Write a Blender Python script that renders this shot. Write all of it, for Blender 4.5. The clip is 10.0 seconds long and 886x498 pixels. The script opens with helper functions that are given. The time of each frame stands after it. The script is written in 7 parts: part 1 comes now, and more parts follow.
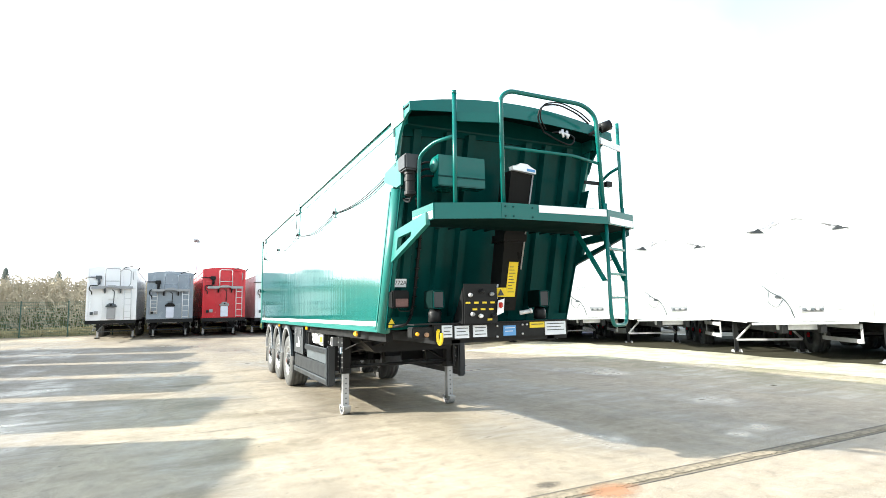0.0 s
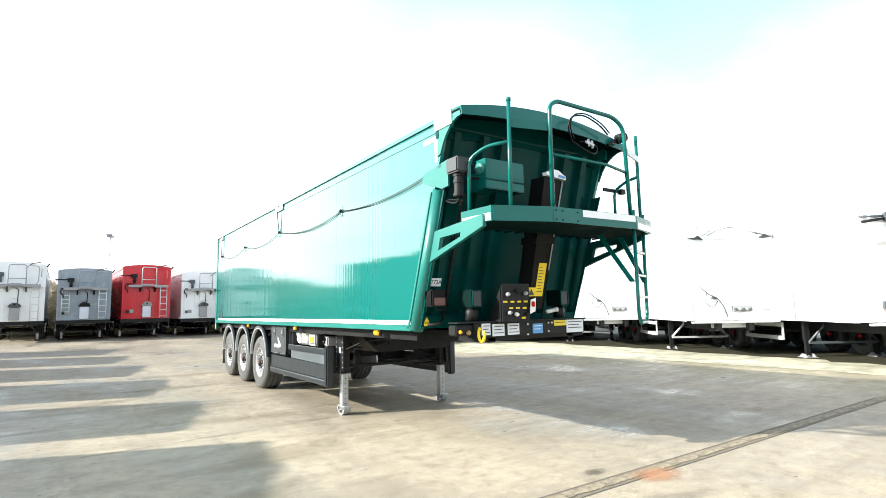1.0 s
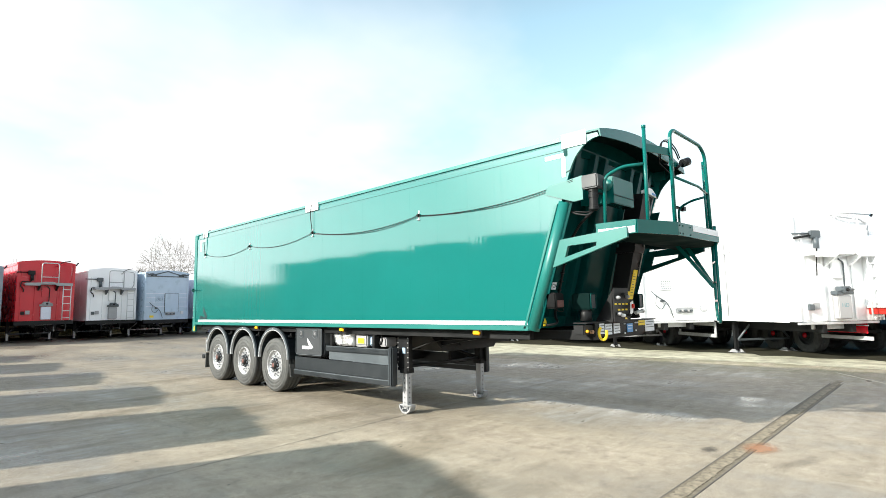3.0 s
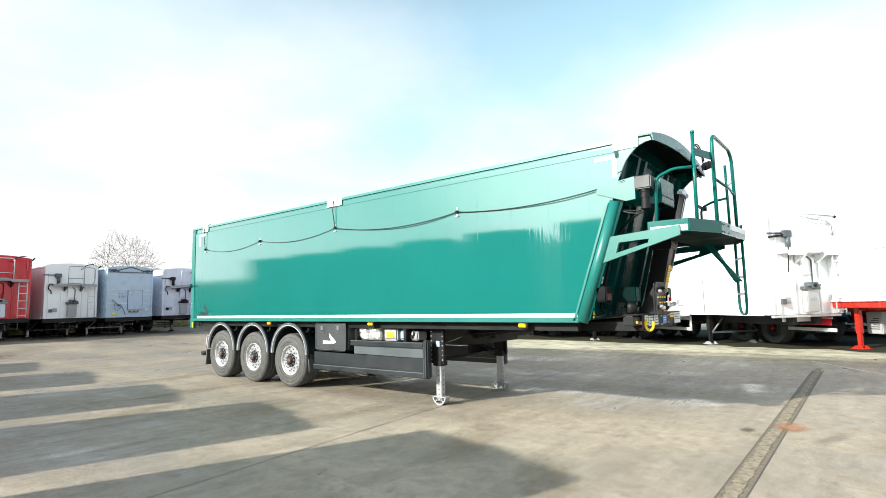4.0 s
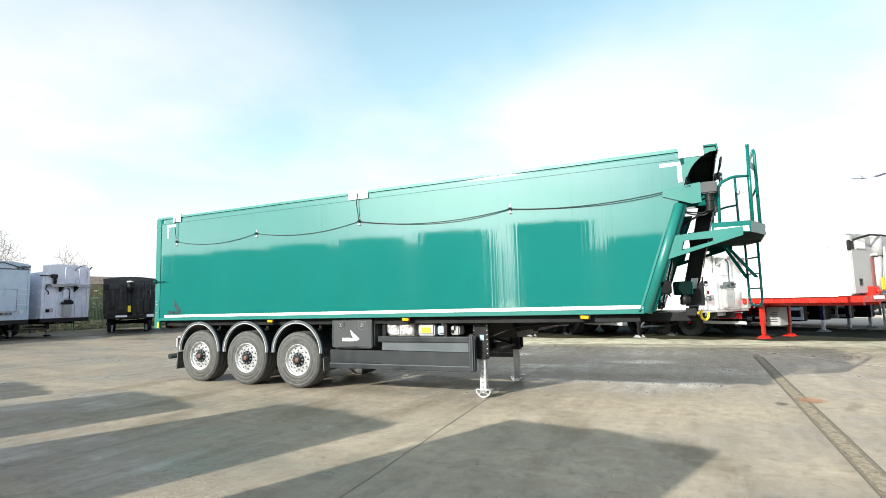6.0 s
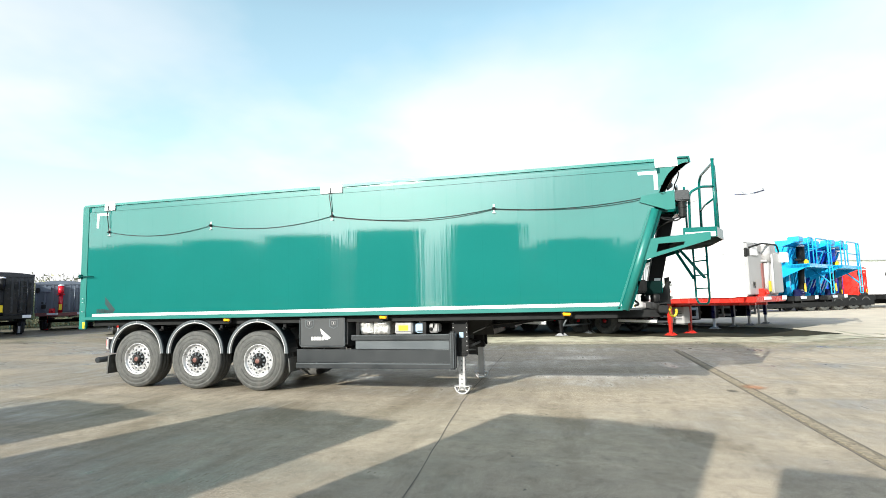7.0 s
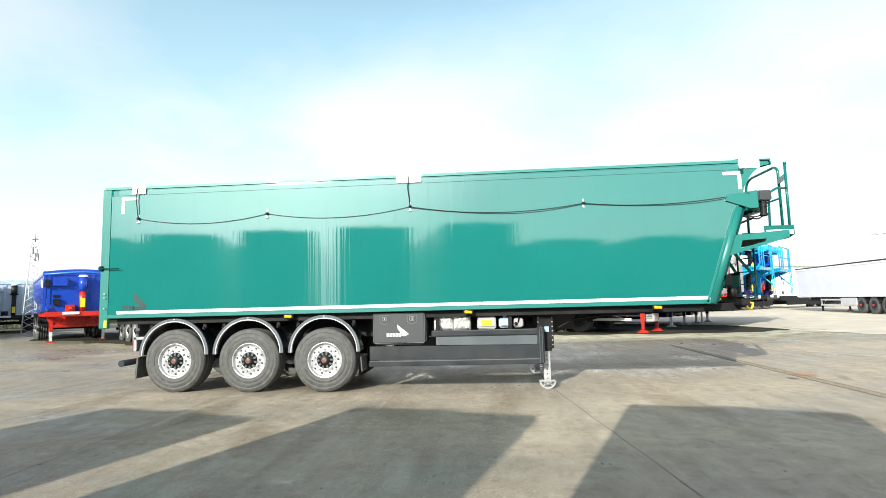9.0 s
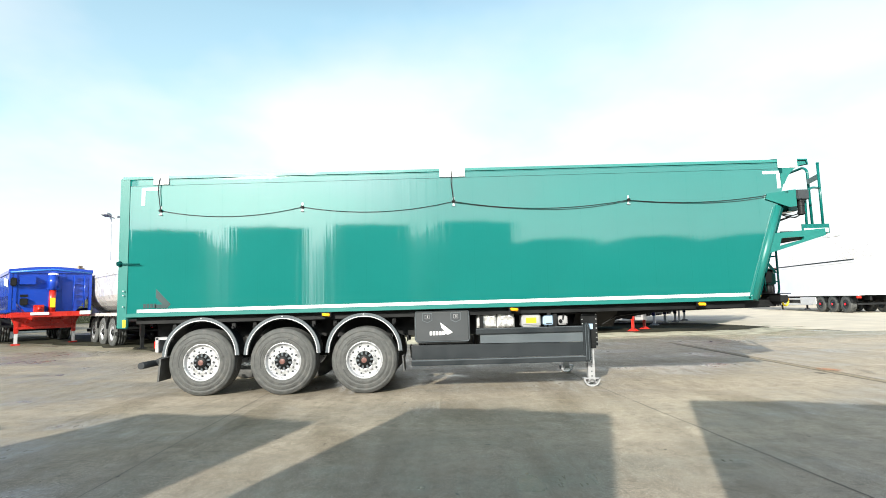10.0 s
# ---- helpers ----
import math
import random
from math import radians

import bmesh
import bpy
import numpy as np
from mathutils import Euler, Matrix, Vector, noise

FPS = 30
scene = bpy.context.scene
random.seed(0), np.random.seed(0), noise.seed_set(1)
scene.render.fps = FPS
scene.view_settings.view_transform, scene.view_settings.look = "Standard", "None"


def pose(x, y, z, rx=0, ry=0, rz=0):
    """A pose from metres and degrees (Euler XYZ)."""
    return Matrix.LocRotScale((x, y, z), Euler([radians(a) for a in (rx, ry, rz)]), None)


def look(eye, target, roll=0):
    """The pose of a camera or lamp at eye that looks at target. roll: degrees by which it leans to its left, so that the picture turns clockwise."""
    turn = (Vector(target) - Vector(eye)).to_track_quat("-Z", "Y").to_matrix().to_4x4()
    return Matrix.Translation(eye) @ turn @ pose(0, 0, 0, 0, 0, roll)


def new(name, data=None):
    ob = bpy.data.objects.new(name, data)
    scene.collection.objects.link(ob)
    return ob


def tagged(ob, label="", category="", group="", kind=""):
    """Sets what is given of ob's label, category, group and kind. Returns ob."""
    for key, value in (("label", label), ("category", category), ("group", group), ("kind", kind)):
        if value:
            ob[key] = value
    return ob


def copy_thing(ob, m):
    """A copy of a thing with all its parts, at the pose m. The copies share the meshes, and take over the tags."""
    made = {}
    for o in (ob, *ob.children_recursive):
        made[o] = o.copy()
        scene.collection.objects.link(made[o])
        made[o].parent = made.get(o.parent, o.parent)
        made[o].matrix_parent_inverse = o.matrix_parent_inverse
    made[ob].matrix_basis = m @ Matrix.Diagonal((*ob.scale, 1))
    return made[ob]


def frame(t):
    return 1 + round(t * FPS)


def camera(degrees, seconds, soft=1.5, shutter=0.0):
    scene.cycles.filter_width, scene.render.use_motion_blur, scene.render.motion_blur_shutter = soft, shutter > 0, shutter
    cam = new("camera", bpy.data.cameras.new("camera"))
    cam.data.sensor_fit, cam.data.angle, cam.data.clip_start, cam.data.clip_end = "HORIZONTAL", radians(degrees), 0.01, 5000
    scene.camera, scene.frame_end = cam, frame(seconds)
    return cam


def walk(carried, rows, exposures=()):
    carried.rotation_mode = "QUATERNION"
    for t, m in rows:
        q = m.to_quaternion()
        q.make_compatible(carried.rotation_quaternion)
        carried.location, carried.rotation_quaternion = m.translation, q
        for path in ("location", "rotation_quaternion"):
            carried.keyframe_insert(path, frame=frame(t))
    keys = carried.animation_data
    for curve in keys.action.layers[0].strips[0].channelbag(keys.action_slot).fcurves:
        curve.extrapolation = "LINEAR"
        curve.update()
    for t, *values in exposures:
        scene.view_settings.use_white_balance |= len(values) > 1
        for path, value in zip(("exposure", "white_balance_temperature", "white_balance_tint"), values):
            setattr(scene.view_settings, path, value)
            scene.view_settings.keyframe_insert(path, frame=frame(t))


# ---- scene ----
cam = camera(79.2, 10.0, soft=0.62)
PATH = [
    (0, (-0.116, 0.353, 1.574), (0.747, 2.143, 1.799), -1.2),
    (0.5, (-0.726, 0.611, 1.579), (0.26, 2.336, 1.802), -1.2),
    (1, (-1.316, 0.876, 1.581), (-0.189, 2.514, 1.802), -1.2),
    (1.5, (-1.86, 1.195, 1.605), (-0.609, 2.741, 1.821), -1.3),
    (2, (-2.467, 1.552, 1.604), (-1.141, 3.035, 1.816), -1.3),
    (2.5, (-3.1, 1.912, 1.638), (-1.715, 3.34, 1.841), -1.5),
    (2.7, (-3.335, 2.072, 1.638), (-1.927, 3.477, 1.849), -1.3),
    (4, (-4.711, 3.146, 1.619), (-3.152, 4.382, 1.822), -1.3),
    (4.5, (-5.154, 3.666, 1.602), (-3.525, 4.809, 1.804), -1.3),
    (5, (-5.511, 4.227, 1.59), (-3.825, 5.284, 1.789), -1.3),
    (6.3, (-6.431, 5.828, 1.557), (-4.587, 6.577, 1.755), -1.5),
    (6.5, (-6.535, 6.093, 1.54), (-4.662, 6.764, 1.738), -1.4),
    (7, (-6.732, 6.766, 1.55), (-4.801, 7.249, 1.742), -1.4),
    (7.5, (-6.915, 7.512, 1.493), (-4.959, 7.879, 1.694), -1.4),
    (8, (-6.978, 8.241, 1.497), (-5.011, 8.542, 1.694), -1.5),
    (8.5, (-7.024, 8.983, 1.471), (-5.048, 9.213, 1.672), -1.5),
    (9, (-6.986, 9.703, 1.468), (-5.002, 9.852, 1.665), -1.5),
    (9.5, (-6.954, 10.44, 1.458), (-4.966, 10.512, 1.656), -1.6),
    (10, (-6.811, 11.124, 1.452), (-4.82, 11.117, 1.647), -1.6),
]
EXPOSURES = [(0.0, 1.45), (0.5, 1.34), (1.0, 1.18), (1.5, 1.0), (2.0, 0.87), (2.5, 0.8), (4.0, 0.7), (5.0, 0.65), (6.5, 0.58), (10.0, 0.6)]
walk(cam, [(t, look(eye, target, roll)) for t, eye, target, roll in PATH], EXPOSURES)

# ---------------------------------------------------------------- light
SUN_EL, SUN_WAY = 25.0, Vector((-0.934, 0.357))
world = bpy.data.worlds.new("yard_sky")
scene.world = world
world.use_nodes = True
wn, wl = world.node_tree.nodes, world.node_tree.links
wn.clear()
sky = wn.new("ShaderNodeTexSky")
sky.sky_type = "NISHITA"
sky.sun_disc = False
sky.sun_elevation = radians(SUN_EL)
sky.sun_rotation = math.atan2(SUN_WAY.x, SUN_WAY.y)
sky.air_density, sky.dust_density, sky.ozone_density = 1.0, 1.0, 0.6
sky_bg = wn.new("ShaderNodeBackground")
sky_bg.inputs["Strength"].default_value = 0.15
coord = wn.new("ShaderNodeTexCoord")
split = wn.new("ShaderNodeSeparateXYZ")
wl.new(coord.outputs["Generated"], split.inputs[0])
# milky cyan low down, a deeper clear blue overhead
height = wn.new("ShaderNodeMapRange")
height.inputs["From Min"].default_value, height.inputs["From Max"].default_value = 0.48, 0.7
wl.new(split.outputs["Z"], height.inputs["Value"])
hue = wn.new("ShaderNodeMix")
hue.data_type = "RGBA"
hue.inputs[6].default_value = (0.86, 1.42, 1.22, 1)
hue.inputs[7].default_value = (0.52, 0.51, 0.64, 1)
wl.new(height.outputs[0], hue.inputs[0])
tint = wn.new("ShaderNodeVectorMath")
tint.operation = "MULTIPLY"
wl.new(sky.outputs[0], tint.inputs[0])
wl.new(hue.outputs[2], tint.inputs[1])
wl.new(tint.outputs[0], sky_bg.inputs["Color"])
lift = wn.new("ShaderNodeMath")
lift.operation = "ADD"
lift.inputs[1].default_value = 0.22
wl.new(split.outputs["Z"], lift.inputs[0])
flat = wn.new("ShaderNodeVectorMath")
flat.operation = "DIVIDE"
wl.new(coord.outputs["Generated"], flat.inputs[0])
wl.new(lift.outputs[0], flat.inputs[1])
cloud = wn.new("ShaderNodeTexNoise")
cloud.inputs["Scale"].default_value = 1.1
cloud.inputs["Detail"].default_value = 5.0
cloud.inputs["Roughness"].default_value = 0.5
wl.new(flat.outputs[0], cloud.inputs["Vector"])
cover = wn.new("ShaderNodeMapRange")
cover.inputs["From Min"].default_value = 0.37
cover.inputs["From Max"].default_value = 0.64
cover.inputs["To Min"].default_value = 0.44
wl.new(cloud.outputs["Fac"], cover.inputs["Value"])
haze = wn.new("ShaderNodeMapRange")
haze.inputs["From Min"].default_value = 0.42
haze.inputs["From Max"].default_value = 0.08
wl.new(split.outputs["Z"], haze.inputs["Value"])
most = wn.new("ShaderNodeMath")
most.operation = "MAXIMUM"
thin = wn.new("ShaderNodeMapRange")
thin.inputs["From Min"].default_value, thin.inputs["From Max"].default_value = 0.28, 0.6
thin.inputs["To Min"].default_value, thin.inputs["To Max"].default_value = 1.0, 0.35
wl.new(split.outputs["Z"], thin.inputs["Value"])
less = wn.new("ShaderNodeMath")
less.operation = "MULTIPLY"
wl.new(cover.outputs[0], less.inputs[0])
wl.new(thin.outputs[0], less.inputs[1])
wl.new(less.outputs[0], most.inputs[0])
wl.new(haze.outputs[0], most.inputs[1])
cloud_bg = wn.new("ShaderNodeBackground")
cloud_bg.inputs["Color"].default_value = (0.985, 0.985, 1.0, 1)
# thin cloud glows towards the sun
toward = wn.new("ShaderNodeVectorMath")
toward.operation = "DOT_PRODUCT"
toward.inputs[1].default_value = (SUN_WAY.x * math.cos(radians(SUN_EL)), SUN_WAY.y * math.cos(radians(SUN_EL)), math.sin(radians(SUN_EL)))
wl.new(coord.outputs["Generated"], toward.inputs[0])
glow = wn.new("ShaderNodeMapRange")
glow.interpolation_type = "SMOOTHSTEP"
glow.inputs["From Min"].default_value, glow.inputs["From Max"].default_value = 0.2, 1.0
glow.inputs["To Min"].default_value, glow.inputs["To Max"].default_value = 0.74, 1.85
wl.new(toward.outputs["Value"], glow.inputs["Value"])
aureole = wn.new("ShaderNodeMapRange")
aureole.interpolation_type = "SMOOTHSTEP"
aureole.inputs["From Min"].default_value, aureole.inputs["From Max"].default_value = 0.9, 1.0
aureole.inputs["To Min"].default_value, aureole.inputs["To Max"].default_value = 0.0, 4.0
wl.new(toward.outputs["Value"], aureole.inputs["Value"])
veil = wn.new("ShaderNodeMath")
veil.operation = "ADD"
wl.new(glow.outputs[0], veil.inputs[0])
wl.new(aureole.outputs[0], veil.inputs[1])
wl.new(veil.outputs[0], cloud_bg.inputs["Strength"])
both = wn.new("ShaderNodeMixShader")
wl.new(most.outputs[0], both.inputs[0])
wl.new(sky_bg.outputs[0], both.inputs[1])
wl.new(cloud_bg.outputs[0], both.inputs[2])
wout = wn.new("ShaderNodeOutputWorld")
wl.new(both.outputs[0], wout.inputs["Surface"])

sun = new("sun", bpy.data.lights.new("sun", "SUN"))
sun.data.energy, sun.data.angle, sun.data.color = 5.0, radians(0.6), (1.0, 0.94, 0.84)
to_sun = Vector((SUN_WAY.x * math.cos(radians(SUN_EL)), SUN_WAY.y * math.cos(radians(SUN_EL)), math.sin(radians(SUN_EL))))
sun.matrix_world = look(to_sun * 50, (0, 0, 0))


# ---------------------------------------------------------------- materials
def mat(name, color, rough=0.5, metal=0.0, vary=0.12, scale=3.0, fine=40.0, bump=0.0, coat=0.0, stretch=(1, 1, 1), rvary=0.1, spec=0.5, dirt=0.0):
    m = bpy.data.materials.new(name)
    m.use_nodes = True
    n, l = m.node_tree.nodes, m.node_tree.links
    b = n["Principled BSDF"]
    b.inputs["Metallic"].default_value = metal
    b.inputs["Specular IOR Level"].default_value = spec
    b.inputs["Coat Weight"].default_value = coat
    b.inputs["Coat Roughness"].default_value = 0.04
    tc = n.new("ShaderNodeTexCoord")
    mp = n.new("ShaderNodeMapping")
    mp.inputs["Scale"].default_value = stretch
    l.new(tc.outputs["Object"], mp.inputs["Vector"])
    big = n.new("ShaderNodeTexNoise")
    big.inputs["Scale"].default_value = scale
    big.inputs["Detail"].default_value = 4
    l.new(mp.outputs[0], big.inputs["Vector"])
    small = n.new("ShaderNodeTexNoise")
    small.inputs["Scale"].default_value = fine
    small.inputs["Detail"].default_value = 3
    l.new(mp.outputs[0], small.inputs["Vector"])
    add = n.new("ShaderNodeMath")
    add.operation = "MULTIPLY_ADD"
    add.inputs[1].default_value = 0.35
    l.new(small.outputs["Fac"], add.inputs[0])
    l.new(big.outputs["Fac"], add.inputs[2])
    ramp = n.new("ShaderNodeMapRange")
    ramp.inputs["From Min"].default_value, ramp.inputs["From Max"].default_value = 0.35, 1.0
    ramp.inputs["To Min"].default_value, ramp.inputs["To Max"].default_value = 1 - vary, 1 + vary
    l.new(add.outputs[0], ramp.inputs["Value"])
    mul = n.new("ShaderNodeVectorMath")
    mul.operation = "SCALE"
    mul.inputs[0].default_value = color
    l.new(ramp.outputs[0], mul.inputs["Scale"])
    out = mul.outputs[0]
    if dirt:
        mix = n.new("ShaderNodeMix")
        mix.data_type = "RGBA"
        dr = n.new("ShaderNodeMapRange")
        dr.inputs["From Min"].default_value, dr.inputs["From Max"].default_value = 0.5, 0.8
        dr.inputs["To Max"].default_value = dirt
        l.new(big.outputs["Fac"], dr.inputs["Value"])
        l.new(dr.outputs[0], mix.inputs[0])
        l.new(out, mix.inputs[6])
        mix.inputs[7].default_value = (0.16, 0.14, 0.11, 1)
        out = mix.outputs[2]
    l.new(out, b.inputs["Base Color"])
    rr = n.new("ShaderNodeMapRange")
    rr.inputs["From Min"].default_value, rr.inputs["From Max"].default_value = 0.3, 0.7
    rr.inputs["To Min"].default_value, rr.inputs["To Max"].default_value = max(rough - rvary, 0.02), min(rough + rvary, 1)
    l.new(big.outputs["Fac"], rr.inputs["Value"])
    l.new(rr.outputs[0], b.inputs["Roughness"])
    if bump:
        bp = n.new("ShaderNodeBump")
        bp.inputs["Strength"].default_value = min(bump, 1.0)
        bp.inputs["Distance"].default_value = 0.01
        l.new(small.outputs["Fac"], bp.inputs["Height"])
        l.new(bp.outputs[0], b.inputs["Normal"])
    return m


def rippled(name, color, rough, wave, amount):
    """Glossy sheet paint whose upright panels waver a little along the trailer."""
    m = mat(name, color, rough, vary=0.05, scale=1.2, fine=60, rvary=0.02, coat=1.0)
    n, l = m.node_tree.nodes, m.node_tree.links
    n["Principled BSDF"].inputs["Coat IOR"].default_value = 1.53
    tc = n.new("ShaderNodeTexCoord")
    mp = n.new("ShaderNodeMapping")
    mp.inputs["Scale"].default_value = (0.2, wave, 0.12)
    l.new(tc.outputs["Object"], mp.inputs["Vector"])
    w = n.new("ShaderNodeTexNoise")
    w.inputs["Scale"].default_value = 1.0
    w.inputs["Detail"].default_value = 3.0
    l.new(mp.outputs[0], w.inputs["Vector"])
    mf = n.new("ShaderNodeMapping")
    mf.inputs["Scale"].default_value = (0.2, wave * 4.5, 0.3)
    l.new(tc.outputs["Object"], mf.inputs["Vector"])
    wf = n.new("ShaderNodeTexNoise")
    wf.inputs["Scale"].default_value = 1.0
    wf.inputs["Detail"].default_value = 1.0
    l.new(mf.outputs[0], wf.inputs["Vector"])
    both_ = n.new("ShaderNodeMath")
    both_.operation = "MULTIPLY_ADD"
    both_.inputs[1].default_value = 0.22
    l.new(wf.outputs["Fac"], both_.inputs[0])
    l.new(w.outputs["Fac"], both_.inputs[2])
    bp = n.new("ShaderNodeBump")
    bp.inputs["Strength"].default_value = amount
    bp.inputs["Distance"].default_value = 0.01
    l.new(both_.outputs[0], bp.inputs["Height"])
    l.new(bp.outputs[0], n["Principled BSDF"].inputs["Normal"])
    l.new(bp.outputs[0], n["Principled BSDF"].inputs["Coat Normal"])
    return m


GREEN = rippled("green_sheet_paint", (0.0075, 0.137, 0.123), 0.05, 16.0, 0.12)
# one green steel paint; this lighter tone goes on the sunlit parts
GREENS = mat("green_steel_lit", (0.01, 0.15, 0.13), 0.38, vary=0.06, rvary=0.04)
# same paint, deepened for the shade on the front pieces
GREENP = mat("green_steel_shaded", (0.002, 0.112, 0.098), 0.2, vary=0.06, rvary=0.04, spec=0.35)
# near-black green of the deck grating, also the hood's painted shade
GREENM = mat("grating_and_hood_shade", (0.0015, 0.012, 0.011), 0.7, vary=0.15, spec=0.05)
# dark green, also used as the shaded tone of far-side parts
GREEND = mat("dark_green_and_shaded", (0.002, 0.046, 0.043), 0.2, vary=0.16, rvary=0.06, spec=0.08)
TARP = mat("green_tarpaulin", (0.008, 0.17, 0.145), 0.2, vary=0.1, bump=0.02, coat=1.0)
BLACK = mat("black_chassis_paint", (0.011, 0.0118, 0.0125), 0.45, vary=0.3, dirt=0.02, spec=0.2)
RUBBER = mat("tyre_rubber", (0.07, 0.073, 0.071), 0.7, vary=0.4, scale=11, fine=160, bump=0.5, dirt=0.2)
PLASTIC = mat("dark_grey_plastic", (0.013, 0.0175, 0.021), 0.4, vary=0.15, bump=0.08)
TBOX = mat("toolbox_plastic", (0.033, 0.038, 0.042), 0.5, vary=0.12, fine=120, bump=0.15)
PLASTICL = mat("grey_plastic_edge", (0.075, 0.09, 0.1), 0.42, vary=0.12)
ALU = mat("alloy", (0.47, 0.48, 0.495), 0.34, metal=0.55, vary=0.18, scale=14, fine=90, bump=0.1, rvary=0.14)
GALV = mat("galvanised_steel", (0.62, 0.63, 0.64), 0.45, metal=0.3, vary=0.15, scale=9)
WHITE = mat("white_paint", (0.87, 0.88, 0.89), 0.22, vary=0.03, rvary=0.06)
WHITEB = rippled("white_sheet_paint", (0.78, 0.79, 0.8), 0.2, 4.0, 0.08)
TAPE = mat("white_reflective_tape", (0.85, 0.86, 0.88), 0.35, vary=0.03)
GREYP = mat("grey_paint", (0.26, 0.31, 0.36), 0.25, vary=0.08, rvary=0.05)
STEELB = mat("grey_blue_paint", (0.42, 0.53, 0.64), 0.3, vary=0.08, rvary=0.05)
LILAC = mat("pale_grey_paint", (0.64, 0.67, 0.76), 0.25, vary=0.05)
REDP = mat("red_paint", (0.55, 0.012, 0.025), 0.2, vary=0.07)
DULLRED = mat("dull_and_shaded_red", (0.2, 0.07, 0.065), 0.5, vary=0.12)
ORANGE = mat("orange_red_paint", (0.46, 0.02, 0.012), 0.3, vary=0.07)
NAVY = mat("navy_paint", (0.006, 0.008, 0.05), 0.3, vary=0.1)
BLUEP = mat("blue_paint", (0.01, 0.05, 0.38), 0.15, vary=0.08)
SKYBLUE = mat("mid_blue_paint", (0.03, 0.16, 0.55), 0.25, vary=0.06)
CYAN = mat("bright_blue_paint", (0.01, 0.32, 0.62), 0.2, vary=0.06)
BLACKB = mat("dark_body_paint", (0.012, 0.015, 0.022), 0.25, vary=0.2)
STEEL = mat("bare_aluminium", (0.66, 0.64, 0.61), 0.3, metal=0.35, vary=0.08, scale=2)
LEGM = mat("dull_galvanised_leg", (0.4, 0.41, 0.42), 0.42, metal=0.4, vary=0.2, scale=9)
YELLOW = mat("yellow_plastic", (0.8, 0.58, 0.02), 0.35, vary=0.06)
AMBER = mat("amber_lens", (0.85, 0.42, 0.02), 0.15, vary=0.04)
REDL = mat("red_lens", (0.5, 0.02, 0.01), 0.15, vary=0.05)
LABEL = mat("paper_label", (0.72, 0.75, 0.78), 0.45, vary=0.05)
MARKM = mat("teal_grey_marking", (0.12, 0.25, 0.27), 0.5, vary=0.05)
BADGEM = mat("worn_red_badge", (0.15, 0.07, 0.06), 0.4, vary=0.4, scale=30)
INK = mat("dark_print", (0.03, 0.035, 0.04), 0.5, vary=0.05)
BLUEL = mat("blue_label", (0.1, 0.3, 0.6), 0.4, vary=0.05)
LOGO = mat("emblem_print", (0.006, 0.03, 0.032), 0.45, vary=0.05)
CABLE = mat("cable_rubber", (0.009, 0.009, 0.009), 0.55, vary=0.1, spec=0.25)
CANVAS = mat("crumpled_silver_sheet", (0.62, 0.62, 0.61), 0.32, metal=0.35, vary=0.1, scale=8)
PALEBLUE = mat("pale_blue_plastic", (0.3, 0.42, 0.55), 0.4, vary=0.08)
UNIT = mat("pale_grey_plastic", (0.33, 0.33, 0.335), 0.45, vary=0.1)
BARK = mat("bark", (0.2, 0.185, 0.16), 0.9, vary=0.3, bump=0.3)
FENCEM = mat("green_fence_post", (0.025, 0.07, 0.055), 0.5, vary=0.1)
LAMPM = mat("lamp_grey", (0.3, 0.31, 0.32), 0.4, vary=0.1)
# zinc coloured lighter so the masts wash out as in sky glare
MASTM = mat("zinc_glare_pale", (0.62, 0.63, 0.64), 0.5, vary=0.1)
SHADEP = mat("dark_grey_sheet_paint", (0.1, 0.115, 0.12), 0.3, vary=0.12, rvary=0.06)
CLAD = mat("pale_cladding", (0.75, 0.76, 0.74), 0.5, vary=0.04)
GREENROOF = mat("green_cladding", (0.2, 0.4, 0.28), 0.5, vary=0.05)
TILE = mat("roof_tile", (0.15, 0.115, 0.1), 0.8, vary=0.2)
BRICK = mat("brown_wall", (0.35, 0.27, 0.2), 0.85, vary=0.15)


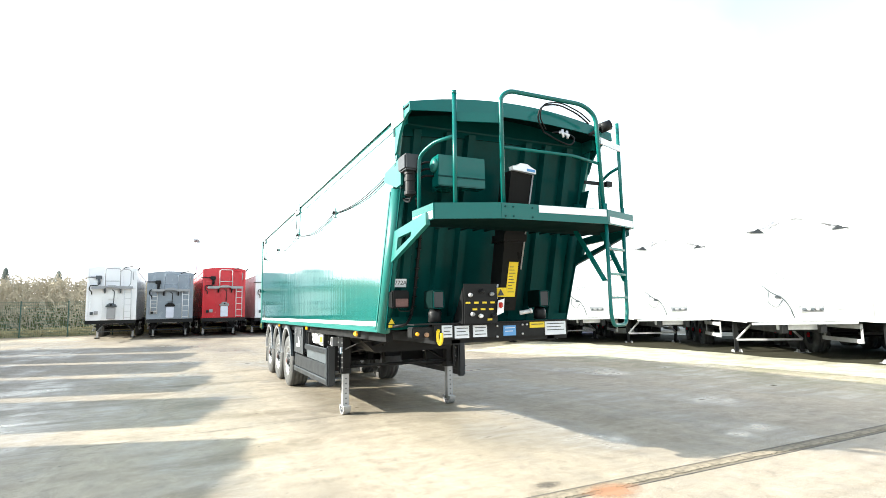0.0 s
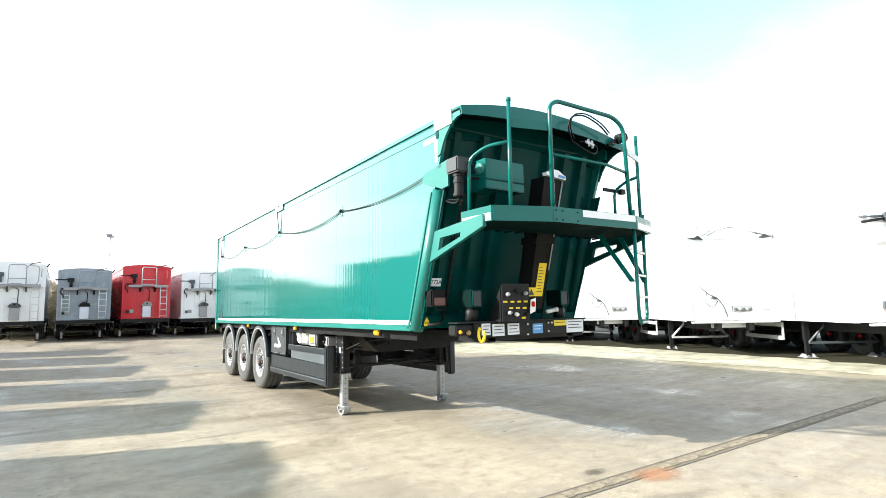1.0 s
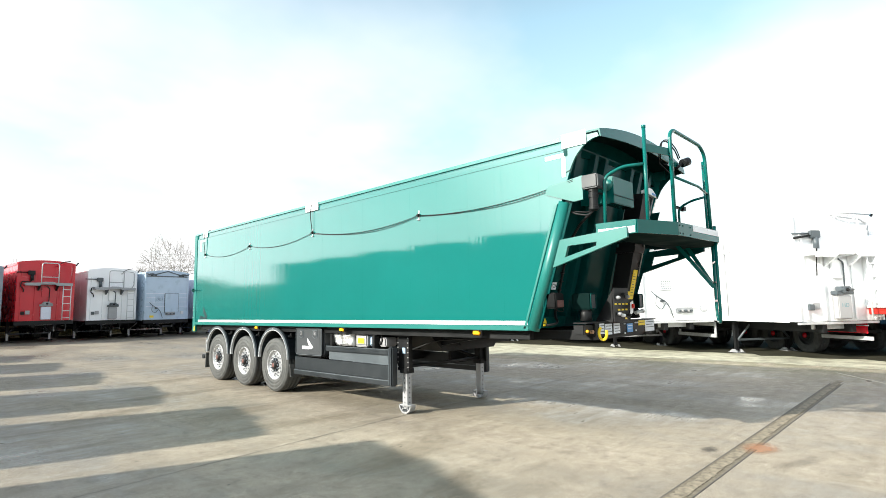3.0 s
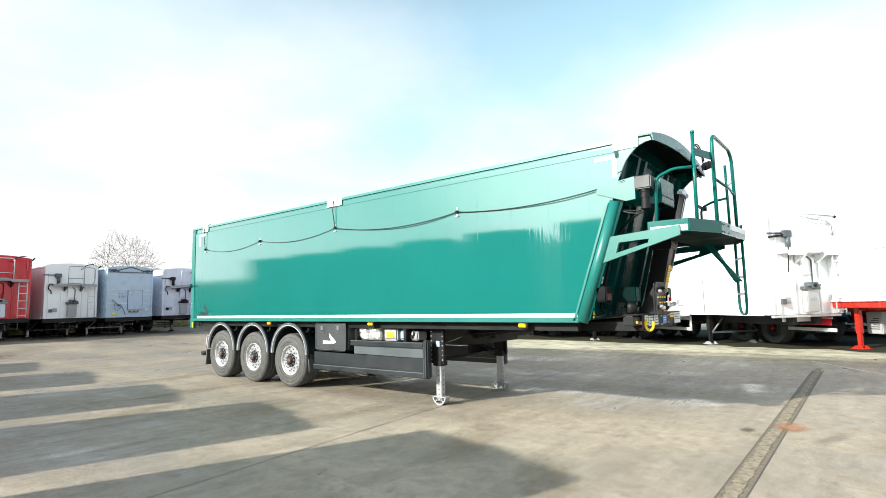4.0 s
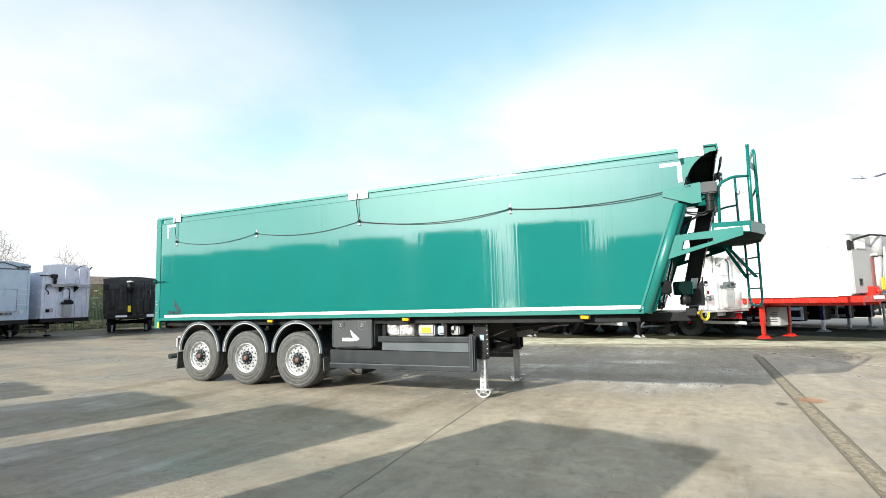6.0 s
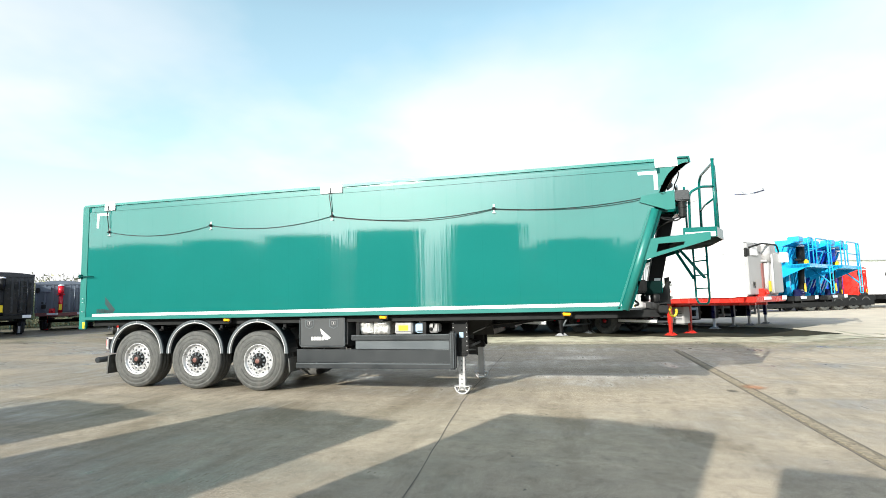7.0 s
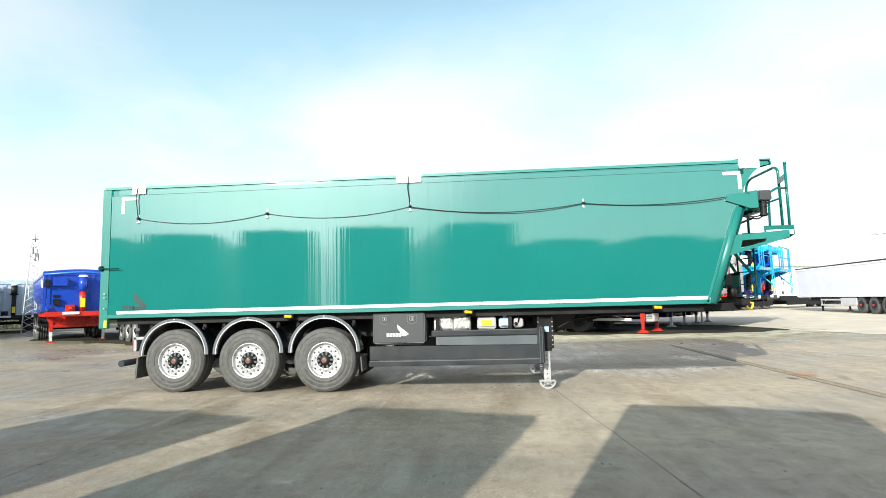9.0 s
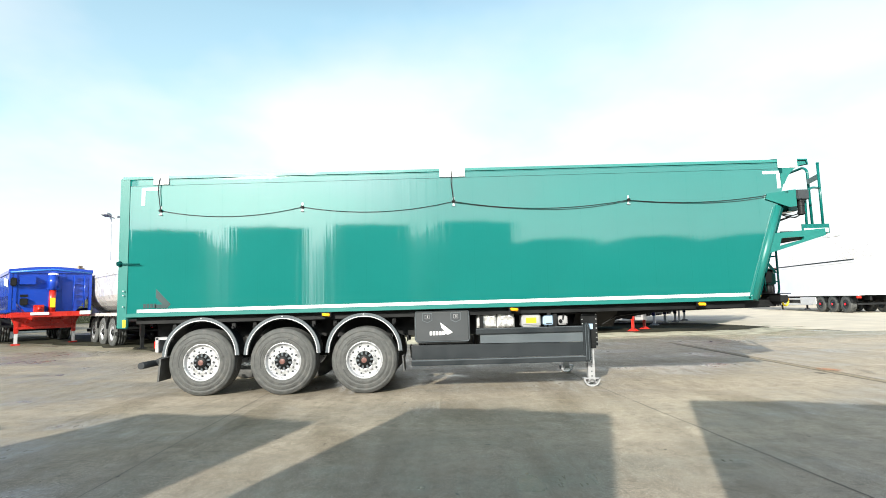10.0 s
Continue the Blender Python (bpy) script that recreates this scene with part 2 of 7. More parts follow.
def ground_mat():
    m = bpy.data.materials.new("yard_concrete")
    m.use_nodes = True
    n, l = m.node_tree.nodes, m.node_tree.links
    b = n["Principled BSDF"]
    b.inputs["Specular IOR Level"].default_value = 0.3
    tc = n.new("ShaderNodeTexCoord")

    def nz(scale, detail, rough=0.6, stretch=None):
        t = n.new("ShaderNodeTexNoise")
        t.inputs["Scale"].default_value, t.inputs["Detail"].default_value, t.inputs["Roughness"].default_value = scale, detail, rough
        if stretch:
            mp = n.new("ShaderNodeMapping")
            mp.inputs["Scale"].default_value = stretch
            l.new(tc.outputs["Object"], mp.inputs["Vector"])
            l.new(mp.outputs[0], t.inputs["Vector"])
        else:
            l.new(tc.outputs["Object"], t.inputs["Vector"])
        return t.outputs["Fac"]

    def rng(v, a, b_, c=0.0, d=1.0):
        r = n.new("ShaderNodeMapRange")
        for k, x in zip(("From Min", "From Max", "To Min", "To Max"), (a, b_, c, d)):
            r.inputs[k].default_value = x
        l.new(v, r.inputs["Value"])
        return r.outputs[0]

    def mixc(f, a, b_):
        x = n.new("ShaderNodeMix")
        x.data_type = "RGBA"
        l.new(f, x.inputs[0])
        for i, c in ((6, a), (7, b_)):
            if isinstance(c, tuple):
                x.inputs[i].default_value = (*c, 1)
            else:
                l.new(c, x.inputs[i])
        return x.outputs[2]

    grain, coarse, mid, large = nz(120, 2, 0.6), nz(24, 5, 0.7), nz(2.2, 6), nz(0.22, 5)
    # streaks of tone, partly in place of sunlight thrown back by the green side
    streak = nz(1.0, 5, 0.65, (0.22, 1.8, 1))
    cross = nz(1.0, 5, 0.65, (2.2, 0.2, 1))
    c = mixc(rng(grain, 0.4, 0.6), (0.196, 0.162, 0.125), (0.639, 0.530, 0.413))
    c = mixc(rng(coarse, 0.45, 0.62, 0, 0.5), c, (0.245, 0.200, 0.149))
    c = mixc(rng(mid, 0.44, 0.66, 0, 0.55), c, (0.272, 0.220, 0.159))
    c = mixc(rng(large, 0.42, 0.62, 0, 0.4), c, (0.525, 0.436, 0.338))
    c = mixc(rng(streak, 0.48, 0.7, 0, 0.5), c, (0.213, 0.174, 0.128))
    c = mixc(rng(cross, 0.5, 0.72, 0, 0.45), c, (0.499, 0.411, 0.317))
    # worn patches the size of a hand, some bleached and some grimy
    worn = nz(5.5, 7, 0.75)
    c = mixc(rng(worn, 0.53, 0.66, 0, 0.4), c, (0.6, 0.52, 0.42))
    c = mixc(rng(worn, 0.47, 0.36, 0, 0.45), c, (0.15, 0.13, 0.1))
    # dried salt rings and pale scuffs
    c = mixc(rng(nz(3.4, 6, 0.72), 0.64, 0.76, 0, 0.16), c, (0.616, 0.528, 0.429))
    c = mixc(rng(nz(6.0, 3), 0.68, 0.74, 0, 0.35), c, (0.145, 0.123, 0.103))
    # damp film in long patches, slicker and darker
    damp = rng(nz(0.45, 6, 0.62, (1.2, 0.55, 1)), 0.42, 0.6)
    c = mixc(rng(damp, 0, 1, 0, 0.48), c, (0.136, 0.117, 0.096))
    crumbs = n.new("ShaderNodeTexVoronoi")
    crumbs.inputs["Scale"].default_value = 55
    l.new(tc.outputs["Object"], crumbs.inputs["Vector"])
    c = mixc(rng(crumbs.outputs["Distance"], 0.05, 0.34, 0.75, 0), c, (0.117, 0.103, 0.089))
    c = mixc(rng(nz(70, 2, 0.5), 0.62, 0.7, 0, 0.6), c, (0.671, 0.598, 0.523))
    c = mixc(rng(nz(9, 2, 0.5), 0.745, 0.76, 0, 0.8), c, (0.045, 0.041, 0.037))
    # tone drops in two steps towards the far yard, edges shifted by noise
    xyz = n.new("ShaderNodeSeparateXYZ")
    l.new(tc.outputs["Object"], xyz.inputs[0])
    wander = n.new("ShaderNodeMath")
    wander.operation = "MULTIPLY_ADD"
    wander.inputs[1].default_value = 6.0
    l.new(large, wander.inputs[0])
    l.new(xyz.outputs["Y"], wander.inputs[2])
    # moss and grit gather on the verge where the trailers stand
    verge = n.new("ShaderNodeMath")
    verge.operation = "MULTIPLY_ADD"
    verge.inputs[1].default_value = 2.5
    l.new(mid, verge.inputs[0])
    l.new(xyz.outputs["X"], verge.inputs[2])
    mossy = n.new("ShaderNodeMath")
    mossy.operation = "MULTIPLY"
    l.new(rng(verge.outputs[0], 10.4, 12.6), mossy.inputs[0])
    l.new(rng(nz(1.7, 7, 0.72), 0.42, 0.58, 0.1, 0.75), mossy.inputs[1])
    c = mixc(mossy.outputs[0], c, (0.19, 0.18, 0.112))
    tone = n.new("ShaderNodeMath")
    tone.operation = "MULTIPLY"
    l.new(rng(wander.outputs[0], 10.0, 16.0, 1.07, 0.85), tone.inputs[0])
    l.new(rng(wander.outputs[0], 19.0, 26.0, 1.0, 0.88), tone.inputs[1])
    dim = n.new("ShaderNodeVectorMath")
    dim.operation = "SCALE"
    l.new(c, dim.inputs[0])
    l.new(tone.outputs[0], dim.inputs["Scale"])
    olive = n.new("ShaderNodeVectorMath")
    olive.operation = "MULTIPLY"
    olive.inputs[1].default_value = (0.96, 1.005, 0.99)
    l.new(dim.outputs[0], olive.inputs[0])
    l.new(olive.outputs[0], b.inputs["Base Color"])
    slick = n.new("ShaderNodeMath")
    slick.operation = "MULTIPLY"
    l.new(damp, slick.inputs[0])
    l.new(rng(nz(1.0, 6, 0.7, (0.5, 2.6, 1)), 0.36, 0.62, 0.35, 1.0), slick.inputs[1])
    l.new(rng(slick.outputs[0], 0, 1, 0.8, 0.2), b.inputs["Roughness"])
    relief = n.new("ShaderNodeMath")
    relief.operation = "ADD"
    l.new(grain, relief.inputs[0])
    l.new(coarse, relief.inputs[1])
    bp = n.new("ShaderNodeBump")
    bp.inputs["Distance"].default_value = 0.008
    l.new(rng(slick.outputs[0], 0, 1, 0.55, 0.14), bp.inputs["Strength"])
    l.new(relief.outputs[0], bp.inputs["Height"])
    l.new(bp.outputs[0], b.inputs["Normal"])
    return m


CONCRETE = ground_mat()
GRAVEL = mat("sandy_gravel", (0.34, 0.33, 0.245), 0.9, vary=0.6, scale=2.2, fine=22, bump=0.9)
PALECON = mat("pale_concrete", (0.5, 0.455, 0.365), 0.85, vary=0.22, scale=0.8, fine=30, bump=0.3)
SOILSHADE = mat("dirt_and_shade", (0.04, 0.039, 0.027), 0.95, vary=0.4, scale=2, fine=30, bump=0.5, spec=0.08)
JOINT = mat("joint_filler", (0.115, 0.105, 0.09), 0.8, vary=0.3, scale=4, bump=0.4)
DRAIN = mat("worn_drain_cover", (0.275, 0.24, 0.178), 0.85, vary=0.45, scale=14, fine=70, bump=0.5, spec=0.15)
DRAINE = mat("drain_edge_concrete", (0.2, 0.175, 0.13), 0.85, vary=0.4, scale=12, bump=0.5, spec=0.15)
PALELINE = mat("pale_joint_seal", (0.62, 0.57, 0.46), 0.8, vary=0.25, scale=6)
TIPGREY = mat("slate_grey_paint", (0.12, 0.145, 0.185), 0.35, vary=0.12)
RUSTY = mat("rust_stained_concrete", (0.4, 0.235, 0.14), 0.8, vary=0.3, scale=12, bump=0.3)
GRASS = mat("rough_grass", (0.1, 0.11, 0.045), 0.95, vary=0.4, scale=2, bump=0.5)


# ---------------------------------------------------------------- mesh helpers
def box(bm, x0, x1, y0, y1, z0, z1, r=0.0):
    t = bmesh.new()
    bmesh.ops.create_cube(t, size=1)
    for v in t.verts:
        v.co = ((x0 + x1) / 2 + v.co.x * (x1 - x0), (y0 + y1) / 2 + v.co.y * (y1 - y0), (z0 + z1) / 2 + v.co.z * (z1 - z0))
    if r:
        bmesh.ops.bevel(t, geom=t.edges[:], offset=r, segments=2, affect="EDGES", clamp_overlap=True)
    merge(bm, t)


def merge(bm, t):
    me = bpy.data.meshes.new("tmp")
    t.to_mesh(me)
    t.free()
    bm.from_mesh(me)
    bpy.data.meshes.remove(me)


def prism(bm, pts, axis, a, b):
    """Closed outline pts (in the two other axes, in order) pulled from a to b along axis."""
    def put(p, k):
        return {"x": (k, p[0], p[1]), "y": (p[0], k, p[1]), "z": (p[0], p[1], k)}[axis]
    va = [bm.verts.new(put(p, a)) for p in pts]
    vb = [bm.verts.new(put(p, b)) for p in pts]
    fs = [bm.faces.new(va), bm.faces.new(vb[::-1])]
    for i in range(len(pts)):
        j = (i + 1) % len(pts)
        fs.append(bm.faces.new((va[i], vb[i], vb[j], va[j])))
    bmesh.ops.recalc_face_normals(bm, faces=fs)


def tube(bm, pts, r, seg=10, round_by=0.0, closed=False):
    """A round bar along pts; corners are rounded off by round_by."""
    pts = [Vector(p) for p in pts]
    if round_by:
        out = [pts[0]]
        for a, p, c in zip(pts, pts[1:], pts[2:]):
            d0, d1 = (a - p), (c - p)
            k = min(round_by, d0.length * 0.49, d1.length * 0.49)
            s, e = p + d0.normalized() * k, p + d1.normalized() * k
            for i in range(6):
                u = i / 5
                out.append(s * (1 - u) ** 2 + p * 2 * u * (1 - u) + e * u * u)
        pts = out + [pts[-1]]
    rings, side = [], None
    for i, p in enumerate(pts):
        d = (pts[min(i + 1, len(pts) - 1)] - pts[max(i - 1, 0)]).normalized()
        if side is None:
            side = d.orthogonal().normalized()
        side = (side - d * side.dot(d)).normalized()
        up = d.cross(side)
        rings.append([bm.verts.new(p + (side * math.cos(t) + up * math.sin(t)) * r) for t in (2 * math.pi * k / seg for k in range(seg))])
    for a, b in zip(rings, rings[1:]):
        for k in range(seg):
            f = bm.faces.new((a[k], a[(k + 1) % seg], b[(k + 1) % seg], b[k]))
            f.smooth = True
    bm.faces.new(rings[0][::-1])
    bm.faces.new(rings[-1])


def lathe(bm, prof, c, axis, seg=40, caps=True):
    """Turn the profile (radius, place along the axis) round the axis through c."""
    rings = []
    for r, h in prof:
        ring = []
        for k in range(seg):
            t = 2 * math.pi * k / seg
            a, b_ = r * math.cos(t), r * math.sin(t)
            ring.append(bm.verts.new({"x": (c[0] + h, c[1] + a, c[2] + b_), "y": (c[0] + a, c[1] + h, c[2] + b_), "z": (c[0] + a, c[1] + b_, c[2] + h)}[axis]))
        rings.append(ring)
    fs = []
    for a, b_ in zip(rings, rings[1:]):
        for k in range(seg):
            f = bm.faces.new((a[k], a[(k + 1) % seg], b_[(k + 1) % seg], b_[k]))
            f.smooth = True
            fs.append(f)
    if caps:
        fs += [bm.faces.new(rings[0]), bm.faces.new(rings[-1])]
    bmesh.ops.recalc_face_normals(bm, faces=fs)


def part(name, bm, material, parent=None, label=""):
    me = bpy.data.meshes.new(name)
    bm.to_mesh(me)
    bm.free()
    me.materials.append(material)
    ob = new(name, me)
    if parent:
        ob.parent = parent
    if label:
        tagged(ob, label)
    return ob


def made(name, material, parent, *calls, label=""):
    """One part out of several calls (function, arguments...)."""
    bm = bmesh.new()
    for f, *a in calls:
        f(bm, *a)
    return part(name, bm, material, parent, label)


def shared(name, me, parent, at, rz=0.0, label=""):
    ob = new(name, me)
    ob.parent = parent
    ob.location = at
    ob.rotation_euler = (0, 0, radians(rz))
    if label:
        tagged(ob, label)
    return ob


def thing(name, at, rz, label, category, group=""):
    ob = new(name)
    ob.empty_display_size = 0.3
    ob.matrix_basis = pose(*at, 0, 0, rz)
    return tagged(ob, label, category, group)


def mesh_of(material, *calls):
    bm = bmesh.new()
    for f, *a in calls:
        f(bm, *a)
    me = bpy.data.meshes.new("piece")
    bm.to_mesh(me)
    bm.free()
    me.materials.append(material)
    return me


# ---------------------------------------------------------------- ground
def rise(x, y):
    """The yard climbs very slightly away from the middle."""
    def s(a, b, v):
        u = min(max((v - a) / (b - a), 0), 1)
        return u * u * (3 - 2 * u)
    return 0.3 * s(8, 34, y) + 0.05 * s(9, 15, x) * (1 - s(8, 34, y))


def ground_sheet():
    xs = [-900, -300, -120, -60, -40, *range(-30, 61, 3), 75, 100, 160, 320, 900]
    ys = [-900, -300, -120, -60, -40, *range(-30, 61, 3), 75, 100, 160, 320, 900]
    vs = [(x, y, rise(x, y)) for y in ys for x in xs]
    n = len(xs)
    fs = [(j * n + i, j * n + i + 1, (j + 1) * n + i + 1, (j + 1) * n + i) for j in range(len(ys) - 1) for i in range(n - 1)]
    me = bpy.data.meshes.new("ground")
    me.from_pydata(vs, [], fs)
    for p in me.polygons:
        p.use_smooth = True
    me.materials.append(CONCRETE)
    return tagged(new("ground", me), "worn pale concrete yard with damp stains", "ground", kind="structure")


ground_sheet()


def strip(name, pts, width, material, label, lift=0.004, wobble=0.0):
    """A thin band that lies on the yard along pts."""
    bm = bmesh.new()
    rng_ = random.Random(len(pts) * 7 + int(width * 1000))
    line = []
    for a, b in zip(pts, pts[1:]):
        a, b = Vector(a), Vector(b)
        k = max(2, int((b - a).length / 0.4))
        line += [a.lerp(b, i / k) for i in range(k)]
    line.append(Vector(pts[-1]))
    side = (Vector(pts[-1]) - Vector(pts[0])).normalized().orthogonal()
    prev = None
    for p in line:
        o = rng_.uniform(-wobble, wobble)
        w = width / 2 * (1 + rng_.uniform(-0.3, 0.3) * (wobble > 0))
        row = [bm.verts.new((*(p + side * (o + s * w)), rise(p.x, p.y) + lift)) for s in (-1, 1)]
        if prev:
            bm.faces.new((prev[0], prev[1], row[1], row[0]))
        prev = row
    bmesh.ops.recalc_face_normals(bm, faces=bm.faces[:])
    for f in bm.faces:
        if f.normal.z < 0:
            f.normal_flip()
    return tagged(part(name, bm, material), label, "pavement", kind="structure")


strip("joint_1", [(-9.5, 8.0), (-2.9, 8.15), (1.8, 8.6), (9.0, 8.9)], 0.011, JOINT, "dark filled joint between concrete slabs", wobble=0.008)
strip("joint_2", [(-6.0, 13.9), (11, 14.1)], 0.008, JOINT, "dark filled joint between concrete slabs", wobble=0.008)
strip("joint_3", [(-1.2, -6), (-0.9, 4.1)], 0.02, JOINT, "dark filled joint between concrete slabs", wobble=0.015)
strip("joint_4", [(4.6, 8.8), (4.8, 24)], 0.008, JOINT, "dark filled joint between concrete slabs", wobble=0.008)


# drain: two slot edges with a row of cast gratings between
def drain():
    top = thing("drain", (5.0, 4.17, 0), 0, "long drain channel with pale gratings set in concrete", "drain")
    top["kind"] = "structure"
    rag = random.Random(11)
    made("channel", DRAINE, top, (box, -17, 5.2, -0.1, 0.1, -0.02, 0.003))
    for sd in (-1, 1):
        made("slot_edge", JOINT, top, (box, -17, 5.2, *sorted((sd * 0.094, sd * 0.106)), -0.02, 0.0045))
    cuts = []
    for v in range(3):
        low = [(-0.245 + 0.035 * i, -0.052 + rag.uniform(-0.016, 0.012)) for i in range(15)]
        high = [(0.245 - 0.035 * i, 0.052 + rag.uniform(-0.016, 0.02)) for i in range(15)]
        cuts.append(mesh_of(DRAIN, (prism, low + high, "z", 0.003, 0.009)))
    tick = mesh_of(DRAINE, *[(box, x_, x_ + rag.uniform(0.004, 0.02), y_, y_ + rag.uniform(0.01, 0.03), 0.009, 0.0102) for x_, y_ in ((rag.uniform(-0.22, 0.2), rag.uniform(-0.045, 0.02)) for _ in range(8))])
    for i in range(44):
        g = shared("grating", cuts[i % 3], top, (-16.6 + 0.495 * i, rag.uniform(-0.006, 0.006), 0), rag.uniform(-0.8, 0.8))
        shared("slot", tick, g, (0, 0, 0))
    return top


drain()
SALT_RINGS = ((0.74, 12.04), (0.93, 13.4))


def stain_mat(name, color, strength, ring=0.0, rough=0.8):
    """A stain that fades out unevenly towards its rim; with ring it is a band round an empty middle."""
    m = bpy.data.materials.new(name)
    m.use_nodes = True
    n, l = m.node_tree.nodes, m.node_tree.links
    b = n["Principled BSDF"]
    tc = n.new("ShaderNodeTexCoord")
    ln = n.new("ShaderNodeVectorMath")
    ln.operation = "LENGTH"
    l.new(tc.outputs["Object"], ln.inputs[0])
    nz = n.new("ShaderNodeTexNoise")
    nz.inputs["Scale"].default_value, nz.inputs["Detail"].default_value, nz.inputs["Roughness"].default_value = 3.5, 6, 0.7
    l.new(tc.outputs["Object"], nz.inputs["Vector"])
    add = n.new("ShaderNodeMath")
    add.operation = "MULTIPLY_ADD"
    add.inputs[1].default_value = 1.1
    l.new(nz.outputs["Fac"], add.inputs[0])
    l.new(ln.outputs["Value"], add.inputs[2])
    fall = n.new("ShaderNodeMapRange")
    fall.interpolation_type = "SMOOTHSTEP"
    fall.inputs["From Min"].default_value, fall.inputs["From Max"].default_value = 0.75, 1.45
    fall.inputs["To Min"].default_value, fall.inputs["To Max"].default_value = strength, 0.0
    l.new(add.outputs[0], fall.inputs["Value"])
    out = fall.outputs[0]
    if ring:
        hole = n.new("ShaderNodeMapRange")
        hole.interpolation_type = "SMOOTHSTEP"
        hole.inputs["From Min"].default_value, hole.inputs["From Max"].default_value = ring - 0.2, ring + 0.1
        l.new(ln.outputs["Value"], hole.inputs["Value"])
        mu = n.new("ShaderNodeMath")
        mu.operation = "MULTIPLY"
        l.new(out, mu.inputs[0])
        l.new(hole.outputs[0], mu.inputs[1])
        out = mu.outputs[0]
    b.inputs["Base Color"].default_value = (*color, 1)
    b.inputs["Roughness"].default_value = rough
    l.new(out, b.inputs["Alpha"])
    return m


def stain(name, cx, cy, rx, ry, material, label, turn=0.0, lift=0.004):
    bm = bmesh.new()
    bm.faces.new([bm.verts.new((1.05 * math.cos(2 * math.pi * k / 28), 1.05 * math.sin(2 * math.pi * k / 28), 0)) for k in range(28)])
    ob = tagged(part(name, bm, material), label, "pavement", kind="structure")
    ob.matrix_basis = pose(cx, cy, rise(cx, cy) + lift, 0, 0, turn) @ Matrix.Diagonal((rx, ry, 1, 1))
    return ob


RUSTST = stain_mat("rust_stain", (0.5, 0.25, 0.13), 0.6)
TARST = stain_mat("tar_stain", (0.12, 0.108, 0.088), 0.6)
MUDST = stain_mat("brown_water_stain", (0.2, 0.155, 0.09), 0.2)
SALTST = stain_mat("salt_ring", (0.7, 0.68, 0.6), 0.34, 0.72)
OILST = stain_mat("dark_damp_stain", (0.1, 0.088, 0.068), 0.22, 0.0, 0.5)
stain("rust_patch", 3.22, 4.04, 0.4, 0.26, RUSTST, "orange rust stain on the concrete beside the drain", lift=0.0125)
stain("tar_patch", 2.84, 4.46, 0.2, 0.12, TARST, "small dark tar patch on the concrete")
stain("tar_patch", 2.9, 3.6, 0.7, 0.14, OILST, "dark damp streak on the concrete beside the drain", -20)
for cx, cy in SALT_RINGS:
    stain("salt_ring", cx, cy, 0.3, 0.22, SALTST, "pale dried salt ring on the concrete")
for cx, cy, rx, ry, tn in ((0.6, 7.0, 1.5, 0.5, 20), (0.9, 9.4, 1.3, 0.4, -10), (0.4, 10.9, 1.6, 0.5, 15), (0.3, 13.6, 1.7, 0.5, 5), (-0.2, 5.6, 1.2, 0.4, 30), (1.0, 15.8, 1.6, 0.5, 0), (-0.9, 12.4, 1.4, 0.35, 20)):
    stain("brown_stain", cx, cy, rx, ry, MUDST, "faint brown water stain on the concrete", tn)
strip("joint_5", [(11.2, 4.4), (9.35, 3.05), (8.0, 2.25), (5.6, 0.75), (1.0, -2.2)], 0.045, PALELINE, "pale sealed joint across the concrete", lift=0.009, wobble=0.006)
# loose sandy strip along the parked row
bm = bmesh.new()
near = [(8.6, 17.5), (10.6, 13.5), (12.2, 9.8), (12.6, 6.0), (12.2, 3.0), (11.8, 0.5), (13.5, -2.5)]
far_ = [(17, 21), (22, 16), (24, 12), (24, 7), (23, 3), (22, 0), (20, -3)]
prev = None
for (ax, ay), (bx, by) in zip(near, far_):
    row = []
    for i in range(9):
        u = i / 8
        x, y = ax + (bx - ax) * u, ay + (by - ay) * u
        if i == 0:
            x += random.uniform(-0.3, 0.3)
        row.append(bm.verts.new((x, y, rise(x, y) + 0.006)))
    if prev:
        for i in range(8):
            bm.faces.new((prev[i], row[i], row[i + 1], prev[i + 1]))
    prev = row
bmesh.ops.recalc_face_normals(bm, faces=bm.faces[:])
for f in bm.faces:
    if f.normal.z < 0:
        f.normal_flip()
tagged(part("ground_gravel", bm, GRAVEL), "strip of pale sandy gravel under the parked trailers", "gravel", kind="structure")


def sheet(name, near_, far__, material, label, category, lift, wob, steps=8):
    """A thin sheet between two lines of points, with a ragged edge."""
    bm = bmesh.new()
    prev = None
    pts = []
    for (p0, q0), (p1, q1) in zip(zip(near_, far__), zip(near_[1:], far__[1:])):
        for i in range(6):
            u = i / 6
            pts.append((Vector(p0).lerp(Vector(p1), u), Vector(q0).lerp(Vector(q1), u)))
    pts.append((Vector(near_[-1]), Vector(far__[-1])))
    for a, b in pts:
        row = []
        for i in range(steps + 1):
            v = a.lerp(b, i / steps)
            if i == 0:
                v = v + Vector((random.uniform(-wob, wob), random.uniform(-wob, wob)))
            row.append(bm.verts.new((v.x, v.y, rise(v.x, v.y) + lift)))
        if prev:
            for i in range(steps):
                bm.faces.new((prev[i], row[i], row[i + 1], prev[i + 1]))
        prev = row
    bmesh.ops.recalc_face_normals(bm, faces=bm.faces[:])
    for f in bm.faces:
        if f.normal.z < 0:
            f.normal_flip()
    return tagged(part(name, bm, material), label, category, kind="structure")


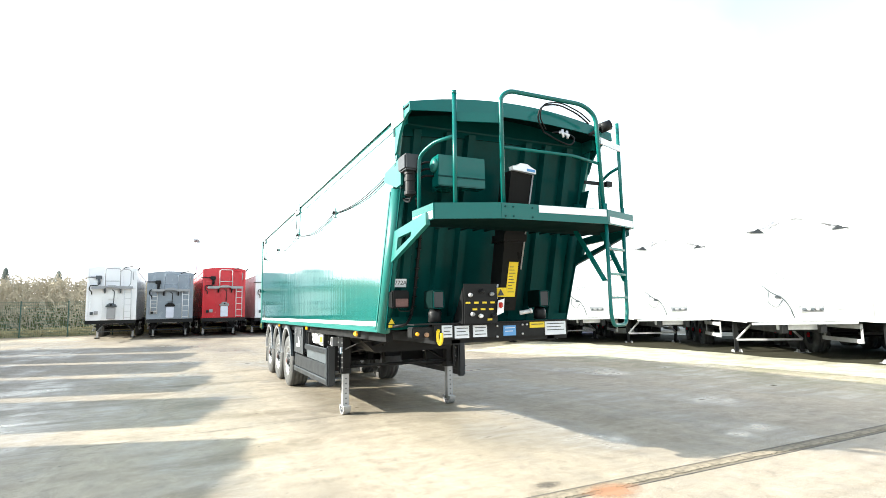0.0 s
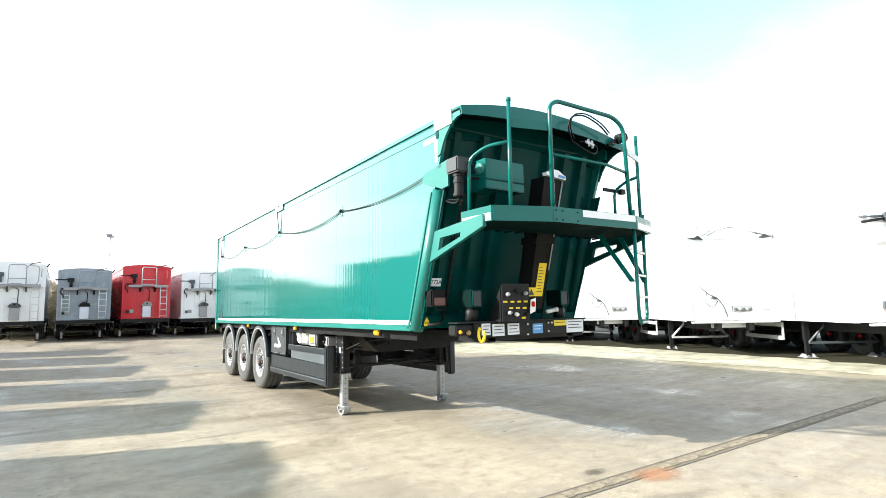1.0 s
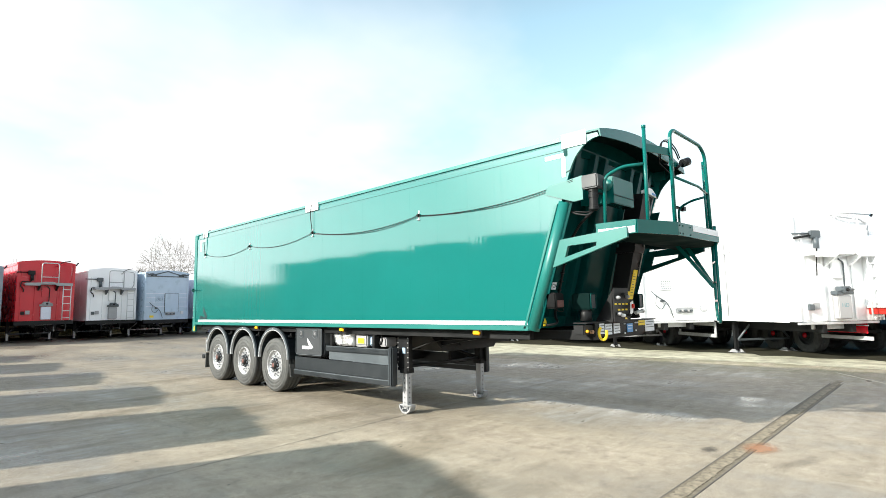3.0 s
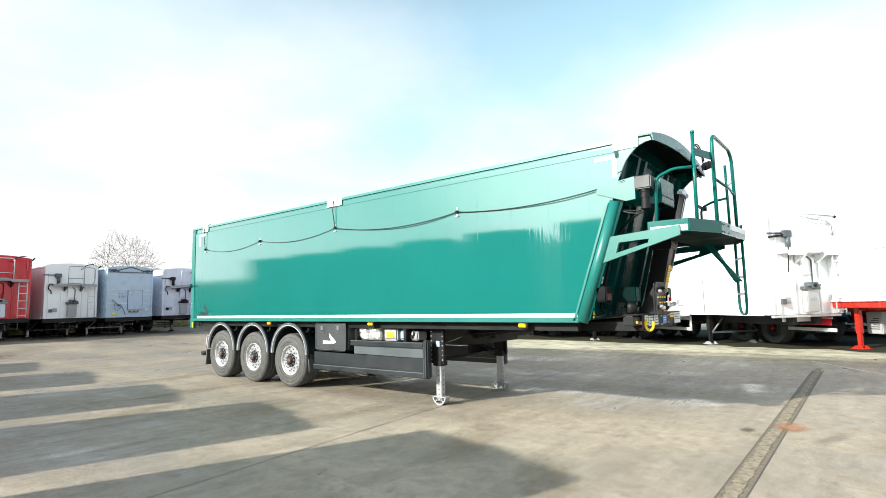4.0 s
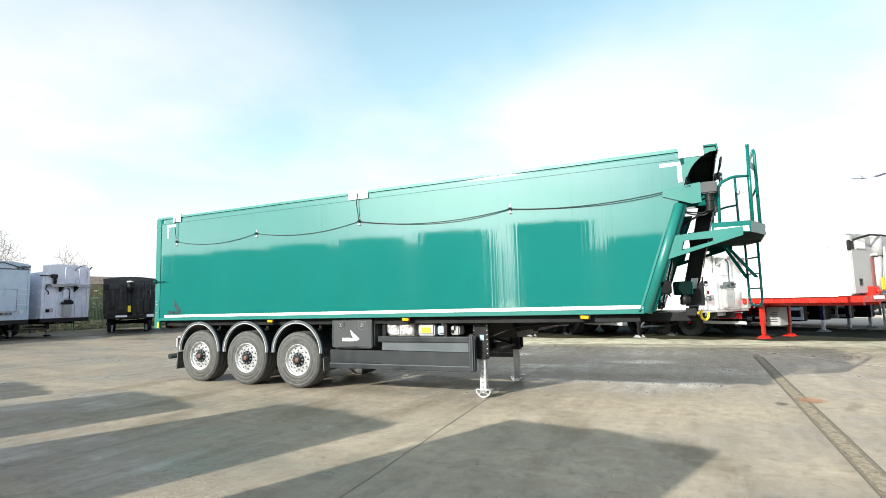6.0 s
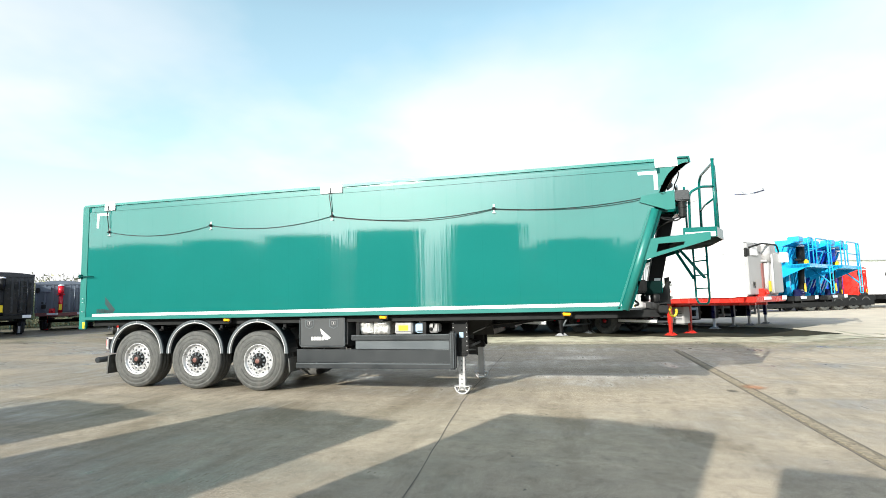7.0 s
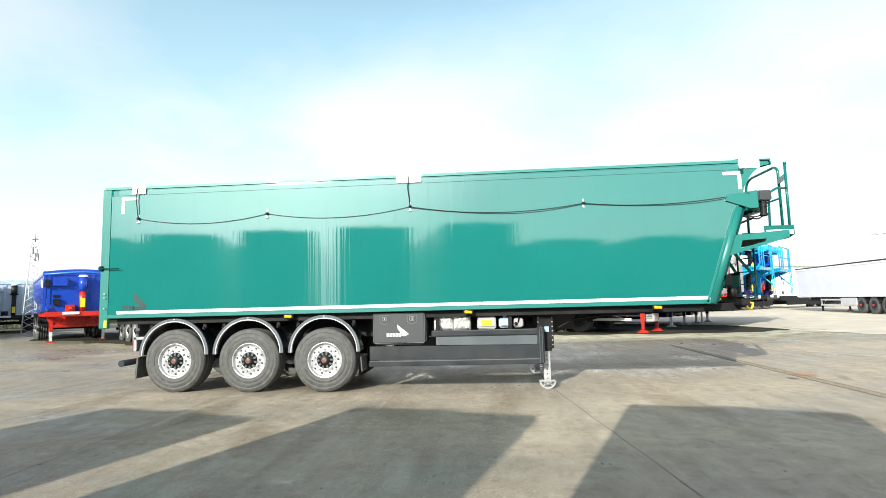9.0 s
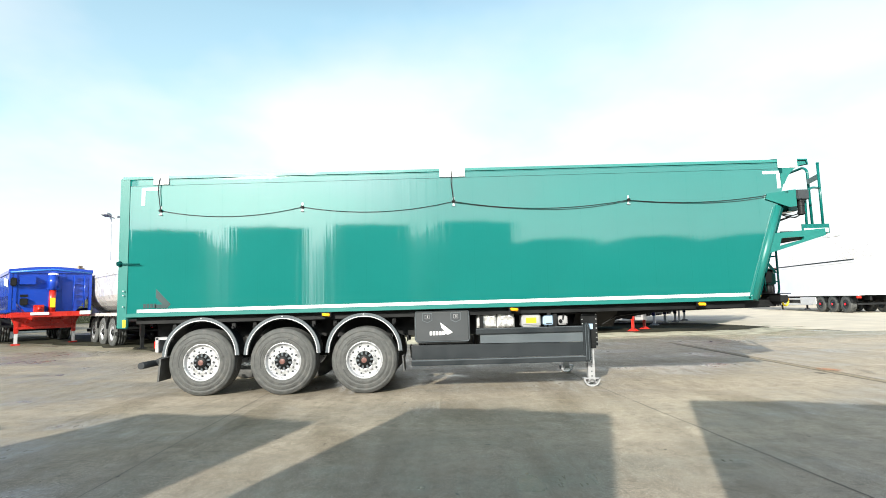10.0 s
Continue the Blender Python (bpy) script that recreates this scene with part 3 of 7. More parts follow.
# paler sheet laid over the far yard, ragged along its near edge
sheet("ground_pale", [(9.5, -30), (9.0, -14), (10.5, -6.5), (12.2, -2.9), (15.5, -1.6), (20, -1.5), (25.5, 2)], [(60, -60), (75, -40), (80, -25), (80, -12), (80, -6), (80, 8)], PALECON, "paler concrete sheet across the far yard", "pavement", 0.008, 0.35, 16)
# near-black sheet that paints the shade beneath the tipper pair
sheet("ground_dirt_shade", [(15.0, 29.5), (13.9, 26.2), (12.6, 23.6), (11.2, 21.2), (9.8, 19.6)], [(20, 32), (20.5, 30), (20, 27), (18.5, 24), (15, 21)], SOILSHADE, "dark sheet for the shade under the tipper pair", "dirt", 0.012, 0.3)
# greenish dirt, coloured darker to carry the shade under the row
sheet("ground_dirt_shade", [(15.0, -2.2), (13.9, 0.3), (14.2, 4.4), (14.7, 8.6), (15.0, 13.4), (14.2, 17.4), (12.8, 22.5)], [(19, -1.4), (24, 4), (24, 8), (23.6, 12.5), (22, 17), (20, 21), (17, 25)], SOILSHADE, "mossy dirt, darkened for the shade under the slanting row of trailers", "dirt", 0.012, 0.3)

def fender(bm, x0, x1, y, z, r, a0, a1, th, n=22):
    rows = []
    for i in range(n + 1):
        t = radians(a0 + (a1 - a0) * i / n)
        c, s = math.cos(t), math.sin(t)
        rows.append([bm.verts.new((x, y + q * c, z + q * s)) for x, q in ((x0, r), (x1, r), (x1, r + th), (x0, r + th))])
    fs = []
    for a, b in zip(rows, rows[1:]):
        for j in range(4):
            f = bm.faces.new((a[j], a[(j + 1) % 4], b[(j + 1) % 4], b[j]))
            fs.append(f)
    fs += [bm.faces.new(rows[0]), bm.faces.new(rows[-1])]
    bmesh.ops.recalc_face_normals(bm, faces=fs)


# ---------------------------------------------------------------- wheels and legs shared by all trailers
def tyre_mesh():
    prof = [(0.29, -0.165), (0.305, -0.18), (0.315, -0.178), (0.33, -0.184), (0.35, -0.1885), (0.353, -0.1855), (0.37, -0.19), (0.375, -0.185), (0.385, -0.189), (0.4, -0.193), (0.405, -0.19), (0.44, -0.194), (0.445, -0.188), (0.452, -0.188), (0.456, -0.192), (0.47, -0.191), (0.49, -0.186), (0.495, -0.178), (0.508, -0.176), (0.525, -0.158), (0.533, -0.135)]
    for g in (-0.085, 0.0, 0.085):
        prof += [(0.535, g - 0.014), (0.522, g - 0.01), (0.522, g + 0.01), (0.535, g + 0.014)]
    prof += [(0.533, 0.135), (0.525, 0.158), (0.505, 0.178), (0.47, 0.19), (0.4, 0.192), (0.33, 0.182), (0.29, 0.165)]
    return mesh_of(RUBBER, (lathe, prof, (0, 0, 0), "x", 48, False))


def rim_mesh(material):
    calls = [(lathe, [(0.297, -0.15), (0.3, -0.172), (0.285, -0.176), (0.272, -0.165), (0.262, -0.135), (0.25, -0.128), (0.19, -0.142), (0.15, -0.146), (0.13, -0.147), (0.13, 0.15), (0.297, 0.15)], (0, 0, 0), "x", 40, False)]
    me = mesh_of(material, *calls)
    return me


def hub_mesh():
    return mesh_of(BLACK, (lathe, [(0.138, -0.12), (0.138, -0.15), (0.09, -0.155), (0.085, -0.19), (0.06, -0.2), (0.05, -0.203)], (0, 0, 0), "x", 24))


def spoke_mesh():
    return mesh_of(PLASTICL, (prism, [(0.07, -0.011), (0.135, -0.017), (0.135, 0.017), (0.07, 0.011)], "x", -0.17, -0.15))


def nut_mesh():
    return mesh_of(LAMPM, (lathe, [(0.017, -0.135), (0.017, -0.158), (0.011, -0.176), (0.006, -0.178)], (0, 0, 0), "x", 6))


def hole_mesh():
    return mesh_of(INK, (lathe, [(0.017, -0.12), (0.017, -0.1415), (0.012, -0.1425)], (0, 0, 0), "x", 8))


TYRE, RIM, HUB, NUT, HOLE, SPOKE = tyre_mesh(), rim_mesh(ALU), hub_mesh(), nut_mesh(), hole_mesh(), spoke_mesh()
RIMG = rim_mesh(GALV)
RIMB = rim_mesh(PLASTIC)
BADGE = mesh_of(BADGEM, (lathe, [(0.044, -0.2035), (0.044, -0.207), (0.038, -0.209), (0.012, -0.2095)], (0, 0, 0), "x", 16))


DARKRUB = mat("tyre_band_rubber", (0.035, 0.037, 0.037), 0.6, vary=0.3, scale=20)
BAND = mesh_of(DARKRUB, (fender, -0.1915, -0.1865, 0, 0, 0.352, 205, 262, 0.016, 14))


def wheel(parent, at, flip=False, rim=None, detail=True):
    w = shared("wheel", TYRE, parent, at, 180 if flip else 0, "black rubber tyre")
    w.rotation_euler.x = random.uniform(0, 6)
    shared("rim", rim or RIM, w, (0, 0, 0), 0, "bright alloy rim")
    if detail:
        for turn in (0.0, 2.1, 4.2):
            shared("sidewall_band", BAND, w, (0, 0, 0)).rotation_euler = (turn, 0, 0)
        shared("hub", HUB, w, (0, 0, 0), 0, "black hub with wheel nuts")
        for k in range(10):
            a_ = 2 * math.pi * k / 10
            shared("wheel_nut", NUT, w, (0, 0.176 * math.cos(a_), 0.176 * math.sin(a_)))
            shared("hub_spoke", SPOKE, w, (0, 0, 0)).rotation_euler = (a_ + 0.3, 0, 0)
            a_ += math.pi / 10
            shared("rim_hole", HOLE, w, (0, 0.222 * math.cos(a_), 0.222 * math.sin(a_)))
    else:
        shared("hub", HUB, w, (0, 0, 0), 0, "black hub with wheel nuts")
    return w


# ---------------------------------------------------------------- the green tipper trailer
XN, XF, XC = 1.84, 4.39, 3.115
RIG = thing("tipper_trailer", (XC, 10.5, 0), 0, "glossy green bulk tipper trailer standing on its landing legs", "trailer")
SIDE = [(16.27, 1.34), (6.12, 1.34), (5.6, 2.86), (5.42, 3.35), (5.36, 3.6), (16.27, 3.6)]


def draped(bm, face, out, y0, y1, n=46):
    """The tarpaulin's hanging edge: leans in as it climbs and turns over the top, with shallow puckers."""
    prof = [(0.0, 3.475), (0.004, 3.475), (0.004, 3.477), (0.004, 3.51), (0.0035, 3.545), (0.0015, 3.575), (-0.005, 3.6), (-0.02, 3.617), (-0.06, 3.625), (-0.06, 3.475)]
    rows = []
    for i in range(n + 1):
        y = y0 + (y1 - y0) * i / n
        pk = 0.0012 * noise.noise(Vector((y * 1.9, face, 0.0)))
        rows.append([bm.verts.new((face + out * (d + (pk if 0 < k < 8 else 0.0)), y, z + (0.3 * pk if k > 4 else 0.0))) for k, (d, z) in enumerate(prof)])
    fs, k = [], len(prof)
    for a, b in zip(rows, rows[1:]):
        for j in range(k):
            f = bm.faces.new((a[j], a[(j + 1) % k], b[(j + 1) % k], b[j]))
            f.smooth = 2 <= j <= 7
            fs.append(f)
    fs += [bm.faces.new(rows[0]), bm.faces.new(rows[-1])]
    bmesh.ops.recalc_face_normals(bm, faces=fs)


def side_wall(x0, x1):
    bm = bmesh.new()
    prism(bm, SIDE, "x", x0, x1)
    return bm


for x0, x1 in ((XN, XN + 0.04), (XF - 0.04, XF)):
    wall = part("side_wall", side_wall(x0, x1), GREEN, RIG, "smooth glossy green side")
    out = -1 if x0 == XN else 1
    face = XN if out < 0 else XF
    for k in range(18):
        y = 15.85 - 0.585 * k
        a, b = sorted((face, face + out * 0.0002))
        made("panel_seam", GREENP, wall, (box, a, b, y - 0.0012, y + 0.0012, 1.47, 3.46))
    a, b = sorted((face, face + out * 0.012))
    made("bottom_rail", GREENS, wall, (box, a, b, 6.13, 16.27, 1.335, 1.395, 0.004))
    a, b = sorted((face, face + out * 0.004))
    made("stripe", TAPE, wall, (box, a, b, 6.14, 16.03, 1.403, 1.455), label="white reflective stripe")
    for y0, s in ((16.0, -1), (5.52, 1)):
        ya, yb = sorted((y0, y0 + s * 0.28))
        made("corner_mark", TAPE, wall, (box, a, b, ya, yb, 3.39, 3.44), (box, a, b, *sorted((y0, y0 + s * 0.055)), 3.15, 3.39), label="white reflective corner tape")
    # leaning front corner post, a rounded pressing
    px = face + out * 0.012
    # the far post takes the darker green to paint its shade
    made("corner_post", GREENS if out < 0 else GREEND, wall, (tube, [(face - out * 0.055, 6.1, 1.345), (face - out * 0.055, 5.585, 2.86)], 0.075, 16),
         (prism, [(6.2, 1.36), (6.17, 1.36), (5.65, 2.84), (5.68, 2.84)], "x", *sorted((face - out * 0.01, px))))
    made("tarp_edge", GREEN, wall, (draped, face, out, 5.3, 16.28))
    made("tarp_seam", GREEND, wall, (box, *sorted((face, face + out * 0.003)), 5.3, 16.28, 3.471, 3.4745))
    made("tarp_fold", GREEND, wall, (box, *sorted((face - out * 0.004, face + out * 0.0042)), 5.6, 16.26, 3.5565, 3.5585))
    for y0, y1 in ((15.55, 15.8), (10.7, 11.12), (5.23, 5.55)):
        a, b = sorted((face + out * 0.012, face + out * 0.028))
        made("tarp_strap", TAPE, wall, (box, a, b, y0, y1, 3.485, 3.655, 0.004), label="white tarpaulin strap panel")

# floor, rear door, leaning ribbed front wall
made("floor_pan", GREENP, RIG, (box, XN + 0.04, XF - 0.04, 6.05, 16.2, 1.36, 1.42))
rear = made("tail_door", GREENS, RIG, (box, XN, XF, 16.275, 16.33, 1.3, 3.6, 0.01))
for x in (XN + 0.02, XF - 0.02):
    made("door_post", GREENS, rear, (box, x - 0.03, x + 0.03, 16.18, 16.35, 1.16, 3.6, 0.012))
for s, x in ((-1, XN), (1, XF)):
    xo = x + s * 0.05
    made("door_hinge", GREEND, rear, (box, *sorted((x, xo)), 16.29, 16.36, 2.16, 2.24, 0.008),
         (tube, [(xo, 16.36, 2.2), (xo, 15.98, 2.185)], 0.009, 8))
    for z in (1.75, 1.5, 1.68):
        made("door_bolt", GALV, rear, (box, *sorted((x + s * 0.03, x + s * 0.05)), 16.225, 16.245, z, z + 0.016))
    made("warning_label", YELLOW, rear, (box, *sorted((x + s * 0.0102, x + s * 0.014)), 16.2, 16.25, 1.18, 1.3))


def wall_at(z):
    """How far along the leaning front wall stands at height z."""
    return 6.06 + (z - 1.36) * (5.5 - 6.06) / (3.5 - 1.36)


def leaning(bm, x0, x1, z0, z1, depth, taper=0.0):
    a, b = [], []
    for z in (z0, z1):
        y = wall_at(z)
        a.append([bm.verts.new((x, y - d, z)) for x, d in ((x0, 0), (x0 + taper, depth), (x1 - taper, depth), (x1, 0))])
    lo, hi = a
    fs = [bm.faces.new((lo[i], lo[i + 1], hi[i + 1], hi[i])) for i in range(3)]
    fs += [bm.faces.new(lo[::-1]), bm.faces.new(hi), bm.faces.new((lo[0], hi[0], hi[3], lo[3]))]
    bmesh.ops.recalc_face_normals(bm, faces=fs)


# wall's green deepened in colour for the shade on its overhung face
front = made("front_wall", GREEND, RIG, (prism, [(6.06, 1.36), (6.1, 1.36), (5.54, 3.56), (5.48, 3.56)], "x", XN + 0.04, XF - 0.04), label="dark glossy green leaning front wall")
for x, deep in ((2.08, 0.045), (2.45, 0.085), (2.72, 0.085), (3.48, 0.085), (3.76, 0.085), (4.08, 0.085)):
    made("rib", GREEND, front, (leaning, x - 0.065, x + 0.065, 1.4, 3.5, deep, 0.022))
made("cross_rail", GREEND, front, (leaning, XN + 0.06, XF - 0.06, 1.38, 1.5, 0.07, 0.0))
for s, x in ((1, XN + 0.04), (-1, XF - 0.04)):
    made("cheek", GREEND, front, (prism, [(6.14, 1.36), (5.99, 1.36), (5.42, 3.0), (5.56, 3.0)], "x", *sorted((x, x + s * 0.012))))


def arch(x):
    u = (x - XC) / (XF - XC)
    return 0.15 * (1 - u * u)


def hood(bm, sections, n=14):
    """Cross-section points (y, z) carried over the arch from side to side."""
    rows = []
    for i in range(n + 1):
        x = XN - 0.02 + (XF - XN + 0.04) * i / n
        rows.append([bm.verts.new((x, y, z + arch(x) * (0.55 if z < 3.56 else 1.0))) for y, z in sections])
    fs = []
    k = len(sections)
    for a, b in zip(rows, rows[1:]):
        for j in range(k):
            fs.append(bm.faces.new((a[j], a[(j + 1) % k], b[(j + 1) % k], b[j])))
    fs += [bm.faces.new(rows[0][::-1]), bm.faces.new(rows[-1])]
    bmesh.ops.recalc_face_normals(bm, faces=fs)


made("roof_hood", GREENP, RIG, (hood, [(5.5, 3.645), (5.06, 3.63), (5.045, 3.53), (5.058, 3.53), (5.075, 3.61), (5.5, 3.62)]), label="curved green hood over the front")
made("roof_tarp", TARP, RIG, (hood, [(5.505, 3.585), (5.505, 3.63), (16.3, 3.625), (16.3, 3.585)]), label="rolled-out green tarpaulin roof")
# dark sheet added to paint the shade inside the hood
made("hood_shade", GREENM, RIG, (hood, [(5.5, 3.617), (5.08, 3.606), (5.062, 3.534), (5.068, 3.528), (5.09, 3.596), (5.5, 3.603)]), label="near-black sheet for the shade under the hood")
# far cheek coloured dark for the shade inside the hood
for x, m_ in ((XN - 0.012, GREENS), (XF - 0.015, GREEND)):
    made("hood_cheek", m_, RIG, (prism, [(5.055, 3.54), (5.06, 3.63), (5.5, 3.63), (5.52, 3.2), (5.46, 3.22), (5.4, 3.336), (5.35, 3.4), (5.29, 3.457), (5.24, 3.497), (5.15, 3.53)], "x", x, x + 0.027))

made("front_gable", GREEND, front, (hood, [(5.485, 3.4), (5.485, 3.612), (5.53, 3.612), (5.53, 3.4)]))
made("corner_label", YELLOW, RIG, (prism, [(1.905, 1.43), (1.975, 1.43), (1.94, 1.49)], "y", 5.956, 5.96), (box, 1.905, 1.975, 5.956, 5.96, 1.39, 1.42), label="yellow warning triangle label")
# cable along the near side
clips = [(15.68, 3.05), (13.37, 3.05), (10.9, 3.075), (8.04, 3.02), (5.42, 3.09)]
line = []
for (y0, z0), (y1, z1) in zip(clips, clips[1:]):
    for i in range(10):
        u = i / 10
        line.append((XN - 0.017, y0 + (y1 - y0) * u, z0 + (z1 - z0) * u - 4 * u * (1 - u) * (0.1 if y1 < 6 else 0.125)))
line.append((XN - 0.03, *clips[-1]))
twin_line = [(x, y, z - 0.018 - 0.012 * math.sin(y * 2.3)) for x, y, z in line if y < 10.95]
cable = made("tarp_cable", CABLE, RIG, (tube, line, 0.0045, 8), (tube, twin_line, 0.0036, 8), label="slack black cable along the side")
for y, z in (clips[0], clips[2]):
    made("riser", CABLE, cable, (tube, [(XN - 0.017, y, z), (XN - 0.03, y + 0.012, z + 0.14), (XN - 0.042, y + 0.035, 3.4), (XN - 0.04, y + 0.01, 3.6), (XN + 0.1, y, 3.68)], 0.0075, 8, 0.05))
for y, z in clips[:-1]:
    cl = made("cable_clip", GALV, cable, (box, XN - 0.006, XN, y - 0.013, y + 0.013, z - 0.065, z + 0.075, 0.002), (box, XN - 0.03, XN - 0.0005, y - 0.026, y + 0.026, z - 0.072, z - 0.064, 0.002))
    made("clip_block", CABLE, cl, (box, XN - 0.034, XN - 0.006, y - 0.02, y + 0.02, z - 0.022, z + 0.026, 0.005), (tube, [(XN - 0.036, y - 0.03, z + 0.01), (XN - 0.036, y + 0.03, z - 0.004)], 0.006, 6))

# tarp motor on its plate
plate = made("motor_plate", GREENS, RIG, (prism, [(5.8, 2.97), (5.77, 3.06), (5.3, 3.12), (5.3, 2.84), (5.42, 2.83)], "x", XN - 0.03, XN - 0.005))
mot = made("tarp_motor", TBOX, plate, (box, XN - 0.06, XN + 0.12, 5.1, 5.3, 2.95, 3.11, 0.015), label="grey tarpaulin winding motor with a black can")
bm = bmesh.new()
lathe(bm, [(0.058, 0.0), (0.058, -0.03), (0.05, -0.035), (0.05, -0.06), (0.057, -0.062), (0.057, -0.1), (0.05, -0.102), (0.05, -0.2), (0.058, -0.203), (0.058, -0.235), (0.03, -0.25)], (XN + 0.03, 5.2, 2.95), "z", 20)
tube(bm, [(XN + 0.03, 5.3, 3.02), (XN + 0.0, 5.36, 3.05)], 0.03)
tube(bm, [(XN + 0.05, 5.2, 2.72), (XN + 0.06, 5.28, 2.66), (XN + 0.08, 5.45, 2.7), (XN + 0.1, 5.6, 2.78)], 0.011, 8, 0.05)
tube(bm, [(XN + 0.07, 5.2, 2.74), (XN + 0.09, 5.3, 2.7), (XN + 0.1, 5.5, 2.74)], 0.009, 8, 0.05)
for f in bm.faces:
    f.smooth = False
part("motor_can", bm, BLACK, mot)

# ---- front platform with rails and ladder
PZ = 2.55
deck_out = [(1.9, 5.2), (1.92, 4.74), (2.5, 4.52), (3.72, 4.46), (4.24, 4.64), (4.26, 5.2)]
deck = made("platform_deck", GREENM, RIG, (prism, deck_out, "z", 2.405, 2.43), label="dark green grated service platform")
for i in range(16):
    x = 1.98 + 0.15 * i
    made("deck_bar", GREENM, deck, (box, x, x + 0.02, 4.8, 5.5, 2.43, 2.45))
for (ax, ay), (bx, by), nm in ((deck_out[0], deck_out[1], 0), (deck_out[1], deck_out[2], 4), (deck_out[2], deck_out[3], 1), (deck_out[3], deck_out[4], 2), (deck_out[4], deck_out[5], 3)):
    a, b = Vector((ax, ay)), Vector((bx, by))
    d = (b - a).normalized()
    nrm = Vector((d.y, -d.x)) * 0.012
    if (nrm + (a + b) / 2 - Vector((3.1, 5.2))).length < ((a + b) / 2 - Vector((3.1, 5.2))).length:
        nrm = -nrm
    kick = made("kick_plate", GREENP, deck, (prism, [a, b, b + nrm, a + nrm], "z", 2.4, PZ))
    if nm in (0, 2):
        q = nrm * 1.4
        a2, b2 = a.lerp(b, 0.06), a.lerp(b, 0.97 if nm == 0 else 0.95)
        made("reflector", TAPE, kick, (prism, [a2 + nrm, b2 + nrm, b2 + q, a2 + q], "z", 2.41, 2.48), label="white reflective strip")
    if nm == 1:
        a2, b2 = a.lerp(b, 0.33), a.lerp(b, 0.985)
        made("reflector", TAPE, kick, (prism, [a2 + nrm, b2 + nrm, b2 + nrm * 1.4, a2 + nrm * 1.4], "z", 2.475, 2.545), label="white reflective strip")
        for u in (0.03, 0.1, 0.27):
            for z in (2.425, 2.515):
                c_ = a.lerp(b, u) + nrm
                made("bolt", GREEND, kick, (tube, [(*c_, z), (*(c_ + nrm * 0.6), z)], 0.009, 8))


def gusset(bm, x0, x1):
    """Support bracket with a three-cornered hole, as four bars of plate."""
    o = [(5.68, 2.41), (4.83, 2.475), (4.83, 2.36), (5.8, 2.08)]
    h = [(5.56, 2.33), (5.19, 2.345), (5.2, 2.3), (5.6, 2.2)]
    va = [[bm.verts.new((x, *p)) for p in o] for x in (x0, x1)]
    vh = [[bm.verts.new((x, *p)) for p in h] for x in (x0, x1)]
    fs = []
    for i in range(4):
        j = (i + 1) % 4
        fs.append(bm.faces.new((va[0][i], va[0][j], vh[0][j], vh[0][i])))
        fs.append(bm.faces.new((va[1][i], vh[1][i], vh[1][j], va[1][j])))
        fs.append(bm.faces.new((va[0][i], va[1][i], va[1][j], va[0][j])))
        fs.append(bm.faces.new((vh[0][i], vh[0][j], vh[1][j], vh[1][i])))
    bmesh.ops.recalc_face_normals(bm, faces=fs)


# far bracket darkened in colour because the body shades it
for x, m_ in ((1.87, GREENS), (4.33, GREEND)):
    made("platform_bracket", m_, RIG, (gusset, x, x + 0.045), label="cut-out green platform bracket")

rails = made("safety_hoop", GREENP, RIG, (tube, [(2.55, 4.56, 2.42), (2.56, 4.56, 3.6), (2.66, 4.56, 3.672), (3.55, 4.55, 3.665), (3.72, 4.55, 3.57), (3.77, 4.55, 2.42)], 0.022, 12, 0.12),
             (tube, [(2.56, 4.56, 3.1), (3.4, 4.55, 3.1), (3.74, 4.55, 3.05)], 0.016, 8, 0.05), label="bent green tube safety hoop")
made("grab_post", GREENP, RIG, (tube, [(2.11, 4.69, 2.42), (2.12, 4.68, 3.6)], 0.021), (tube, [(2.12, 4.68, 3.6), (2.12, 4.68, 3.63)], 0.024))
made("grab_post", GREENP, RIG, (tube, [(4.17, 4.71, 2.42), (4.18, 4.72, 3.6)], 0.019))
made("short_rail", GREENP, RIG, (tube, [(1.92, 5.1, 2.42), (1.92, 5.08, 3.08), (2.0, 4.9, 3.18), (2.12, 4.68, 3.19)], 0.019, 10, 0.08))
made("short_rail", GREENP, RIG, (tube, [(4.22, 5.1, 2.42), (4.22, 5.1, 3.0), (4.21, 4.92, 3.08), (4.18, 4.72, 3.1)], 0.017, 10, 0.08))
made("name_board", GREENP, RIG, (prism, [(2.12, 4.69), (2.55, 4.57), (2.55, 4.585), (2.12, 4.705)], "z", 3.34, 3.43))
made("tag_board", LABEL, RIG, (prism, [(3.77, 4.545), (4.19, 4.7), (4.19, 4.715), (3.77, 4.56)], "z", 3.27, 3.34), label="small pale board with dark marks")
made("latch_arm", BLACK, RIG, (box, 4.0, 4.38, 5.08, 5.1, 2.98, 3.02), (box, 4.3, 4.38, 5.05, 5.11, 2.97, 3.03))
lad = made("ladder", GREENP, RIG, (tube, [(3.74, 4.5, 2.62), (3.74, 4.5, 1.48), (3.79, 4.52, 1.38), (4.04, 4.62, 1.38), (4.1, 4.65, 1.48), (4.12, 4.65, 2.62)], 0.02, 10, 0.07), label="green folding access ladder")
for z in (2.16, 1.9, 1.66):
    made("rung", GREENP, lad, (prism, [(3.74, 4.48), (4.1, 4.63), (4.1, 4.67), (3.74, 4.52)], "z", z - 0.012, z + 0.012))
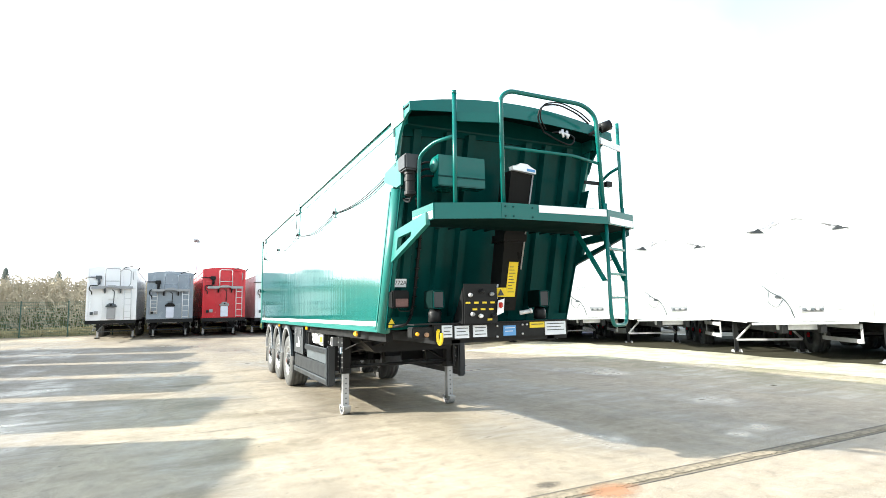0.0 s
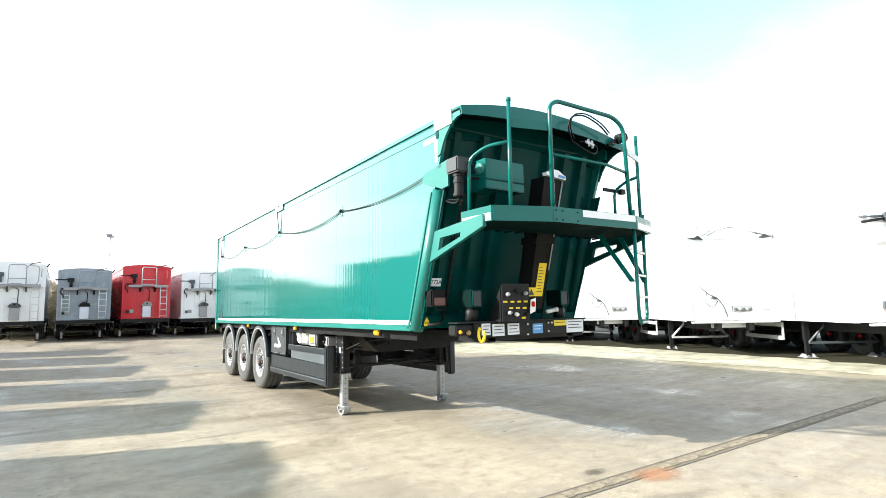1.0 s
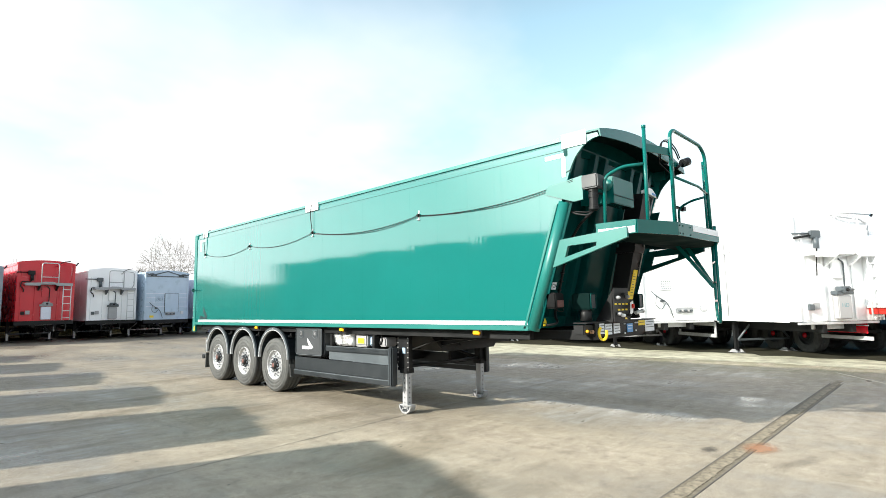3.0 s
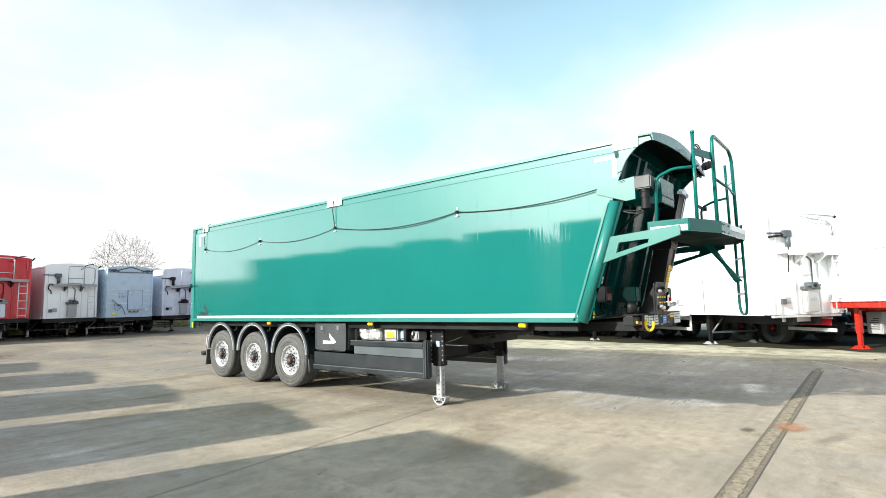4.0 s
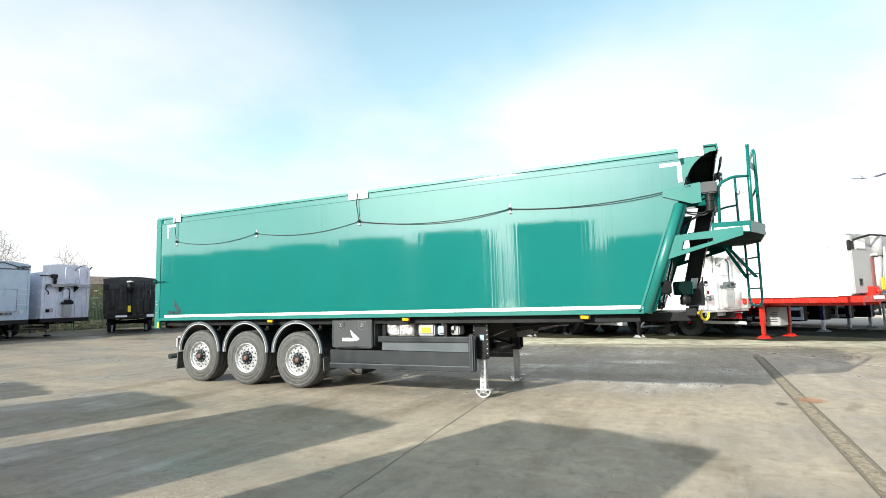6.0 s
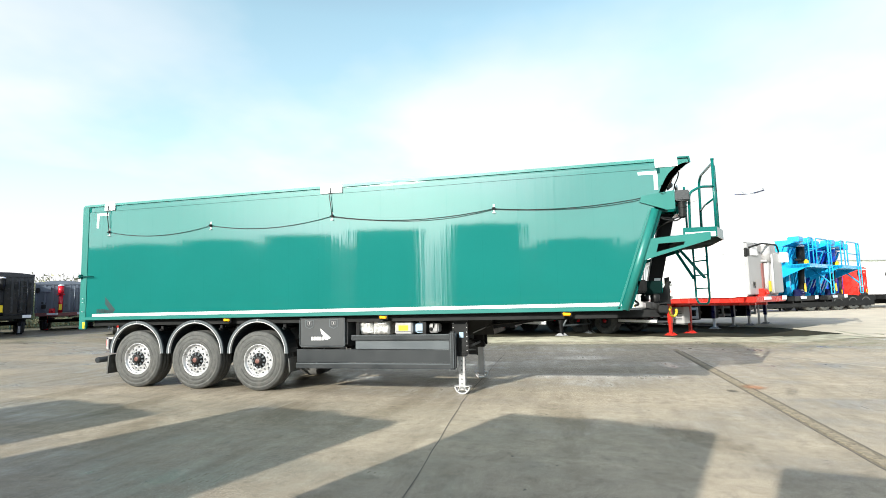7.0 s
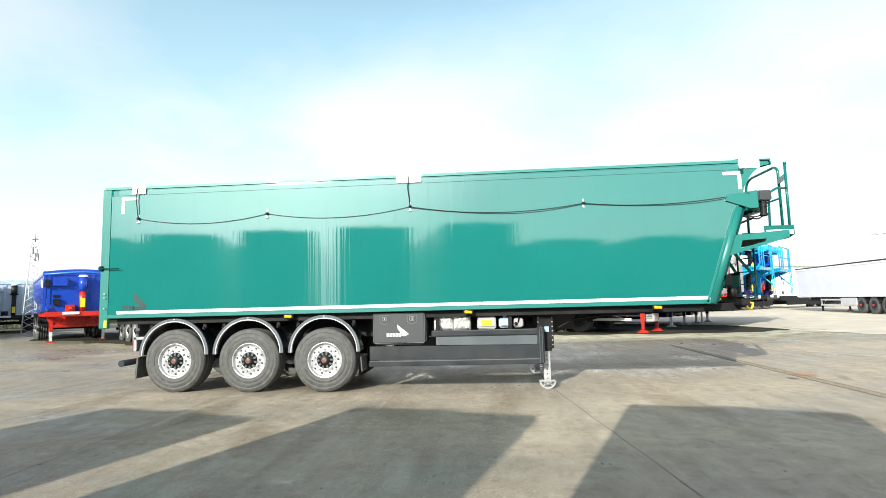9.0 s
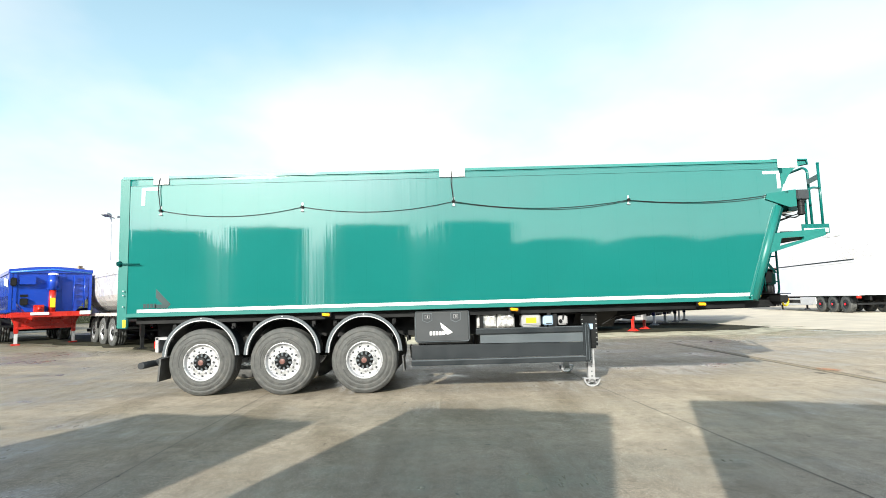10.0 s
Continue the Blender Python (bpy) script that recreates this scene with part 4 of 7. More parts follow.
for x, dy in ((3.72, 0.0), (4.1, 0.12)):
    made("ladder_stay", GREENP, RIG, (prism, [(5.0, 2.4), (4.94, 2.4), (4.52 + dy * 0.9, 1.83), (4.58 + dy * 0.9, 1.83)], "x", x, x + 0.02))

# control box, ram, hose loop
RAMM = mat("ram_housing", (0.009, 0.0095, 0.0098), 0.35, vary=0.2, spec=0.1)
cbox = made("control_box", GREENP, RIG, (box, 2.13, 2.67, 5.08, 5.24, 2.81, 3.13, 0.008), (box, 2.3, 2.5, 5.24, 5.6, 2.86, 3.08), label="green control box on the front wall")
made("side_bulge", GREENS, cbox, (lathe, [(0.075, 0.0), (0.07, -0.03), (0.045, -0.045)], (2.135, 5.16, 3.03), "x", 18))
made("lid_edge", GREEND, cbox, (box, 2.125, 2.665, 5.072, 5.0795, 2.9, 2.915, 0.002))
for z in (2.93, 3.0, 3.07):
    made("gland", BLACK, cbox, (tube, [(2.13, 5.2, z), (2.04, 5.22, z), (2.0, 5.3, z - 0.03)], 0.012, 8, 0.03))
def slab(bm, low, high, thick):
    """A leaning board: low and high are (x0, x1, y, z) of its front edge below and above."""
    fs, rows = [], []
    for x0, x1, y, z in (low, high):
        rows.append([bm.verts.new(c) for c in ((x0, y, z), (x1, y, z), (x1, y + thick, z), (x0, y + thick, z))])
    a, b = rows
    for k in range(4):
        m = (k + 1) % 4
        fs.append(bm.faces.new((a[k], a[m], b[m], b[k])))
    fs += [bm.faces.new(a[::-1]), bm.faces.new(b)]
    bmesh.ops.recalc_face_normals(bm, faces=fs)


def ram_y(z):
    return 5.09 + (3.05 - z) * 0.235


ram = made("tipping_ram", RAMM, RIG, (slab, (XC - 0.12, XC + 0.1, ram_y(1.55), 1.55), (XC - 0.115, XC + 0.16, ram_y(3.05), 3.05), 0.22), label="black hydraulic tipping ram housing")
made("ram_head", WHITE, ram, (prism, [(XC - 0.115, 3.045), (XC + 0.178, 3.02), (XC + 0.178, 3.065), (XC + 0.13, 3.085), (XC + 0.07, 3.12), (XC - 0.02, 3.125), (XC - 0.06, 3.095), (XC - 0.125, 3.085)], "y", 5.05, 5.12), label="white ram head plate")
made("head_badge", BLUEL, ram, (prism, [(XC + 0.06, 3.043), (XC + 0.165, 3.036), (XC + 0.165, 3.062), (XC + 0.06, 3.07)], "y", 5.044, 5.0495))
made("ram_pipe", UNIT, ram, (tube, [(XC + 0.165, ram_y(3.02) - 0.01, 3.02), (XC + 0.12, ram_y(2.0) - 0.01, 2.0)], 0.008))
made("ram_collar", RAMM, ram, (slab, (XC - 0.14, XC + 0.15, ram_y(2.3) - 0.02, 2.3), (XC - 0.14, XC + 0.155, ram_y(2.38) - 0.02, 2.38), 0.26))
for z in (2.2, 2.26, 2.32):
    y = wall_at(z) - 0.055
    made("backing_bolt", GALV, ram, (tube, [(XC - 0.36, y, z), (XC - 0.36, y - 0.015, z)], 0.012, 8))
XW = XC - 0.045
made("ram_label", LABEL, ram, (slab, (XC - 0.127, XC - 0.122, ram_y(1.68) + 0.03, 1.68), (XC - 0.131, XC - 0.126, ram_y(1.84) + 0.03, 1.84), 0.1), label="white ram label")
yel = made("warning_sheet", YELLOW, ram, (slab, (XW, XW + 0.12, ram_y(1.7) - 0.006, 1.7), (XW + 0.01, XW + 0.13, ram_y(2.08) - 0.006, 2.08), 0.005), (slab, (XW - 0.13, XW, ram_y(1.7) - 0.006, 1.7), (XW - 0.13, XW, ram_y(1.8) - 0.006, 1.8), 0.005), label="yellow warning sheet with fine print")
for k in range(9):
    z = 1.75 + 0.034 * k
    made("print_line", INK, yel, (slab, (XW + 0.02, XW + 0.1 - 0.015 * (k % 3), ram_y(z) - 0.009, z), (XW + 0.02, XW + 0.1 - 0.015 * (k % 3), ram_y(z + 0.007) - 0.009, z + 0.007), 0.002))
made("print_triangle", INK, yel, (prism, [(XW - 0.11, 1.715), (XW - 0.03, 1.715), (XW - 0.07, 1.785)], "y", ram_y(1.75) - 0.017, ram_y(1.75) - 0.013))
loop_ = [(3.4, 5.02, 3.5), (3.28, 4.97, 3.62), (3.32, 4.95, 3.76), (3.55, 4.95, 3.82), (3.85, 4.96, 3.74), (4.0, 4.98, 3.66)]
tail_ = [(3.4, 5.02, 3.5), (3.55, 4.97, 3.4), (3.72, 4.96, 3.36), (3.8, 4.97, 3.46), (3.66, 4.98, 3.52), (3.5, 5.0, 3.5)]
made("hose_loop", CABLE, RIG, (tube, loop_, 0.0095, 8, 0.12), (tube, [(x + 0.02, y - 0.012, z + 0.022) for x, y, z in loop_], 0.008, 8, 0.12), (tube, tail_, 0.0095, 8, 0.1), label="coiled twin black hose over the front hood")
made("hose_joint", GALV, RIG, (tube, [(3.57, 4.96, 3.5), (3.69, 4.95, 3.47)], 0.017, 10), (tube, [(3.6, 4.94, 3.44), (3.6, 4.95, 3.53)], 0.013, 8), (tube, [(3.66, 4.94, 3.43), (3.66, 4.95, 3.52)], 0.015, 8))
cam_ = made("work_light", BLACK, RIG, (tube, [(4.2, 5.0, 3.64), (4.3, 4.95, 3.68)], 0.06, 16), (tube, [(4.05, 5.03, 3.55), (4.2, 5.0, 3.64)], 0.02), label="black round work light")
made("light_glass", GALV, cam_, (tube, [(4.3, 4.95, 3.68), (4.306, 4.947, 3.683)], 0.045, 16))
con = made("conduit", CABLE, RIG, (tube, [(1.98, 5.3, 2.7), (2.1, 5.5, 2.62), (2.21, wall_at(2.4) - 0.04, 2.4), (2.2, wall_at(1.7) - 0.04, 1.7), (2.18, wall_at(1.52) - 0.05, 1.52), (2.08, 5.86, 1.42), (1.95, 5.95, 1.4)], 0.016, 8, 0.06), label="black cable bundle tied down the front wall")
for i in range(8):
    z = 1.62 + 0.105 * i
    made("cable_tie", RAMM, con, (box, 2.183, 2.229, wall_at(z) - 0.062, wall_at(z) - 0.015, z - 0.006, z + 0.006, 0.002))
plate_ = made("white_label", LABEL, RIG, (slab, (1.885, 2.085, wall_at(1.83) - 0.055, 1.83), (1.885, 2.085, wall_at(1.92) - 0.055, 1.92), 0.005), label="white label with dark stock number")
txt = bpy.data.curves.new("stock_number", "FONT")
txt.body, txt.size, txt.align_x, txt.align_y = "15772A", 0.066, "CENTER", "CENTER"
txt.extrude = 0.0008
num = new("stock_number", txt)
num.data.materials.append(INK)
num.parent = plate_
lean_ = math.atan2(6.06 - 5.5, 3.5 - 1.36)
num.matrix_basis = Matrix.Translation((1.985, wall_at(1.875) - 0.0565, 1.875)) @ Matrix.Rotation(radians(90) + lean_, 4, "X")
dbox = made("document_box", RAMM, RIG, (box, 1.88, 2.075, 5.76, 5.9, 1.6, 1.79, 0.015))
made("box_window", BADGEM, dbox, (box, 1.915, 2.06, 5.757, 5.7599, 1.615, 1.7, 0.002))
made("box_wire", CABLE, dbox, (tube, [(1.96, 5.8, 1.6), (1.965, 5.79, 1.57), (2.08, 5.78, 1.565), (2.12, 5.8, 1.6)], 0.006, 6, 0.02))

# ---- chassis
ch = made("chassis", BLACK, RIG, (box, XC - 0.62, XC + 0.62, 9.6, 15.9, 1.0, 1.04), label="black steel chassis")
for x in (XC - 0.62, XC + 0.62):
    made("long_beam", BLACK, ch, (prism, [(5.5, 1.33), (16.0, 1.33), (16.0, 0.98), (9.6, 0.86), (8.4, 1.02), (7.4, 1.18), (5.5, 1.2)], "x", x - 0.05, x + 0.05))
for y in (7.9, 8.7, 10.2, 11.6, 13.0, 14.3, 15.6):
    made("cross_beam", BLACK, ch, (box, XC - 0.6, XC + 0.6, y - 0.05, y + 0.05, 1.06, 1.24))
made("neck_plate", BLACK, ch, (box, XC - 0.85, XC + 0.85, 5.5, 8.2, 1.215, 1.33), (prism, [(2.2, 1.22), (4.0, 1.22), (3.75, 0.95), (2.5, 0.95)], "y", 8.2, 8.9))
for x in (XN + 0.16, XF - 0.16):
    made("outrigger_rail", BLACK, ch, (box, x - 0.04, x + 0.04, 6.2, 16.1, 1.22, 1.33))
bar = made("front_beam", BLACK, RIG, (box, 2.2, 3.94, 5.44, 5.56, 1.255, 1.42, 0.01), (box, 1.98, 3.94, 5.42, 5.6, 1.42, 1.432), label="black front beam with labels and couplings")
for x0, x1, z0, z1, m_ in ((2.3, 2.42, 1.285, 1.41, LABEL), (2.45, 2.62, 1.27, 1.4, LABEL), (2.67, 2.84, 1.275, 1.4, LABEL), (3.05, 3.21, 1.275, 1.385, BLUEL), (3.4, 3.6, 1.35, 1.415, YELLOW), (3.61, 3.9, 1.262, 1.415, LABEL)):
    lab = made("label", m_, bar, (box, x0, x1, 5.43, 5.4385, z0, z1))
    for i in range(3):
        z = z1 - 0.03 - 0.035 * i
        if z > z0 + 0.015:
            made("label_print", INK if m_ != BLUEL else LABEL, lab, (box, x0 + 0.02, x0 + (x1 - x0) * (0.9 - 0.15 * (i % 2)), 5.425, 5.4295, z, z + 0.008))
for x, z in ((2.97, 1.385), (2.97, 1.27), (3.3, 1.39), (3.3, 1.29), (3.36, 1.39)):
    made("bolt", GALV, bar, (lathe, [(0.012, 0.0), (0.012, -0.015), (0.008, -0.02)], (x, 5.44, z), "y", 6))
made("coupling_hook", YELLOW, RIG, (tube, [(2.24, 5.36 + 0.05 * math.sin(a_), 1.3 + 0.075 * math.cos(a_)) for a_ in np.linspace(0.5, 5.2, 16)], 0.017, 10), label="yellow ring-shaped coupling hook")
made("side_lamp_bracket", BLACK, RIG, (box, 1.98, 2.28, 5.46, 5.6, 1.29, 1.4, 0.01))
made("front_lamp", AMBER, RIG, (lathe, [(0.02, 0), (0.02, -0.02), (0.014, -0.03)], (2.03, 5.46, 1.33), "y", 16), label="round amber lamp")
made("coil_ring", RUSTY, RIG, *[(lathe, [(0.018, 0), (0.024, -0.01), (0.018, -0.02)], (2.13, 5.46 - 0.02 * i, 1.32), "y", 16) for i in range(2)], label="stacked orange air couplings")

PX = -0.055
pan = made("coupling_panel", BLACK, RIG, (prism, [(5.34, 1.42), (5.36, 1.42), (5.36, 1.84), (5.34, 1.84)], "x", 2.58 + PX, 2.98 + PX), (prism, [(5.36, 1.42), (5.6, 1.42), (5.36, 1.8)], "x", 2.57 + PX, 2.59 + PX), label="black air and electric coupling panel")
for i, (x, z) in enumerate(((2.62, 1.64), (2.72, 1.64), (2.82, 1.64), (2.92, 1.64), (2.7, 1.57), (2.8, 1.57), (2.9, 1.57), (2.88, 1.46))):
    made("port_label", YELLOW, pan, (box, x + PX - 0.027, x + PX + 0.027, 5.333, 5.3395, z - 0.01, z + 0.01))
for x, z, m_ in ((2.64, 1.72, LAMPM), (2.78, 1.76, BLACK), (2.9, 1.73, LAMPM), (2.76, 1.5, WHITE), (2.66, 1.52, LAMPM), (2.92, 1.5, BLACK)):
    made("port", m_, pan, (lathe, [(0.02, 0), (0.024, -0.02), (0.018, -0.045), (0.012, -0.05)], (x + PX, 5.335, z), "y", 14))
made("red_handle", REDL, pan, (box, 2.915, 2.955, 5.27, 5.3, 1.58, 1.64, 0.008))
made("tag", WHITE, pan, (prism, [(2.9, 1.5), (2.985, 1.53), (3.0, 1.68), (2.92, 1.66)], "y", 5.31, 5.315))
made("valve", GALV, RIG, (tube, [(3.25, 5.4, 1.52), (3.36, 5.36, 1.54)], 0.024, 12), (tube, [(3.36, 5.36, 1.54), (3.38, 5.355, 1.545)], 0.03, 12))
for x in (2.3, 3.66):
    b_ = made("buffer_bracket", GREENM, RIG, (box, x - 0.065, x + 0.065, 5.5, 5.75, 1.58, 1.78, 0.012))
    made("buffer_hole", INK, b_, (box, x - 0.05, x + 0.05, 5.495, 5.4995, 1.6, 1.76))
    made("hole_frame", GREEND, b_, (tube, [(x, 5.494, 1.59), (x + 0.06, 5.494, 1.59), (x + 0.06, 5.494, 1.77), (x - 0.06, 5.494, 1.77), (x - 0.06, 5.494, 1.59), (x, 5.494, 1.59)], 0.007, 8, 0.025))
    made("air_bag", BLACK, b_, (lathe, [(0.05, -0.14), (0.075, -0.13), (0.068, -0.08), (0.075, -0.04), (0.05, 0.0)], (x, 5.6, 1.58), "z", 18))

# ---- landing legs
for x, s in ((2.17, -1), (3.97, 1)):
    leg = made("landing_leg", BLACK, RIG, (box, x - 0.065, x + 0.065, 8.64, 8.78, 0.62, 1.3, 0.008), (box, x - 0.08, x + 0.08, 8.62, 8.8, 0.62, 0.7, 0.008), label="black landing leg with galvanised foot")
    made("inner_leg", LEGM, leg, (box, x - 0.05, x + 0.05, 8.655, 8.765, 0.07, 0.63, 0.006))
    for i in range(6):
        made("peg_hole", INK, leg, (box, *sorted((x + s * 0.05, x + s * 0.0515)), 8.7, 8.72, 0.16 + 0.075 * i, 0.18 + 0.075 * i))
        made("peg_hole", INK, leg, (box, x - 0.01, x + 0.01, 8.6535, 8.655, 0.16 + 0.075 * i, 0.18 + 0.075 * i))
    made("foot", LEGM, leg, (fender, x - 0.055, x + 0.055, 8.71, 0.135, 0.113, 180, 360, 0.022),
         (box, x - 0.055, x + 0.055, 8.575, 8.845, 0.118, 0.137, 0.004),
         (prism, [(8.7, 0.12), (8.72, 0.12), (8.8, 0.055), (8.785, 0.042)], "x", x - 0.05, x + 0.05),
         (prism, [(8.7, 0.12), (8.72, 0.12), (8.635, 0.042), (8.62, 0.055)], "x", x - 0.05, x + 0.05), label="galvanised half-moon foot")
    fx = x + s * 0.067
    made("leg_flange", BLACK, leg, (box, *sorted((x + s * 0.03, fx)), 8.585, 8.85, 0.66, 1.32))
    for i in range(8):
        for y in (8.603, 8.832):
            made("bolt", GALV, leg, (lathe, [(0.009, 0.0), (0.009, s * 0.01), (0.005, s * 0.013)], (fx, y, 0.72 + 0.075 * i), "x", 6))
made("leg_stay", BLACK, RIG, (tube, [(2.17, 8.71, 0.72), (3.97, 8.71, 0.72)], 0.025), (tube, [(2.4, 9.6, 1.0), (2.2, 8.75, 0.72)], 0.025), (tube, [(3.75, 9.6, 1.0), (3.95, 8.75, 0.72)], 0.025))
made("leg_label", PALEBLUE, RIG, (box, 2.094, 2.1005, 8.66, 8.73, 0.93, 1.02))

# ---- running gear
AX = (12.405, 13.715, 15.02)
for y in AX:
    made("axle", BLACK, RIG, (tube, [(2.1, y, 0.53), (4.13, y, 0.53)], 0.07, 14), (box, 2.5, 2.62, y - 0.3, y + 0.35, 0.5, 0.62), (box, 3.61, 3.73, y - 0.3, y + 0.35, 0.5, 0.62))
    for x in (2.56, 3.67):
        made("air_spring", RUBBER, RIG, (lathe, [(0.1, 0.0), (0.13, 0.04), (0.12, 0.18), (0.13, 0.32), (0.1, 0.36)], (x, y + 0.3, 0.62), "z", 16))
        made("hanger", BLACK, RIG, (prism, [(y - 0.42, 1.1), (y - 0.2, 1.1), (y - 0.26, 0.5), (y - 0.36, 0.5)], "x", x - 0.06, x + 0.06))
    for x, fl in ((2.1, False), (4.13, True)):
        w = wheel(RIG, (x, y, 0.53 + rise(x, y)), fl)
        shared("hub_badge", BADGE, w, (0, 0, 0), 0, "red hub badge")


for y in AX:
    for x0, x1, lip in ((1.9, 2.3, 1.9), (3.93, 4.33, 4.33)):
        fd = made("mudguard", PLASTIC, RIG, (fender, x0, x1, y, 0.69, 0.56, 0, 180, 0.012), label="dark plastic mudguard with pale edge")
        made("guard_edge", PLASTICL, fd, (fender, lip - 0.02, lip + 0.02, y, 0.69, 0.565, 0, 180, 0.05))
        made("guard_bead", GALV, fd, (fender, lip - 0.026, lip + 0.026, y, 0.69, 0.557, 0, 180, 0.012))
        made("guard_cap", GALV, fd, (box, lip - 0.024, lip + 0.024, y - 0.015, y + 0.015, 1.277, 1.295, 0.004))
        for q in (-0.48, 0.48):
            made("guard_clamp", BLACK, fd, (box, x0 + 0.1, x0 + 0.18, y + q - 0.03, y + q + 0.03, 1.1, 1.2, 0.008), (tube, [(x0 + 0.05, y + q, 1.13), (x0 + 0.5, y + q, 1.15)], 0.018))
for x in (2.1, 4.13):
    made("mud_flap", RUBBER, RIG, (prism, [(15.66, 0.66), (15.69, 0.66), (15.72, 0.3), (15.69, 0.3)], "x", x - 0.19, x + 0.19))
    made("mud_flap", RUBBER, RIG, (prism, [(11.8, 0.6), (11.78, 0.6), (11.76, 0.36), (11.78, 0.36)], "x", x - 0.19, x + 0.19))
bump = made("rear_bumper", PLASTIC, RIG, (tube, [(1.98, 16.02, 0.55), (4.25, 16.02, 0.55)], 0.055, 16), (prism, [(15.65, 0.62), (15.72, 0.72), (16.05, 0.58), (16.02, 0.5)], "x", 2.35, 2.41), (prism, [(15.65, 0.62), (15.72, 0.72), (16.05, 0.58), (16.02, 0.5)], "x", 3.82, 3.88), label="round grey underrun bumper")
for x in (2.08, 4.15):
    tl = made("tail_lamp", UNIT, RIG, (box, x - 0.14, x + 0.14, 15.72, 15.78, 0.76, 1.0, 0.008), (prism, [(15.5, 1.0), (15.78, 1.0), (15.78, 0.96), (15.5, 0.96)], "x", x - 0.14, x - 0.1), label="galvanised tail lamp bracket")
    made("lamp_lens", REDL, tl, (box, x - 0.12, x + 0.12, 15.78, 15.81, 0.82, 0.94, 0.008))
for y in (13.0, 9.98, 6.96):
    for x, s in ((XN + 0.03, -1), (XF - 0.03, 1)):
        lmp = made("side_marker", BLACK, RIG, (box, *sorted((x, x + s * 0.03)), y - 0.08, y + 0.08, 1.255, 1.335, 0.005))
        made("marker_lens", AMBER, lmp, (box, *sorted((x + s * 0.03, x + s * 0.055)), y - 0.065, y + 0.065, 1.265, 1.325, 0.015), label="amber side marker lens")

# ---- side guard, toolbox, canisters
for x, s in ((1.93, -1), (4.3, 1)):
    a = lambda d0, d1: sorted((x - s * d0, x - s * d1))
    sg = made("side_guard", PLASTIC, RIG, (prism, [(8.86, 0.53), (8.86, 0.74), (11.64, 0.76), (11.64, 0.53)], "x", *a(0.006, 0.035)), label="dark grey plastic side guard")
    made("lower_board", PLASTIC, sg, (box, *a(-0.018, 0.03), 8.8, 11.65, 0.43, 0.525, 0.008))
    made("lower_lip", PLASTICL, sg, (box, *a(-0.021, -0.017), 8.81, 11.64, 0.506, 0.522, 0.0015))
    made("recess_panel", PLASTICL, sg, (prism, [(8.86, 0.745), (8.86, 0.9), (10.53, 0.905), (10.53, 0.762)], "x", *a(0.022, 0.04)))
    made("upper_board", PLASTIC, sg, (box, *a(-0.012, 0.03), 8.86, 10.6, 0.905, 0.985, 0.01))
    made("upper_lip", PLASTICL, sg, (box, *a(-0.006, 0.012), 8.87, 10.6, 0.986, 0.998, 0.003))
    made("end_post", PLASTIC, sg, (box, *a(-0.03, 0.1), 8.76, 8.87, 0.425, 1.04, 0.022))
    made("post_groove", PLASTICL, sg, (box, *a(-0.033, -0.03), 8.79, 8.797, 0.45, 1.02), (box, *a(-0.033, -0.03), 8.833, 8.84, 0.45, 1.02))
    for y in (9.3, 10.5, 11.5):
        made("guard_arm", BLACK, sg, (box, *a(0.04, 0.5), y - 0.03, y + 0.03, 0.6, 1.2))
tb = made("toolbox", TBOX, RIG, (box, 1.93, 2.45, 10.69, 11.59, 0.79, 1.315, 0.045), label="dark plastic toolbox with two locks")
made("box_rim", TBOX, tb, (box, 1.912, 1.9295, 10.72, 11.56, 0.815, 1.29, 0.008))
made("box_bead", PLASTICL, tb, (tube, [(1.912, 11.0, 0.81), (1.912, 10.71, 0.81), (1.912, 10.71, 1.3), (1.912, 11.57, 1.3), (1.912, 11.57, 0.81), (1.912, 11.0, 0.81)], 0.007, 6, 0.04))
made("box_face", TBOX, tb, (box, 1.91, 1.9148, 10.78, 11.5, 0.86, 1.25, 0.003))
for y in (10.92, 11.38):
    shield = [(y - 0.082, 1.27), (y + 0.082, 1.27), (y + 0.082, 1.15), (y, 1.11), (y - 0.082, 1.15)]
    made("lock", PLASTICL, tb, (prism, shield, "x", 1.9045, 1.9099), label="shield-shaped lock plate")
    made("lock_face", INK, tb, (prism, [(y + (p_ - y) * 0.86, 1.2 + (q_ - 1.2) * 0.84) for p_, q_ in shield], "x", 1.901, 1.9044))
    made("lock_key", UNIT, tb, (tube, [(1.9, y + 0.035, 1.18), (1.9, y + 0.035, 1.24), (1.9, y - 0.035, 1.24), (1.9, y - 0.035, 1.18), (1.9, y + 0.035, 1.18)], 0.003, 6), (box, 1.898, 1.9009, y - 0.012, y + 0.002, 1.19, 1.23))
made("box_lip", BLACK, tb, (box, 1.925, 2.3, 10.75, 11.53, 0.782, 0.7995))
made("print_bar", INK, tb, (box, 1.9085, 1.9099, 10.8, 10.93, 0.885, 0.905))
made("box_mark", TAPE, tb, (prism, [(11.17, 1.115), (11.155, 1.035), (11.09, 0.96), (11.1, 0.935), (11.05, 0.92), (10.975, 0.955)], "x", 1.9055, 1.9095), *[(box, 1.9055, 1.9095, 11.345 - 0.05 * i - 0.038, 11.345 - 0.05 * i, 0.915, 0.975) for i in range(5)], label="plain white emblem")
